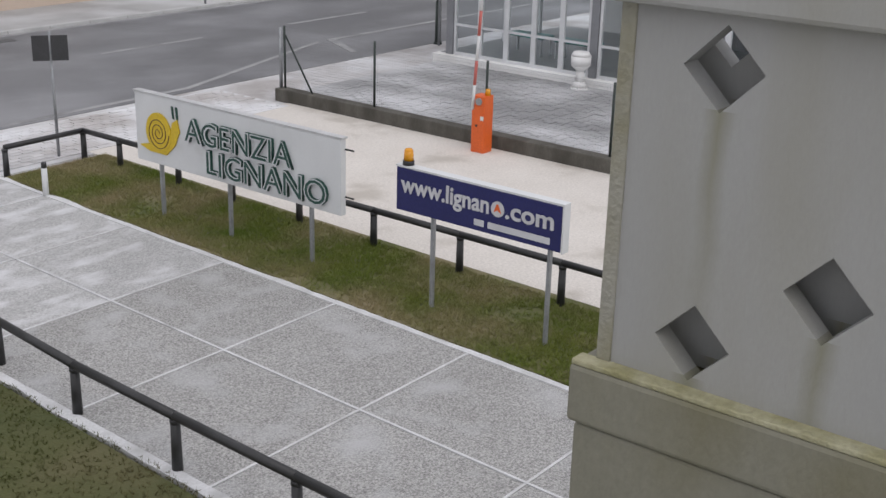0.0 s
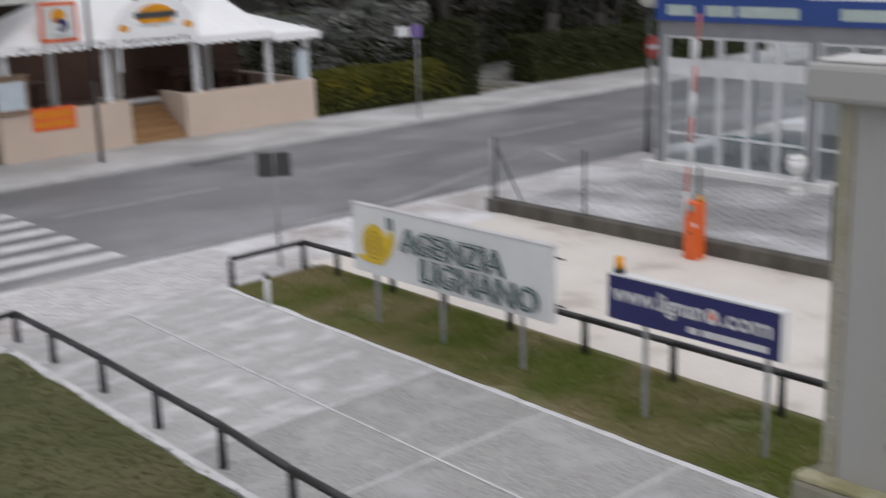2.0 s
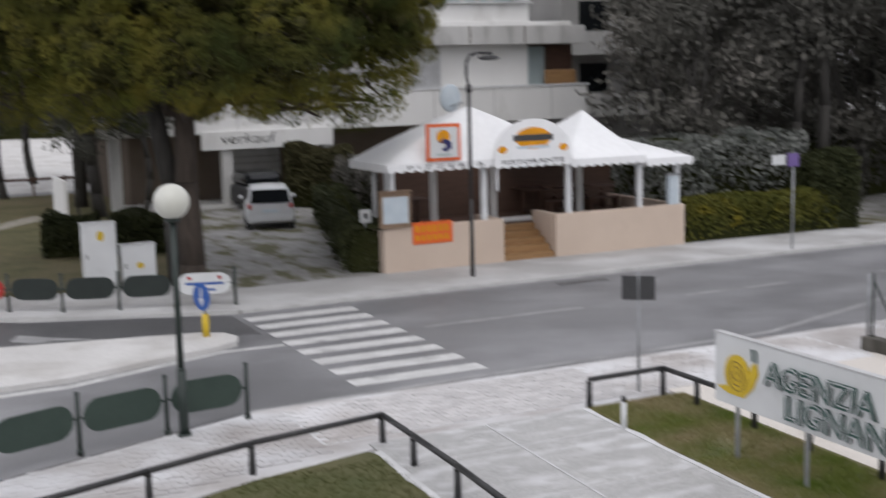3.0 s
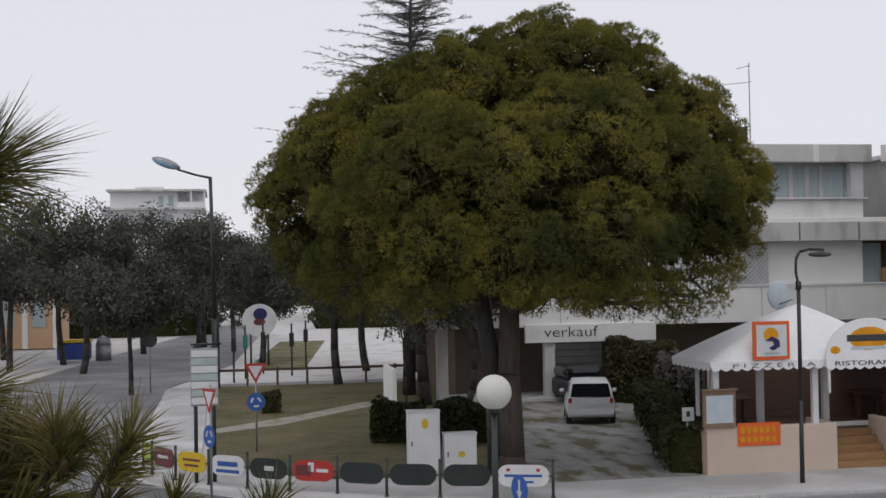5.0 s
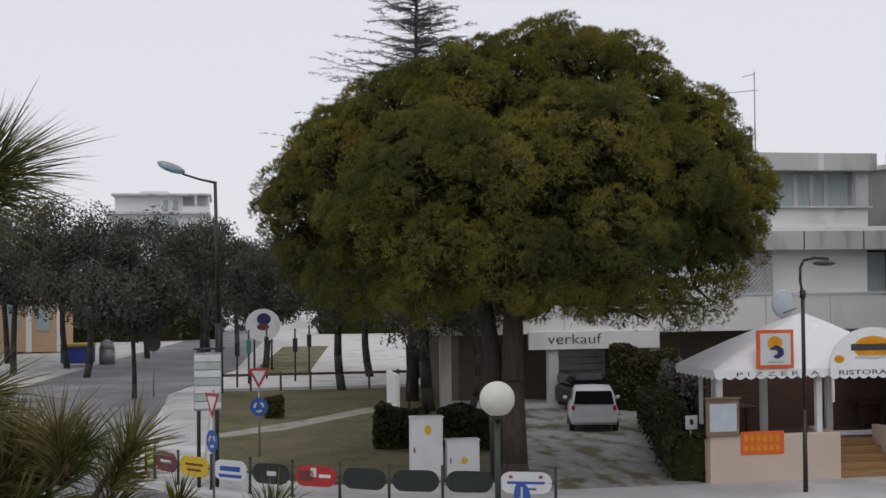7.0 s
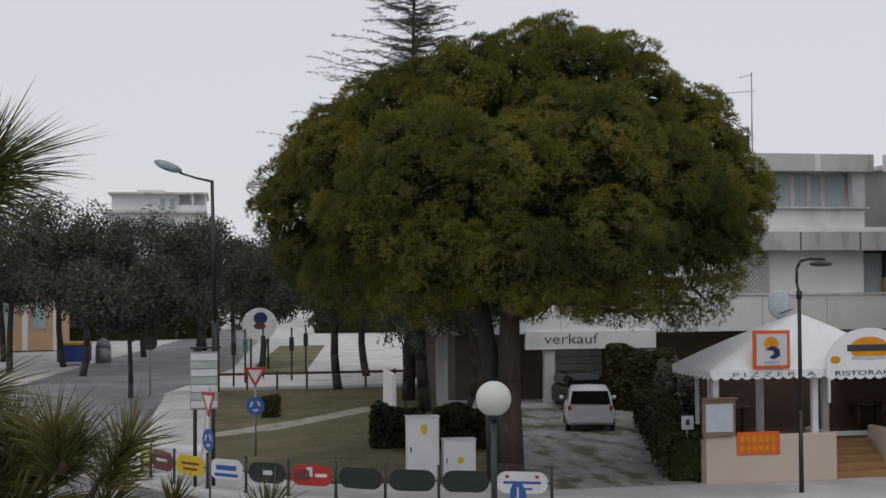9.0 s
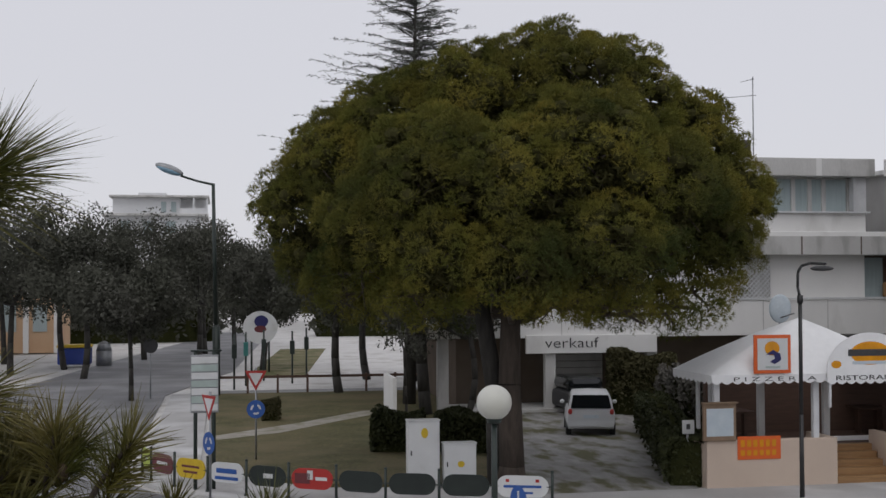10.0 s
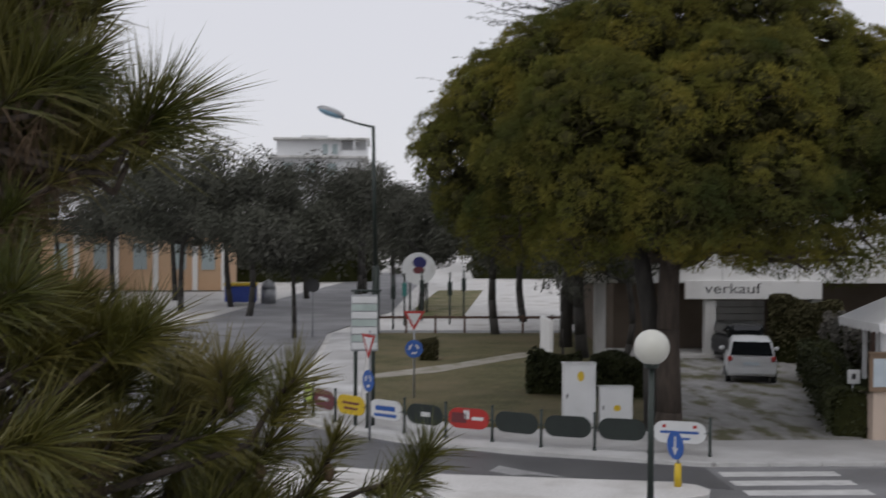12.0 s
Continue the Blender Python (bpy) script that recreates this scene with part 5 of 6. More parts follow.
for k in range(6):
    part("fascia_joint", bx(bmesh.new(), 12.3 + k * 3.1, YB - 0.06, 9.66, 12.55 + k * 3.1, YB - 0.04, 10.38), m_plaster, ab)
    part("band_joint", bx(bmesh.new(), 13.1 + k * 2.7, YB - 0.21, 6.32, 13.16 + k * 2.7, YB - 0.19, 7.08), m_shade, ab)
    part("parapet_joint", bx(bmesh.new(), 13.5 + k * 2.9, YB - 0.11, 3.0, 13.54 + k * 2.9, YB - 0.09, 4.4), m_bconc, ab)
xs = [14.0, 16.0, 18.2, 20.2, 22.5, 24.0, 24.75, 25.4, 26.55]
for x0, x1 in zip(xs, xs[1:]):
    wn_ = part("window", bx(bmesh.new(), x0 + 0.05, YB + 0.75, 8.18, x1 - 0.05, YB + 0.8, 9.62), m_curtain, ab, "window with pale curtain")
    bm = bmesh.new()
    for xx in (x0, x1 - 0.09):
        bx(bm, xx, YB + 0.66, 8.16, xx + 0.09, YB + 0.76, 9.64)
    bx(bm, x0, YB + 0.66, 9.56, x1, YB + 0.76, 9.64)
    part("window_frame", bm, m_bconc, wn_)
bm = bmesh.new()
for k in range(-8, 16):
    for s in (1, -1):
        a, c = [], []
        x = 20.9 + k * 0.2
        p, q = (x, 4.5), (x + s * 1.8, 6.3)
        lo, hi = 21.1, 22.75
        ts = [t for t in np.linspace(0, 1, 37) if lo <= p[0] + (q[0] - p[0]) * t <= hi]
        if len(ts) > 1:
            A, C = ts[0], ts[-1]
            cyl(bm, (p[0] + (q[0] - p[0]) * A, YB + 0.3, p[1] + 1.8 * A), (p[0] + (q[0] - p[0]) * C, YB + 0.3, p[1] + 1.8 * C), 0.03, n=4, caps=False)
part("lattice", bm, m_pvc, ab, "white diagonal lattice screen")
part("lattice_backing", bx(bmesh.new(), 21.1, YB + 0.36, 4.45, 22.75, YB + 0.398, 6.3), m_bconc, ab)
# filled block: the recess's shade is painted by its dark colour
part("side_recess", bx(bmesh.new(), 27.1, YB + 0.9, 4.42, 29.7, 58, 6.3), m_shade, ab, "solid block coloured dark for the balcony recess's shade")
part("shutter", bx(bmesh.new(), 28.3, YB + 0.8, 4.5, 29.6, YB + 0.88, 6.25), m_brown, ab)
part("straw_roll", bx(bmesh.new(), 28.0, YB + 0.3, 4.5, 29.6, YB + 0.6, 5.15, 0.1), m_wood, ab)
part("side_window", bx(bmesh.new(), 27.3, YB + 0.85, 4.5, 28.2, YB + 0.88, 6.2), m_curtain, ab)
part("fascia", bx(bmesh.new(), 12.0, YB - 0.25, 2.33, 17.5, YB - 0.1, 3.07, 0.02), m_plaster, ab, "white shop fascia")
part("lettering", letters("verkauf", 0.6, 0.008, facing_south(12.78, YB - 0.26, 2.56), -0.006, 2.25), m_dark, ab, "dark grey shop lettering")
for x in (8.65, 13.05, 17.35, 22):
    part("column", bx(bmesh.new(), x - 0.22, YB - 0.1, -0.02, x + 0.22, YB + 0.25, 2.96, 0.02), m_bconc, ab)
for k in range(9):
    part("shutter_slat", bx(bmesh.new(), 13.4, YB + 2.02, 0.2 + k * 0.28, 15.9, YB + 2.17, 0.46 + k * 0.28, 0.02), m_bconc, ab, "pale grey shutter slat")
part("threshold", bx(bmesh.new(), 9, YB - 0.4, -0.02, 17.5, YB + 2.2, 0.14, 0.01), m_bconc, ab)
ch = part("chimney", bx(bmesh.new(), 21.85, YB + 1, 10.4, 22.25, YB + 1.4, 11.25, 0.02), m_kerbwall, ab, "brick chimney stub")
an = thing("roof_aerial", (22.4, YB + 1.2, 10.4), "thin television aerial on the roof", "aerial")
part("mast", cyl(bmesh.new(), (22.45, YB + 1.2, 10.4), (22.45, YB + 1.2, 14.0), 0.025, n=6), m_galv, an)
part("boom", cyl(bmesh.new(), (21.2, YB + 1.2, 13.05), (22.6, YB + 1.2, 13.2), 0.015, n=5), m_galv, an)
part("boom", cyl(bmesh.new(), (21.9, YB + 1.2, 13.75), (22.5, YB + 1.2, 13.9), 0.015, n=5), m_galv, an)

# ---- parked car, seen from behind ----
def small_car(x, y, rz):
    c = thing("parked_car", (x, y, 0.01), "small white hatchback parked on the gravel drive", "car")
    M = Matrix.Translation((x, y, 0.01)) @ Matrix.Rotation(radians(rz), 4, "Z")
    W, L = 0.84, 2.98
    # rings from rear (y=0) to front (y=L): half width and height of the shoulder line
    def ring_body(prof, half, material, name, parent):
        bm = bmesh.new()
        rows = []
        for yy, zlo, zhi, hw in prof:
            rows.append([bm.verts.new(M @ Vector(p)) for p in ((-hw * 0.93, yy, zlo), (-hw, yy, zlo + (zhi - zlo) * 0.35), (-hw * 0.985, yy, zlo + (zhi - zlo) * 0.75), (-hw * half, yy, zhi), (0, yy, zhi + 0.02), (hw * half, yy, zhi), (hw * 0.985, yy, zlo + (zhi - zlo) * 0.75), (hw, yy, zlo + (zhi - zlo) * 0.35), (hw * 0.93, yy, zlo))])
        for a, b_ in zip(rows, rows[1:]):
            for i in range(8):
                f = bm.faces.new((a[i], a[i + 1], b_[i + 1], b_[i]))
                f.smooth = True
            bm.faces.new((a[0], b_[0], b_[8], a[8]))
        bm.faces.new(rows[0])
        bm.faces.new(rows[-1][::-1])
        return part(name, bm, material, parent)
    body = ring_body([(0.0, 0.3, 0.86, 0.76), (0.06, 0.24, 0.92, 0.82), (0.5, 0.2, 0.95, W), (1.6, 0.2, 0.95, W), (2.4, 0.22, 0.88, 0.82), (2.85, 0.26, 0.74, 0.76), (L, 0.34, 0.6, 0.64)], 0.9, m_car, "body", c)
    cabin = ring_body([(0.06, 0.9, 0.96, 0.76), (0.2, 0.9, 1.32, 0.72), (0.38, 0.9, 1.44, 0.69), (1.1, 0.9, 1.5, 0.68), (1.75, 0.9, 1.42, 0.68), (2.35, 0.86, 0.92, 0.7)], 0.86, m_car, "cabin", c)
    def quad(pts, material, name, parent, t=0.012):
        bm = bmesh.new()
        vs = [bm.verts.new(M @ Vector(p)) for p in pts]
        f = bm.faces.new(vs)
        ex = bmesh.ops.extrude_face_region(bm, geom=[f])
        f.normal_update()
        for v in ex["geom"]:
            if isinstance(v, bmesh.types.BMVert):
                v.co += f.normal * t
        return part(name, bm, material, parent)
    quad([(-0.68, -0.01, 0.94), (0.68, -0.01, 0.94), (0.6, 0.16, 1.37), (-0.6, 0.16, 1.37)], m_carglass, "rear_window", cabin)
    for s in (-1, 1):
        quad([(s * 0.745, 0.45, 0.98), (s * 0.735, 1.3, 1.0), (s * 0.675, 1.25, 1.36), (s * 0.685, 0.5, 1.3)], m_carglass, "side_window", cabin)
        bm = bmesh.new()
        b0 = [M @ Vector(p) for p in ((s * 0.7, -0.01, 0.82),)]
        ball(bm, b0[0], 0.075, 1.0, 0.5, 1.3, 12, 8)
        part("tail_lamp", bm, m_red, body)
        for yy in (0.45, 2.4):
            ctr = [M @ Vector((s * k, yy, 0.29)) for k in (0.66, 0.83)]
            wh = part("wheel", cyl(bmesh.new(), ctr[0], ctr[1], 0.29, n=20), m_tyre, c)
            part("rim", cyl(bmesh.new(), M @ Vector((s * 0.8, yy, 0.29)), M @ Vector((s * 0.84, yy, 0.29)), 0.18, n=14), m_galv, wh)
        part("mirror", ball(bmesh.new(), M @ Vector((s * 0.92, 1.75, 1.0)), 0.09, 1, 0.7, 0.8, 10, 8), m_car, body)
    quad([(-0.75, -0.03, 0.34), (0.75, -0.03, 0.34), (0.78, -0.02, 0.5), (-0.78, -0.02, 0.5)], m_car, "bumper", body, 0.05)
    quad([(-0.26, -0.012, 0.6), (0.26, -0.012, 0.6), (0.26, -0.01, 0.71), (-0.26, -0.01, 0.71)], m_paper, "rear_plate", body)
    part("wiper", cyl(bmesh.new(), M @ Vector((0, 0.06, 1.0)), M @ Vector((0.3, 0.1, 1.08)), 0.01, n=5), m_black, cabin)


small_car(12.3, 40.0, -14)
dk = thing("parked_car", (13.9, 46.0, 0.01), "dark grey car parked under the building", "car")
bm = bx(bmesh.new(), 13.1, 45.4, 0.25, 14.8, 49.4, 0.95, 0.15)
part("body", bm, m_dark, dk)
part("cabin", bx(bmesh.new(), 13.2, 46.0, 0.9, 14.7, 48.2, 1.5, 0.25), m_carglass, dk)
for sx in (13.15, 14.55):
    for yy in (46.1, 48.6):
        part("wheel", cyl(bmesh.new(), (sx, yy, 0.3), (sx + 0.2, yy, 0.3), 0.3, n=16), m_tyre, dk)


# ---- hedges and shrubs ----
def hedge(name, p, q, width, h, size, n, material, label, seed, wob=0.12):
    rng = np.random.default_rng(seed)
    p, q = np.array(p, float), np.array(q, float)
    L = np.linalg.norm(q - p)
    d = (q - p) / L
    s = np.array((-d[1], d[0]))
    e = thing(name, (*p, 0), label, "hedge", "clipped hedges")
    k = max(2, int(L / 0.5))
    bm = bmesh.new()
    rows = []
    for i in range(k + 1):
        c = p + d * L * i / k
        hw, hh = (width / 2 - 0.12) * rng.uniform(0.85, 1.0), (h - 0.12) * rng.uniform(0.93, 1.0)
        rows.append([bm.verts.new((*(c + s * a * hw), z * hh)) for a, z in ((-1, -0.02), (-1, 0.6), (-0.75, 1), (0.75, 1), (1, 0.6), (1, -0.02))])
    for a, b_ in zip(rows, rows[1:]):
        for i in range(5):
            bm.faces.new((a[i], a[i + 1], b_[i + 1], b_[i]))
    bm.faces.new(rows[0]); bm.faces.new(rows[-1][::-1])
    # solid filler behind the leaves, its colour standing for the inner shade
    part("core", bm, m_core, e, "near-black filler core, inner shade put in its colour")
    u, a = rng.uniform(-0.02, 1.02, n), rng.uniform(0, 1, n)
    ang = a * math.pi
    r = rng.uniform(0.82, 1.06, n)
    lump = np.array([noise.noise((x * L * 0.9, y * 3, seed)) for x, y in zip(u, a)]) * wob
    cx = np.sign(np.cos(ang)) * np.abs(np.cos(ang)) ** 0.35 * (width / 2 * r + lump)
    cz = np.abs(np.sin(ang)) ** 0.45 * (h * (0.9 + 0.1 * r) + lump)
    at = np.column_stack((p[0] + d[0] * L * u + s[0] * cx, p[1] + d[1] * L * u + s[1] * cx, np.maximum(cz, 0.03)))
    ne = max(60, int(n * width / L / 4))
    for end, out in ((p, -1), (q, 1)):
        a2 = rng.uniform(-0.5, 0.5, ne) * width
        o2 = out * rng.uniform(-0.06, 0.08, ne)
        at = np.concatenate((at, np.column_stack((end[0] + s[0] * a2 + d[0] * o2, end[1] + s[1] * a2 + d[1] * o2, rng.uniform(0.03, h * 0.98, ne)))))
    mesh_part("foliage", leaf_mesh("foliage", at, size, material, rng), e)


hedge("hedge", (11.75, 29.9), (15.15, 42), 1.2, 1.27, 0.07, 11000, m_hedge, "dark clipped hedge beside the gravel drive", 11)
hedge("hedge", (21.95, 29.9), (27.4, 29.75), 0.9, 1.3, 0.07, 8000, m_hedgelight, "yellow-green clipped hedge along the pavement", 12)
hedge("hedge", (26.8, 30.2), (28.3, 29.9), 1.6, 2.3, 0.08, 5000, m_hedge, "tall dark evergreen bush beside the hedge", 13, 0.3)
hedge("hedge", (31.8, 30.6), (46, 30.4), 1.4, 1.6, 0.1, 9000, m_hedge, "long dark hedge along the street", 14)
hedge("hedge", (4.75, 38.2), (6.1, 37.8), 1.5, 1.15, 0.075, 3500, m_hedge, "dark rounded bush on the lawn", 15, 0.45)
hedge("hedge", (6.6, 37.6), (8.4, 37.2), 1.5, 1.2, 0.075, 4000, m_hedge, "dark rounded bush beside the pine", 20, 0.45)
hedge("hedge", (22.3, 33.5), (28.5, 33.0), 2.4, 3.0, 0.11, 8000, m_greybush, "pale frosted shrubs behind the hedge", 16, 0.5)
hedge("hedge", (15.1, 46.6), (17.6, 46.2), 1.1, 2.35, 0.09, 5000, m_olive, "brown-olive shrub before the shop", 19, 0.3)
hedge("shrub", (1.6, 47.1), (2.1, 47.0), 0.8, 0.8, 0.06, 900, m_olive, "small brownish shrub on the lawn", 17, 0.2)
hedge("hedge", (15.8, 36.5), (16.6, 44), 1.0, 2.0, 0.1, 4000, m_wood_dark, "tall dark shrubbery beside the restaurant", 18, 0.4)
wp = thing("garden_screen", (6.4, 45.6, 0), "white garden screen panel", "screen")
part("panel", bx(bmesh.new(), 6.3, 45.5, -0.02, 6.45, 48.2, 1.65, 0.02), m_plaster, wp)


# ---- trees ----
def limb(bm, p, q, r0, r1, rng, bend=0.12, k=4):
    pts, rad = [], []
    p, q = np.array(p, float), np.array(q, float)
    L = np.linalg.norm(q - p)
    off = rng.normal(size=3) * bend * L
    for i in range(k + 1):
        t = i / k
        pts.append(Vector(p + (q - p) * t + off * math.sin(math.pi * t)))
        rad.append(r0 + (r1 - r0) * t)
    tube(bm, pts, rad, 8)


def lobe_puffs(lobes, gap, rng):
    """Places of small foliage puffs on the free upper and outer faces of round lobes."""
    out, c, r = [], lobes[:, :3], lobes[:, 3]
    flat = np.array((1, 1, 0.86))
    for i in range(len(lobes)):
        n = int(4 * math.pi * r[i] ** 2 / gap ** 2)
        k = np.arange(n) + 0.5
        ph, th = np.arccos(1 - 2 * k / n), math.pi * (1 + 5 ** 0.5) * k + rng.uniform(0, 6)
        d = unit(np.column_stack((np.cos(th) * np.sin(ph), np.sin(th) * np.sin(ph), np.cos(ph))) + 0.16 * rng.normal(size=(n, 3)))
        for q in d:
            p = c[i] + q * flat * r[i] * rng.uniform(0.9, 1.06)
            free = all(np.linalg.norm((p - c[j]) / flat) > r[j] * 0.93 for j in range(len(lobes)) if j != i)
            if free and (q[2] > -0.35 or rng.random() < 0.25):
                out.append((*p, *q))
    return np.array(out)


def stone_pine(base, hub, lobes, label, seed):
    """An umbrella pine: forked trunk, spreading limbs, a crown of round lobes built up from small needle puffs."""
    rng = np.random.default_rng(seed)
    t = thing("pine_tree", (base[0], base[1], 0), label, "tree", "pines")
    hub = np.array(hub)
    bm = bmesh.new()
    tube(bm, [(base[0], base[1], -0.1), (base[0] + 0.02, base[1], 0.5), (base[0] - 0.03, base[1], 2.6), tuple(hub)], [0.42, 0.33, 0.29, 0.24], 14)
    part("trunk", bm, m_bark, t)
    bm = bmesh.new()
    tube(bm, [(base[0] - 0.28, base[1] + 0.35, -0.1), (base[0] - 0.34, base[1] + 0.4, 2.5), (base[0] - 0.75, base[1] + 0.5, 5.2), (base[0] - 2.4, base[1] + 0.3, 7.4)], [0.27, 0.24, 0.2, 0.12], 12)
    part("trunk", bm, m_barkgrey, t, "darker second stem")
    bm = bmesh.new()
    for i, (x, y, z, r) in enumerate(lobes):
        c = np.array((x, y, z))
        mid = hub + (c - hub) * 0.5 + np.array((0, 0, -0.25 - 0.04 * r))
        limb(bm, hub - np.array((0, 0, rng.uniform(-0.3, 1.0))), mid, 0.13, 0.08, rng, 0.07)
        limb(bm, mid, c, 0.08, 0.04, rng, 0.1, 3)
        for k in range(7):
            e = c + unit(rng.normal(size=(1, 3)) + np.array((0, 0, -0.15)))[0] * r * np.array((1, 1, 0.86)) * 0.98
            limb(bm, c, e, 0.035, 0.012, rng, 0.1, 3)
    part("branchwork", bm, m_bark, t)
    puffs = lobe_puffs(lobes, 0.5, rng)
    n = len(puffs)
    rad = rng.uniform(0.26, 0.46, n)
    tufts = 100
    who = np.repeat(np.arange(n), tufts)
    out = puffs[:, 3:]
    q = unit(rng.normal(size=(len(who), 3)) + 0.75 * out[who] + np.array((0, 0, 0.45)))
    at = puffs[who, :3] + q * rad[who][:, None] * rng.uniform(0.6, 1.0, (len(who), 1)) * np.array((1, 1, 0.85))
    ways = unit(q + np.array((0, 0, 0.35)))
    mesh_part("crown", needle_mesh("crown", at, ways, 5, 0.125, 0.0155, 0.7, m_pine, rng), t, "rounded puffs of olive needles")
    unit_ball = ball(bmesh.new(), (0, 0, 0), 1, u=7, v=5)
    unit_ball.verts.index_update()
    tri = [tuple(v.index for v in f.verts) for f in unit_ball.faces]
    pts = np.array([v.co[:] for v in unit_ball.verts])
    unit_ball.free()
    # filler balls that close the puffs against the sky, coloured as inner shade
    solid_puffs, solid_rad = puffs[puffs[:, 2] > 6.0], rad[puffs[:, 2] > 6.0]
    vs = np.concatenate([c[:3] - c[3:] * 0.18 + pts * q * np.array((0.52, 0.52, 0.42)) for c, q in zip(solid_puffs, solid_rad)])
    mesh_part("twig_mass", raw_mesh("twig_mass", vs, [tuple(k * len(pts) + i for i in f) for k in range(len(solid_puffs)) for f in tri], m_pineinner), t, "dark filler balls inside the puffs, inner shade put in their colour")
    # inner needles in the same darkened colour, painting shade between the lobes
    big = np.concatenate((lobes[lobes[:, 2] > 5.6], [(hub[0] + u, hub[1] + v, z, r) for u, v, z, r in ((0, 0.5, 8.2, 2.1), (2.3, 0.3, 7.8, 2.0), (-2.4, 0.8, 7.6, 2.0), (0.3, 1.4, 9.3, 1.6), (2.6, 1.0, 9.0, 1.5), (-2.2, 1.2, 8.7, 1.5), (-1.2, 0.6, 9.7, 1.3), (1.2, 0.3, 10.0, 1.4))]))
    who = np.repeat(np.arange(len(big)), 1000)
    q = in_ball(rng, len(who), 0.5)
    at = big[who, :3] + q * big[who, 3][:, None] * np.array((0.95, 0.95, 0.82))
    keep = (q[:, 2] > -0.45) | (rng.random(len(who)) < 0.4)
    mesh_part("inner_crown", needle_mesh("inner_crown", at[keep], q[keep], 4, 0.24, 0.06, 0.9, m_pineinner, rng), t, "darker inner needles, the crown's shade put in their colour")


# lobes of the crown: along the street, away from it, height, radius
LOBES = [(0.9, 0.2, 10.15, 1.85), (2.3, -0.5, 9.75, 1.7), (-1.0, -0.2, 9.75, 1.65), (-2.7, 0.2, 9.15, 1.6), (-4.15, 0.6, 8.25, 1.6), (-5.3, 1.2, 7.25, 1.4), (-5.1, 1.6, 6.0, 1.15),
         (4.25, 0.8, 8.75, 1.6), (5.2, 0.9, 7.45, 1.45), (5.1, 0.6, 6.1, 1.2), (3.5, -1.6, 7.5, 1.6), (1.8, -2.6, 8.1, 1.65), (0.0, -2.9, 7.5, 1.6), (-1.75, -2.4, 7.8, 1.6),
         (-3.1, -1.7, 6.7, 1.35), (2.3, -3.0, 6.0, 1.25), (0.4, -3.3, 5.7, 1.15), (-1.5, -2.9, 5.85, 1.15), (-3.9, -0.3, 5.5, 1.1)]
SKIRT = [(1.9, -2.2, 4.95, 0.7), (3.3, -0.6, 4.7, 0.65), (4.7, 0.0, 4.95, 0.8), (-0.4, -2.6, 4.95, 0.75), (-2.4, -1.8, 4.9, 0.8), (-4.6, 0.9, 4.9, 0.8), (2.4, 1.0, 4.75, 0.7), (0.8, -1.2, 4.8, 0.75), (-1.2, 0.4, 4.8, 0.8), (-3.2, 1.6, 4.8, 0.9), (1.0, -2.4, 4.65, 0.6), (2.8, -1.8, 4.5, 0.6), (3.9, -1.0, 4.45, 0.55), (4.7, -0.6, 4.55, 0.6)]
rng = np.random.default_rng(5)
for k in range(12):
    a = radians(20 + 140 * (k + 0.5) / 12)
    LOBES.append((5.0 * math.cos(a), 1.2 + 3.6 * math.sin(a), (8.6 if k % 2 else 6.8) + rng.uniform(-0.4, 0.4), rng.uniform(1.3, 1.7)))
STREET, AWAY = np.array((0.973, -0.232)), np.array((0.232, 0.973))
lobes = np.array([(7.42 + u * STREET[0] + v * AWAY[0], 31.15 + u * STREET[1] + v * AWAY[1], z, r) for u, v, z, r in [(a, b, c, d * 1.07) for a, b, c, d in LOBES] + SKIRT])
stone_pine((7.35, 30.9), (7.42, 31.1, 5.2), lobes, "broad umbrella pine with a dense lobed crown", 21)


def broadleaf(x, y, h, r, zc, rz, n, size, material, label, seed, trunk=0.2, group="street trees", bark=None):
    rng = np.random.default_rng(seed)
    t = thing("tree", (x, y, 0), label, "tree", group)
    bm = bmesh.new()
    fork = (x + rng.normal() * 0.2, y, zc - rz * 0.75)
    limb(bm, (x, y, -0.1), fork, trunk, trunk * 0.7, rng, 0.03)
    part("trunk", bm, bark or m_barkgrey, t)
    k = 22
    cl = unit(rng.normal(size=(k, 3))) * rng.uniform(0.45, 0.95, (k, 1)) * np.array((r, r, rz)) + np.array((x, y, zc))
    bm = bmesh.new()
    for c in cl[:9]:
        limb(bm, fork, c, trunk * 0.45, 0.03, rng, 0.1)
    part("branchwork", bm, bark or m_barkgrey, t)
    who = rng.integers(0, k, n)
    at = cl[who] + in_ball(rng, n, 0.2) * rng.uniform(0.28, 0.5, (k, 1))[who] * r * np.array((1, 1, 0.8))
    mesh_part("crown", leaf_mesh("crown", at, size, material, rng), t)


DK = "dark evergreen street tree with a rounded crown"
broadleaf(-4.0, 56.7, 6, 2.7, 4.6, 2.0, 16000, 0.09, m_oak, DK, 31, 0.12)
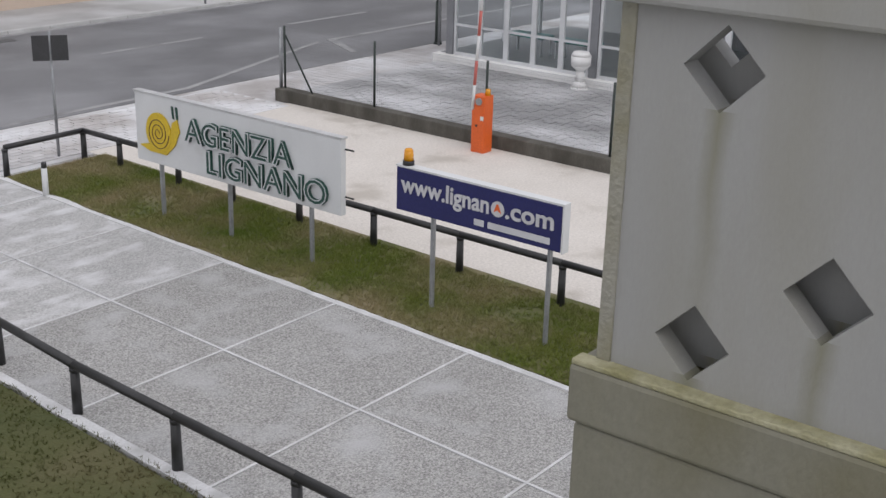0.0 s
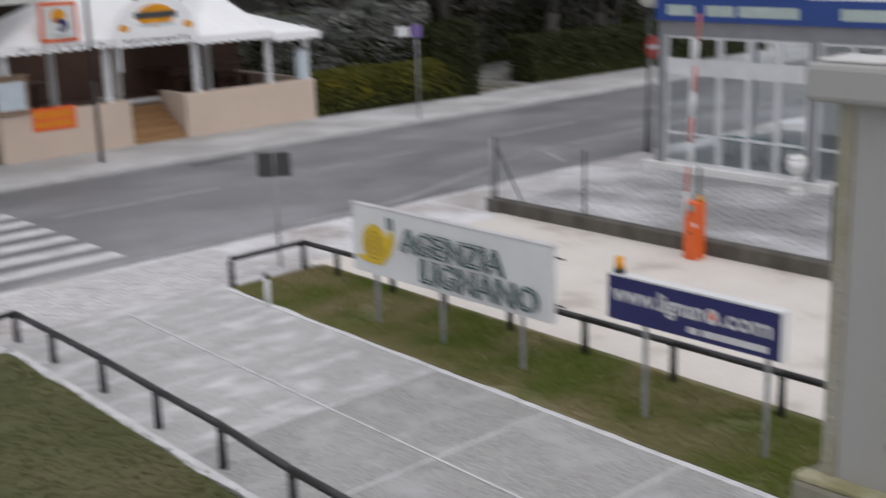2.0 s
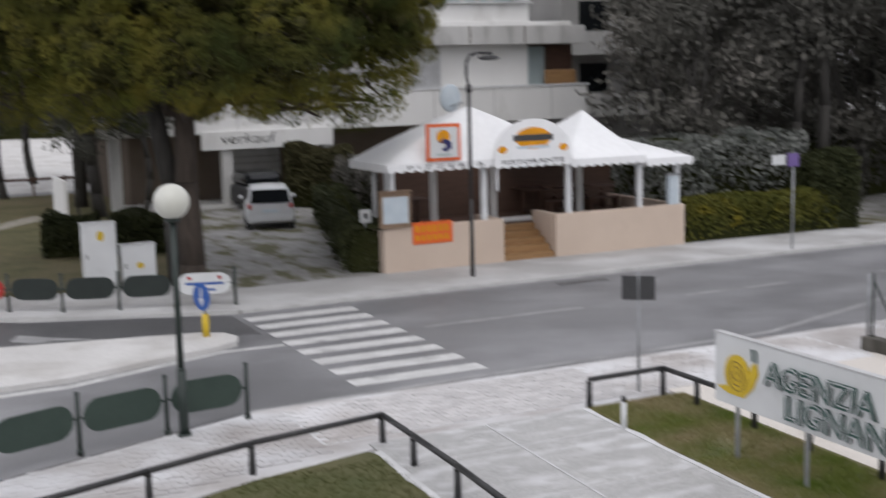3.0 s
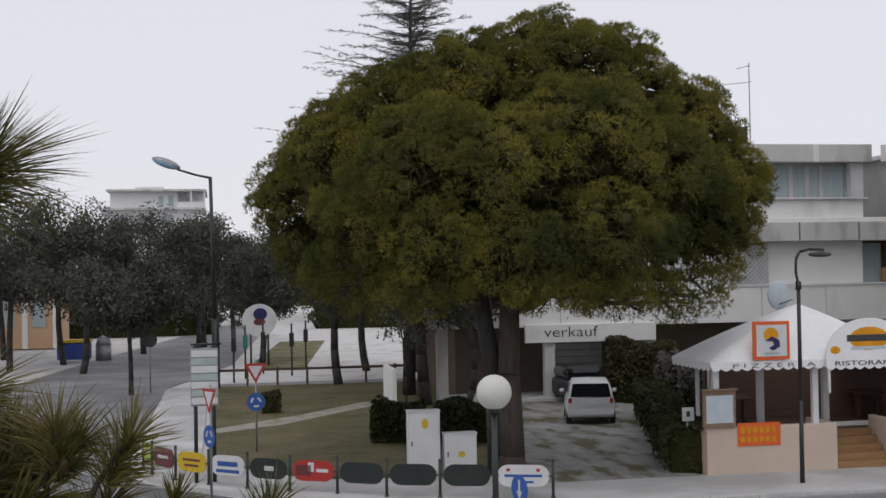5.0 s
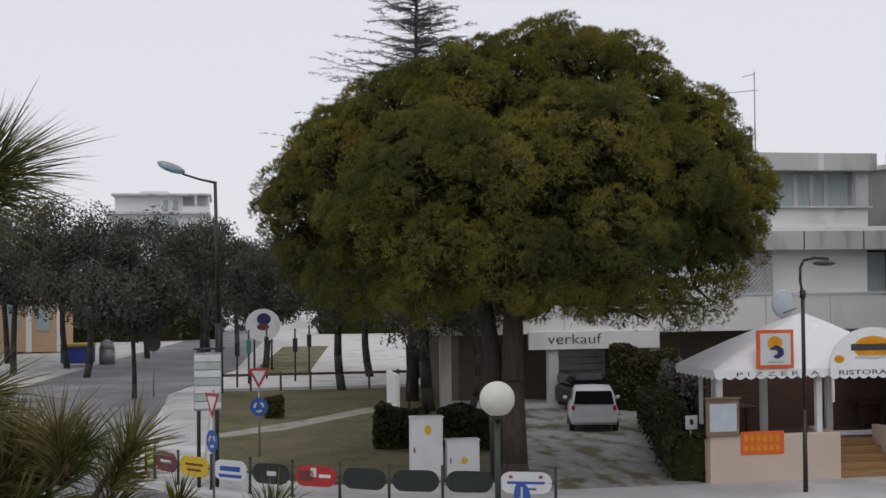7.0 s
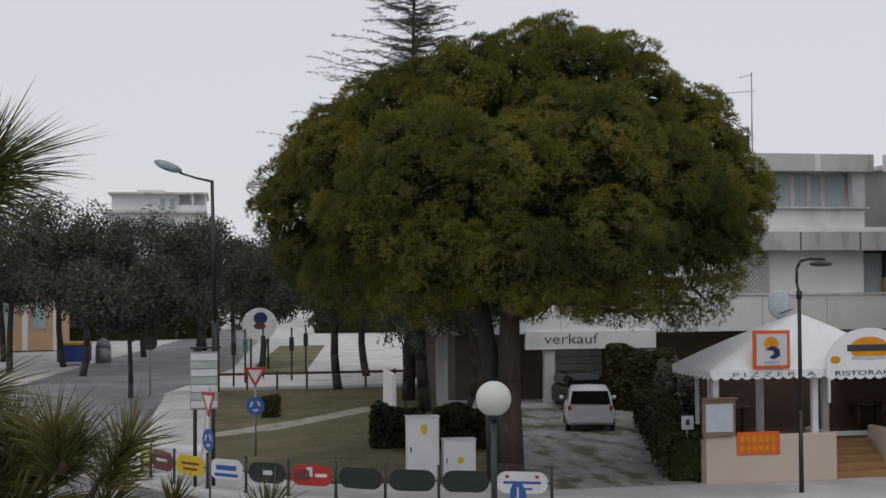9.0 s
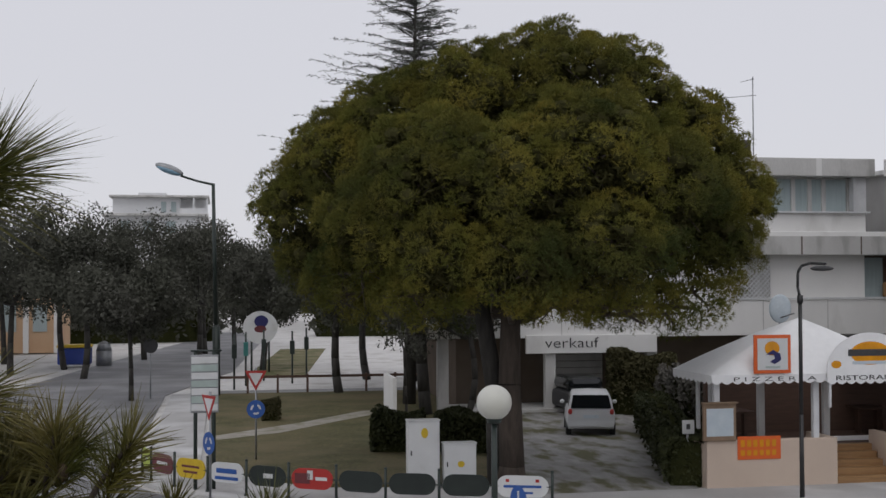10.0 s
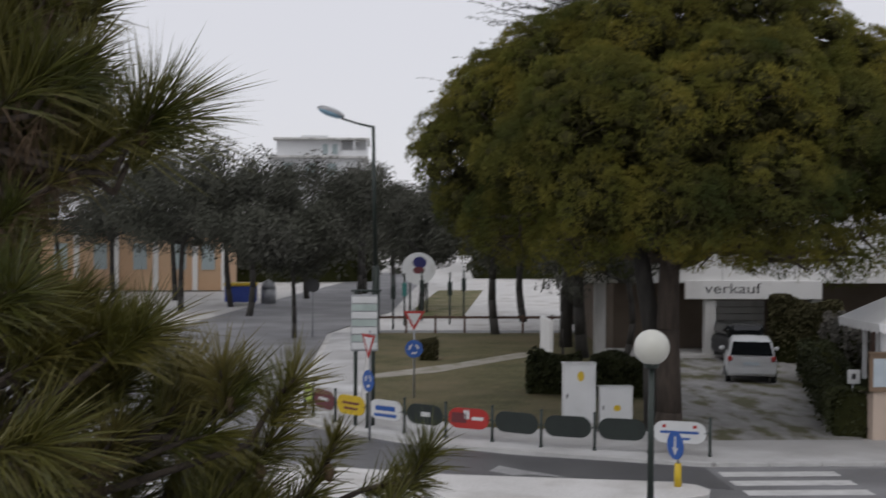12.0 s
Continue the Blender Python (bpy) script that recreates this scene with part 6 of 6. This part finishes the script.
for i, (x, y, r, zc, rz) in enumerate(((-9.5, 78, 4.2, 6.6, 3.2), (-14, 84, 4.5, 6.8, 3.4), (-5.2, 86, 4.4, 6.6, 3.0), (-1.5, 82, 3.6, 6.0, 2.8), (2.4, 74, 3.6, 5.4, 2.8), (-19, 88, 5, 6.8, 3.5), (-24, 92, 5, 7, 3.6), (1, 100, 5, 6.5, 3.4), (10.0, 64, 3.8, 5.8, 3.0), (-7.5, 70, 3.4, 5.6, 2.6), (-12, 74, 3.8, 6.2, 3.0), (-1.2, 92, 4, 6.5, 3))):
    broadleaf(x, y, zc, r, zc, rz, 18000, 0.1, m_oak, DK, 40 + i, 0.2)
broadleaf(7.95, 47.8, 8, 3.2, 6.4, 2.6, 12000, 0.09, m_oak, "dark evergreen tree behind the lawn", 60, 0.26)
broadleaf(9.3, 46.4, 6, 2.2, 4.2, 1.5, 12000, 0.08, m_oak, "dark low-branched evergreen before the shop", 63, 0.14)
broadleaf(6.9, 46.0, 5, 1.2, 3.6, 1.3, 1500, 0.07, m_oak, "thin young tree with sparse dark twigs", 64, 0.06)
broadleaf(5.45, 57.9, 7, 3.4, 5.6, 2.6, 13000, 0.09, m_oak, "dark evergreen tree at the lawn's edge", 61, 0.22)
broadleaf(7.7, 65.7, 7, 3.8, 5.6, 2.8, 13000, 0.1, m_oak, "dark evergreen tree beyond the lane", 62, 0.22)

# wood on the far side of the street, right of the building
rng = np.random.default_rng(70)
k = 0
for gx in range(9):
    for gy in range(5):
        x, y = 26.5 + gx * 4.0 + rng.uniform(-1, 1), 34.5 + gy * 4.2 + rng.uniform(-1.2, 1.2)
        if x < 0.62 * y + 3.4:
            continue
        zc = rng.uniform(8.5, 12.0) if k % 2 else rng.uniform(4.5, 7.0)
        broadleaf(x, y, 12, 3.3, zc, 3.4, 3700, 0.15, m_wood_dark, "tall dark pine of the roadside wood", 100 + k, 0.2, "roadside wood")
        k += 1
for i, (x, y) in enumerate(((33.6, 31.2), (30.4, 33.5), (38.5, 32.5), (43, 32.0))):
    broadleaf(x, y, 12, 3.2, 10.0, 3.0, 7000, 0.09, m_wood_dark, "tall bare-trunked pine beside the street", 140 + i, 0.24, "roadside wood")
for i in range(9):
    hedge("undergrowth", (25 + i * 5, 37 + (i % 2)), (30 + i * 5, 37.5 - (i % 2)), 2.2, rng.uniform(2.2, 3.4), 0.14, 3000, m_wood_dark, "dark undergrowth between the trunks", 160 + i, 0.5)
for i in range(11):
    broadleaf(41.5 + i * 3.8, 62 + (i % 3) * 3, 14, 4.0, (9.2 if i < 2 else 12.0) + (i % 2) * 1.5, 3.6, 7000, 0.15, m_wood_dark, "tall dark pine behind the grey house", 220 + i, 0.22, "roadside wood")
for i, (x, y) in enumerate(((29.2, 41.5), (31.8, 45.5), (33.5, 42), (36, 39), (38.5, 44))):
    broadleaf(x, y, 12, 2.4, 9.5, 3.4, 2600, 0.1, m_wood_dark, "thin leaning pine before the grey house", 240 + i, 0.16, "roadside wood")
fb = thing("wood_house", (38, 54, 0), "grey house half hidden behind the wood", "building")
# the wood's shade on this wall is put into its grey
part("wall", bx(bmesh.new(), 31, 52, 0, 48, 60, 10.2), m_woodhouse, fb)
for z in (2.8, 5.8):
    part("balcony", bx(bmesh.new(), 31, 51, z, 44, 52, z + 1.1, 0.02), m_bconc, fb)
    for x in (32, 35, 38, 41):
        part("window", bx(bmesh.new(), x, 51.95, z + 1.2, x + 1.6, 52.05, z + 2.6), m_carglass, fb)
part("roof", bx(bmesh.new(), 30.6, 51.5, 10.2, 48.4, 60.4, 10.4), m_bconc, fb)

# cedar behind the pine: a straight trunk with thin drooping boughs
cd = thing("cedar_tree", (7.9, 52, 0), "sparse grey-green cedar rising behind the pine", "tree")
rng = np.random.default_rng(80)
part("trunk", tube(bmesh.new(), [(7.9, 52, -0.1), (8.08, 52, 9), (8.3, 52, 20.6)], [0.3, 0.16, 0.02], 10), m_barkgrey, cd)
bm, at, ways = bmesh.new(), [], []
for i in range(240):
    z = 7.0 + 13.2 * (i / 240)
    a = rng.uniform(0, 2 * math.pi)
    L = min((19.6 - z) * 0.78 + 0.3, 3.6 + (15 - z) * 0.55 if z < 15 else 9) * rng.uniform(0.55, 1.05) if z < 18.8 else 0.5
    L *= 1 - 0.22 * max(0, math.cos(a))
    p0 = np.array((8.0 + (z - 5) * 0.02, 52, z))
    prev = Vector(p0)
    lift = rng.uniform(0.2, 0.42)
    for k in range(1, 8):
        f = k / 7
        nx = Vector((p0[0] + math.cos(a) * L * f, p0[1] + math.sin(a) * L * f, z + lift * L * f - 0.12 * L * f * f + 0.04 * rng.normal()))
        cyl(bm, prev, nx, 0.028 * (1.2 - f), 0.028 * (1.06 - f), 4, False)
        for side in (-1, 1, -1, 1, -1, 1):
            w = (0.25 + 0.5 * (1 - f)) * min(1, L / 3) * rng.uniform(0.5, 1.2)
            o = prev.lerp(nx, rng.random())
            e = o + Vector((math.cos(a) * 0.6 - side * math.sin(a), math.sin(a) * 0.6 + side * math.cos(a), rng.uniform(-0.25, 0.25))) * w
            cyl(bm, o, e, 0.008, 0.005, 3, False)
            for r in range(5):
                at.append(o.lerp(e, (r + rng.random()) / 5)[:])
                ways.append((math.cos(a) * 0.5 - side * math.sin(a) * 0.5, math.sin(a) * 0.5 + side * math.cos(a) * 0.5, 0.35))
        prev = nx
part("branchwork", bm, m_barkgrey, cd)
mesh_part("needles", needle_mesh("needles", np.array(at), np.array(ways), 3, 0.08, 0.014, 0.7, m_cedar, rng), cd)

hedge("hedge", (-40, 106), (-1, 112), 3, 3.2, 0.3, 5000, m_oak, "dark shrub belt far along the street", 190, 0.6)
hedge("hedge", (9, 118), (60, 112), 3, 3.4, 0.3, 5000, m_oak, "dark shrub belt beyond the snowy square", 191, 0.6)

# distance: closing belts of trees and far buildings
rng = np.random.default_rng(90)
at = []
for i in range(520):
    a = radians(rng.uniform(-75, 75))
    d = rng.uniform(125, 165)
    c = np.array((math.sin(a) * d, math.cos(a) * d, rng.uniform(1.5, 5.5)))
    at.append(c + in_ball(rng, 60, 0.1) * np.array((3.4, 3.4, 2.6)))
tagged(new("far_wood", leaf_mesh("far_wood", np.concatenate(at), 0.55, m_oak, rng)), "distant belt of dark trees", "trees", "", "stuff")
fw = thing("far_hotel", (-7, 140, 0), "pale flat-roofed hotel far behind the trees", "building")
part("wall", bx(bmesh.new(), -12.7, 140, 0, -2.4, 152, 12.55), m_farwhite, fw)
part("ledge", bx(bmesh.new(), -13.1, 139.2, 12.55, -1.5, 152, 12.85, 0.05), m_bconc, fw)
part("upper_wall", bx(bmesh.new(), -11.95, 140.3, 12.85, -4.6, 152, 14.65), m_farwhite, fw)
part("roof", bx(bmesh.new(), -12.3, 139.4, 14.65, -1.4, 152, 14.9, 0.05), m_bconc, fw)
part("penthouse", bx(bmesh.new(), -9.3, 142, 14.9, -6.2, 150, 15.35, 0.1), m_farwhite, fw)
part("loggia_wall", bx(bmesh.new(), -4.6, 142.5, 12.85, -1.7, 152, 14.65), m_farwhite, fw)
part("loggia_rail", bx(bmesh.new(), -4.6, 139.4, 12.85, -1.6, 139.5, 13.45), m_farwhite, fw)
for x in (-3.2, -1.75):
    part("column", bx(bmesh.new(), x, 139.6, 12.85, x + 0.2, 139.8, 14.65), m_farwhite, fw)
for x in (-6.7, -5.6):
    part("window", bx(bmesh.new(), x, 140.2, 13.05, x + 0.55, 140.32, 14.2), m_curtain, fw)
for x in (-11.2, -8.6, -6.2):
    part("window", bx(bmesh.new(), x, 139.95, 10.6, x + 1.1, 140.05, 12.0), m_curtain, fw)
part("balcony", bx(bmesh.new(), -5.0, 138.8, 10.0, -2.2, 140, 10.95), m_farwhite, fw)
ob_ = thing("ochre_house", (-17, 95, 0), "ochre house with white frames behind the street trees", "building")
part("wall", bx(bmesh.new(), -26, 95, 0, -12.2, 104, 5.0), m_ochre, ob_)
part("roof", bx(bmesh.new(), -26.5, 94.4, 5.0, -11.8, 104, 5.4), m_shade, ob_)
for x in (-25, -22, -19, -16, -13.8):
    part("window", bx(bmesh.new(), x, 94.9, 1.6, x + 1.0, 95.05, 3.6), m_curtain, ob_)
    part("pilaster", bx(bmesh.new(), x + 1.5, 94.85, 0, x + 1.9, 95.0, 5.0), m_plaster, ob_)
cn = thing("recycling_container", (-9, 80, 0), "blue recycling container with a yellow lid", "container", "recycling containers")
part("body", bx(bmesh.new(), -10.1, 79.5, 0.1, -8.1, 80.7, 1.15, 0.08), m_bin, cn)
part("lid", bx(bmesh.new(), -10.15, 79.4, 1.15, -8.05, 80.8, 1.35, 0.08), m_yellow, cn)
for x in (-9.9, -8.4):
    part("foot", bx(bmesh.new(), x, 79.7, -0.06, x + 0.2, 80.4, 0.12), m_black, cn)
gc = thing("glass_container", (-7.4, 80.9, 0), "pale grey rounded container beside the blue one", "container")
part("body", tube(bmesh.new(), [(-7.4, 80.9, -0.05), (-7.4, 80.9, 0.9), (-7.4, 80.9, 1.35), (-7.4, 80.9, 1.5)], [0.5, 0.5, 0.38, 0.1], 14), m_galv, gc)
rf = thing("timber_rail", (4, 58.4, 0), "low brown timber rail along the lane", "fence")
for i in range(9):
    x = -0.2 + i * 1.4
    part("post", bx(bmesh.new(), x - 0.05, 58.35, -0.05, x + 0.05, 58.45, 0.9), m_brown, rf)
part("rail", bx(bmesh.new(), -0.3, 58.31, 0.72, 11.2, 58.35, 0.84), m_brown, rf)
rb = thing("round_billboard", (2.2, 72, 0), "round white billboard with a dark and orange print", "billboard")
w = facing_south(2.2, 71.9, 2.6)
part("disc", plate(bmesh.new(), ellipse(0, 0, 1.0, 0.95), w, 0.06), m_white, rb)
part("print", plate(bmesh.new(), ellipse(0.05, 0.35, 0.4, 0.35), w @ Matrix.Translation((0, 0, 0.06)), 0.01), m_navy, rb)
part("print", plate(bmesh.new(), ellipse(0.0, -0.1, 0.35, 0.2), w @ Matrix.Translation((0, 0, 0.06)), 0.012), m_brownred, rb)
for dx in (-0.5, 0.5):
    part("post", cyl(bmesh.new(), (2.2 + dx, 72, -0.1), (2.2 + dx, 72, 2.2), 0.06, n=8), m_dkgreen, rb)
sp2 = thing("speed_sign", (-3.2, 57.5, 0), "small round road sign seen from behind", "sign")
part("pole", cyl(bmesh.new(), (-3.2, 57.5, -0.1), (-3.2, 57.5, 2.6), 0.035, n=8), m_galv, sp2)
part("disc", plate(bmesh.new(), ellipse(0, 0, 0.33, 0.33), facing_south(-3.2, 57.45, 2.35), 0.02), m_dark, sp2)
for i, (x, y) in enumerate(((0.6, 61), (1.2, 63), (2.2, 66), (3.6, 64), (4.6, 68))):
    ps = thing("signal_post", (x, y, 0), "thin dark post beside the lane", "post", "thin posts by the lane")
    part("shaft", cyl(bmesh.new(), (x, y, -0.1), (x, y, 2.7), 0.05, n=8), m_dkgreen, ps)
    part("box", bx(bmesh.new(), x - 0.12, y - 0.12, 1.5, x + 0.12, y + 0.12, 2.2, 0.02), m_teal if i == 1 else m_dkgreen, ps)

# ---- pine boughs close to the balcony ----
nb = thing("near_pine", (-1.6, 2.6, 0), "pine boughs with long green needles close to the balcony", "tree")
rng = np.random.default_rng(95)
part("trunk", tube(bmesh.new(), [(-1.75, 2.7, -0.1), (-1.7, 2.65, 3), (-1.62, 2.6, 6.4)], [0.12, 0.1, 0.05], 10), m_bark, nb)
def long_needles(name, at, ways, length, width, material, rng):
    """Long slightly arched needles, each two blades end to end."""
    n = len(at)
    d = unit(ways)
    side = unit(np.cross(d, rng.normal(size=(n, 3)))) * (width / 2)
    ln = length[:, None] * rng.uniform(0.75, 1.1, (n, 1))
    sag = np.array((0, 0, 1.0)) * ln
    mid, tip = at + d * ln * 0.55 - sag * 0.015, at + d * ln - sag * 0.07
    v = np.empty((n * 5, 3))
    v[0::5], v[1::5], v[2::5], v[3::5], v[4::5] = at - side, at + side, mid + side, mid - side, tip
    k = np.arange(n)[:, None] * 5
    faces = [tuple(q) for q in k + np.array((0, 1, 2, 3))] + [tuple(q) for q in k + np.array((3, 2, 4))]
    return raw_mesh(name, v, faces, material)


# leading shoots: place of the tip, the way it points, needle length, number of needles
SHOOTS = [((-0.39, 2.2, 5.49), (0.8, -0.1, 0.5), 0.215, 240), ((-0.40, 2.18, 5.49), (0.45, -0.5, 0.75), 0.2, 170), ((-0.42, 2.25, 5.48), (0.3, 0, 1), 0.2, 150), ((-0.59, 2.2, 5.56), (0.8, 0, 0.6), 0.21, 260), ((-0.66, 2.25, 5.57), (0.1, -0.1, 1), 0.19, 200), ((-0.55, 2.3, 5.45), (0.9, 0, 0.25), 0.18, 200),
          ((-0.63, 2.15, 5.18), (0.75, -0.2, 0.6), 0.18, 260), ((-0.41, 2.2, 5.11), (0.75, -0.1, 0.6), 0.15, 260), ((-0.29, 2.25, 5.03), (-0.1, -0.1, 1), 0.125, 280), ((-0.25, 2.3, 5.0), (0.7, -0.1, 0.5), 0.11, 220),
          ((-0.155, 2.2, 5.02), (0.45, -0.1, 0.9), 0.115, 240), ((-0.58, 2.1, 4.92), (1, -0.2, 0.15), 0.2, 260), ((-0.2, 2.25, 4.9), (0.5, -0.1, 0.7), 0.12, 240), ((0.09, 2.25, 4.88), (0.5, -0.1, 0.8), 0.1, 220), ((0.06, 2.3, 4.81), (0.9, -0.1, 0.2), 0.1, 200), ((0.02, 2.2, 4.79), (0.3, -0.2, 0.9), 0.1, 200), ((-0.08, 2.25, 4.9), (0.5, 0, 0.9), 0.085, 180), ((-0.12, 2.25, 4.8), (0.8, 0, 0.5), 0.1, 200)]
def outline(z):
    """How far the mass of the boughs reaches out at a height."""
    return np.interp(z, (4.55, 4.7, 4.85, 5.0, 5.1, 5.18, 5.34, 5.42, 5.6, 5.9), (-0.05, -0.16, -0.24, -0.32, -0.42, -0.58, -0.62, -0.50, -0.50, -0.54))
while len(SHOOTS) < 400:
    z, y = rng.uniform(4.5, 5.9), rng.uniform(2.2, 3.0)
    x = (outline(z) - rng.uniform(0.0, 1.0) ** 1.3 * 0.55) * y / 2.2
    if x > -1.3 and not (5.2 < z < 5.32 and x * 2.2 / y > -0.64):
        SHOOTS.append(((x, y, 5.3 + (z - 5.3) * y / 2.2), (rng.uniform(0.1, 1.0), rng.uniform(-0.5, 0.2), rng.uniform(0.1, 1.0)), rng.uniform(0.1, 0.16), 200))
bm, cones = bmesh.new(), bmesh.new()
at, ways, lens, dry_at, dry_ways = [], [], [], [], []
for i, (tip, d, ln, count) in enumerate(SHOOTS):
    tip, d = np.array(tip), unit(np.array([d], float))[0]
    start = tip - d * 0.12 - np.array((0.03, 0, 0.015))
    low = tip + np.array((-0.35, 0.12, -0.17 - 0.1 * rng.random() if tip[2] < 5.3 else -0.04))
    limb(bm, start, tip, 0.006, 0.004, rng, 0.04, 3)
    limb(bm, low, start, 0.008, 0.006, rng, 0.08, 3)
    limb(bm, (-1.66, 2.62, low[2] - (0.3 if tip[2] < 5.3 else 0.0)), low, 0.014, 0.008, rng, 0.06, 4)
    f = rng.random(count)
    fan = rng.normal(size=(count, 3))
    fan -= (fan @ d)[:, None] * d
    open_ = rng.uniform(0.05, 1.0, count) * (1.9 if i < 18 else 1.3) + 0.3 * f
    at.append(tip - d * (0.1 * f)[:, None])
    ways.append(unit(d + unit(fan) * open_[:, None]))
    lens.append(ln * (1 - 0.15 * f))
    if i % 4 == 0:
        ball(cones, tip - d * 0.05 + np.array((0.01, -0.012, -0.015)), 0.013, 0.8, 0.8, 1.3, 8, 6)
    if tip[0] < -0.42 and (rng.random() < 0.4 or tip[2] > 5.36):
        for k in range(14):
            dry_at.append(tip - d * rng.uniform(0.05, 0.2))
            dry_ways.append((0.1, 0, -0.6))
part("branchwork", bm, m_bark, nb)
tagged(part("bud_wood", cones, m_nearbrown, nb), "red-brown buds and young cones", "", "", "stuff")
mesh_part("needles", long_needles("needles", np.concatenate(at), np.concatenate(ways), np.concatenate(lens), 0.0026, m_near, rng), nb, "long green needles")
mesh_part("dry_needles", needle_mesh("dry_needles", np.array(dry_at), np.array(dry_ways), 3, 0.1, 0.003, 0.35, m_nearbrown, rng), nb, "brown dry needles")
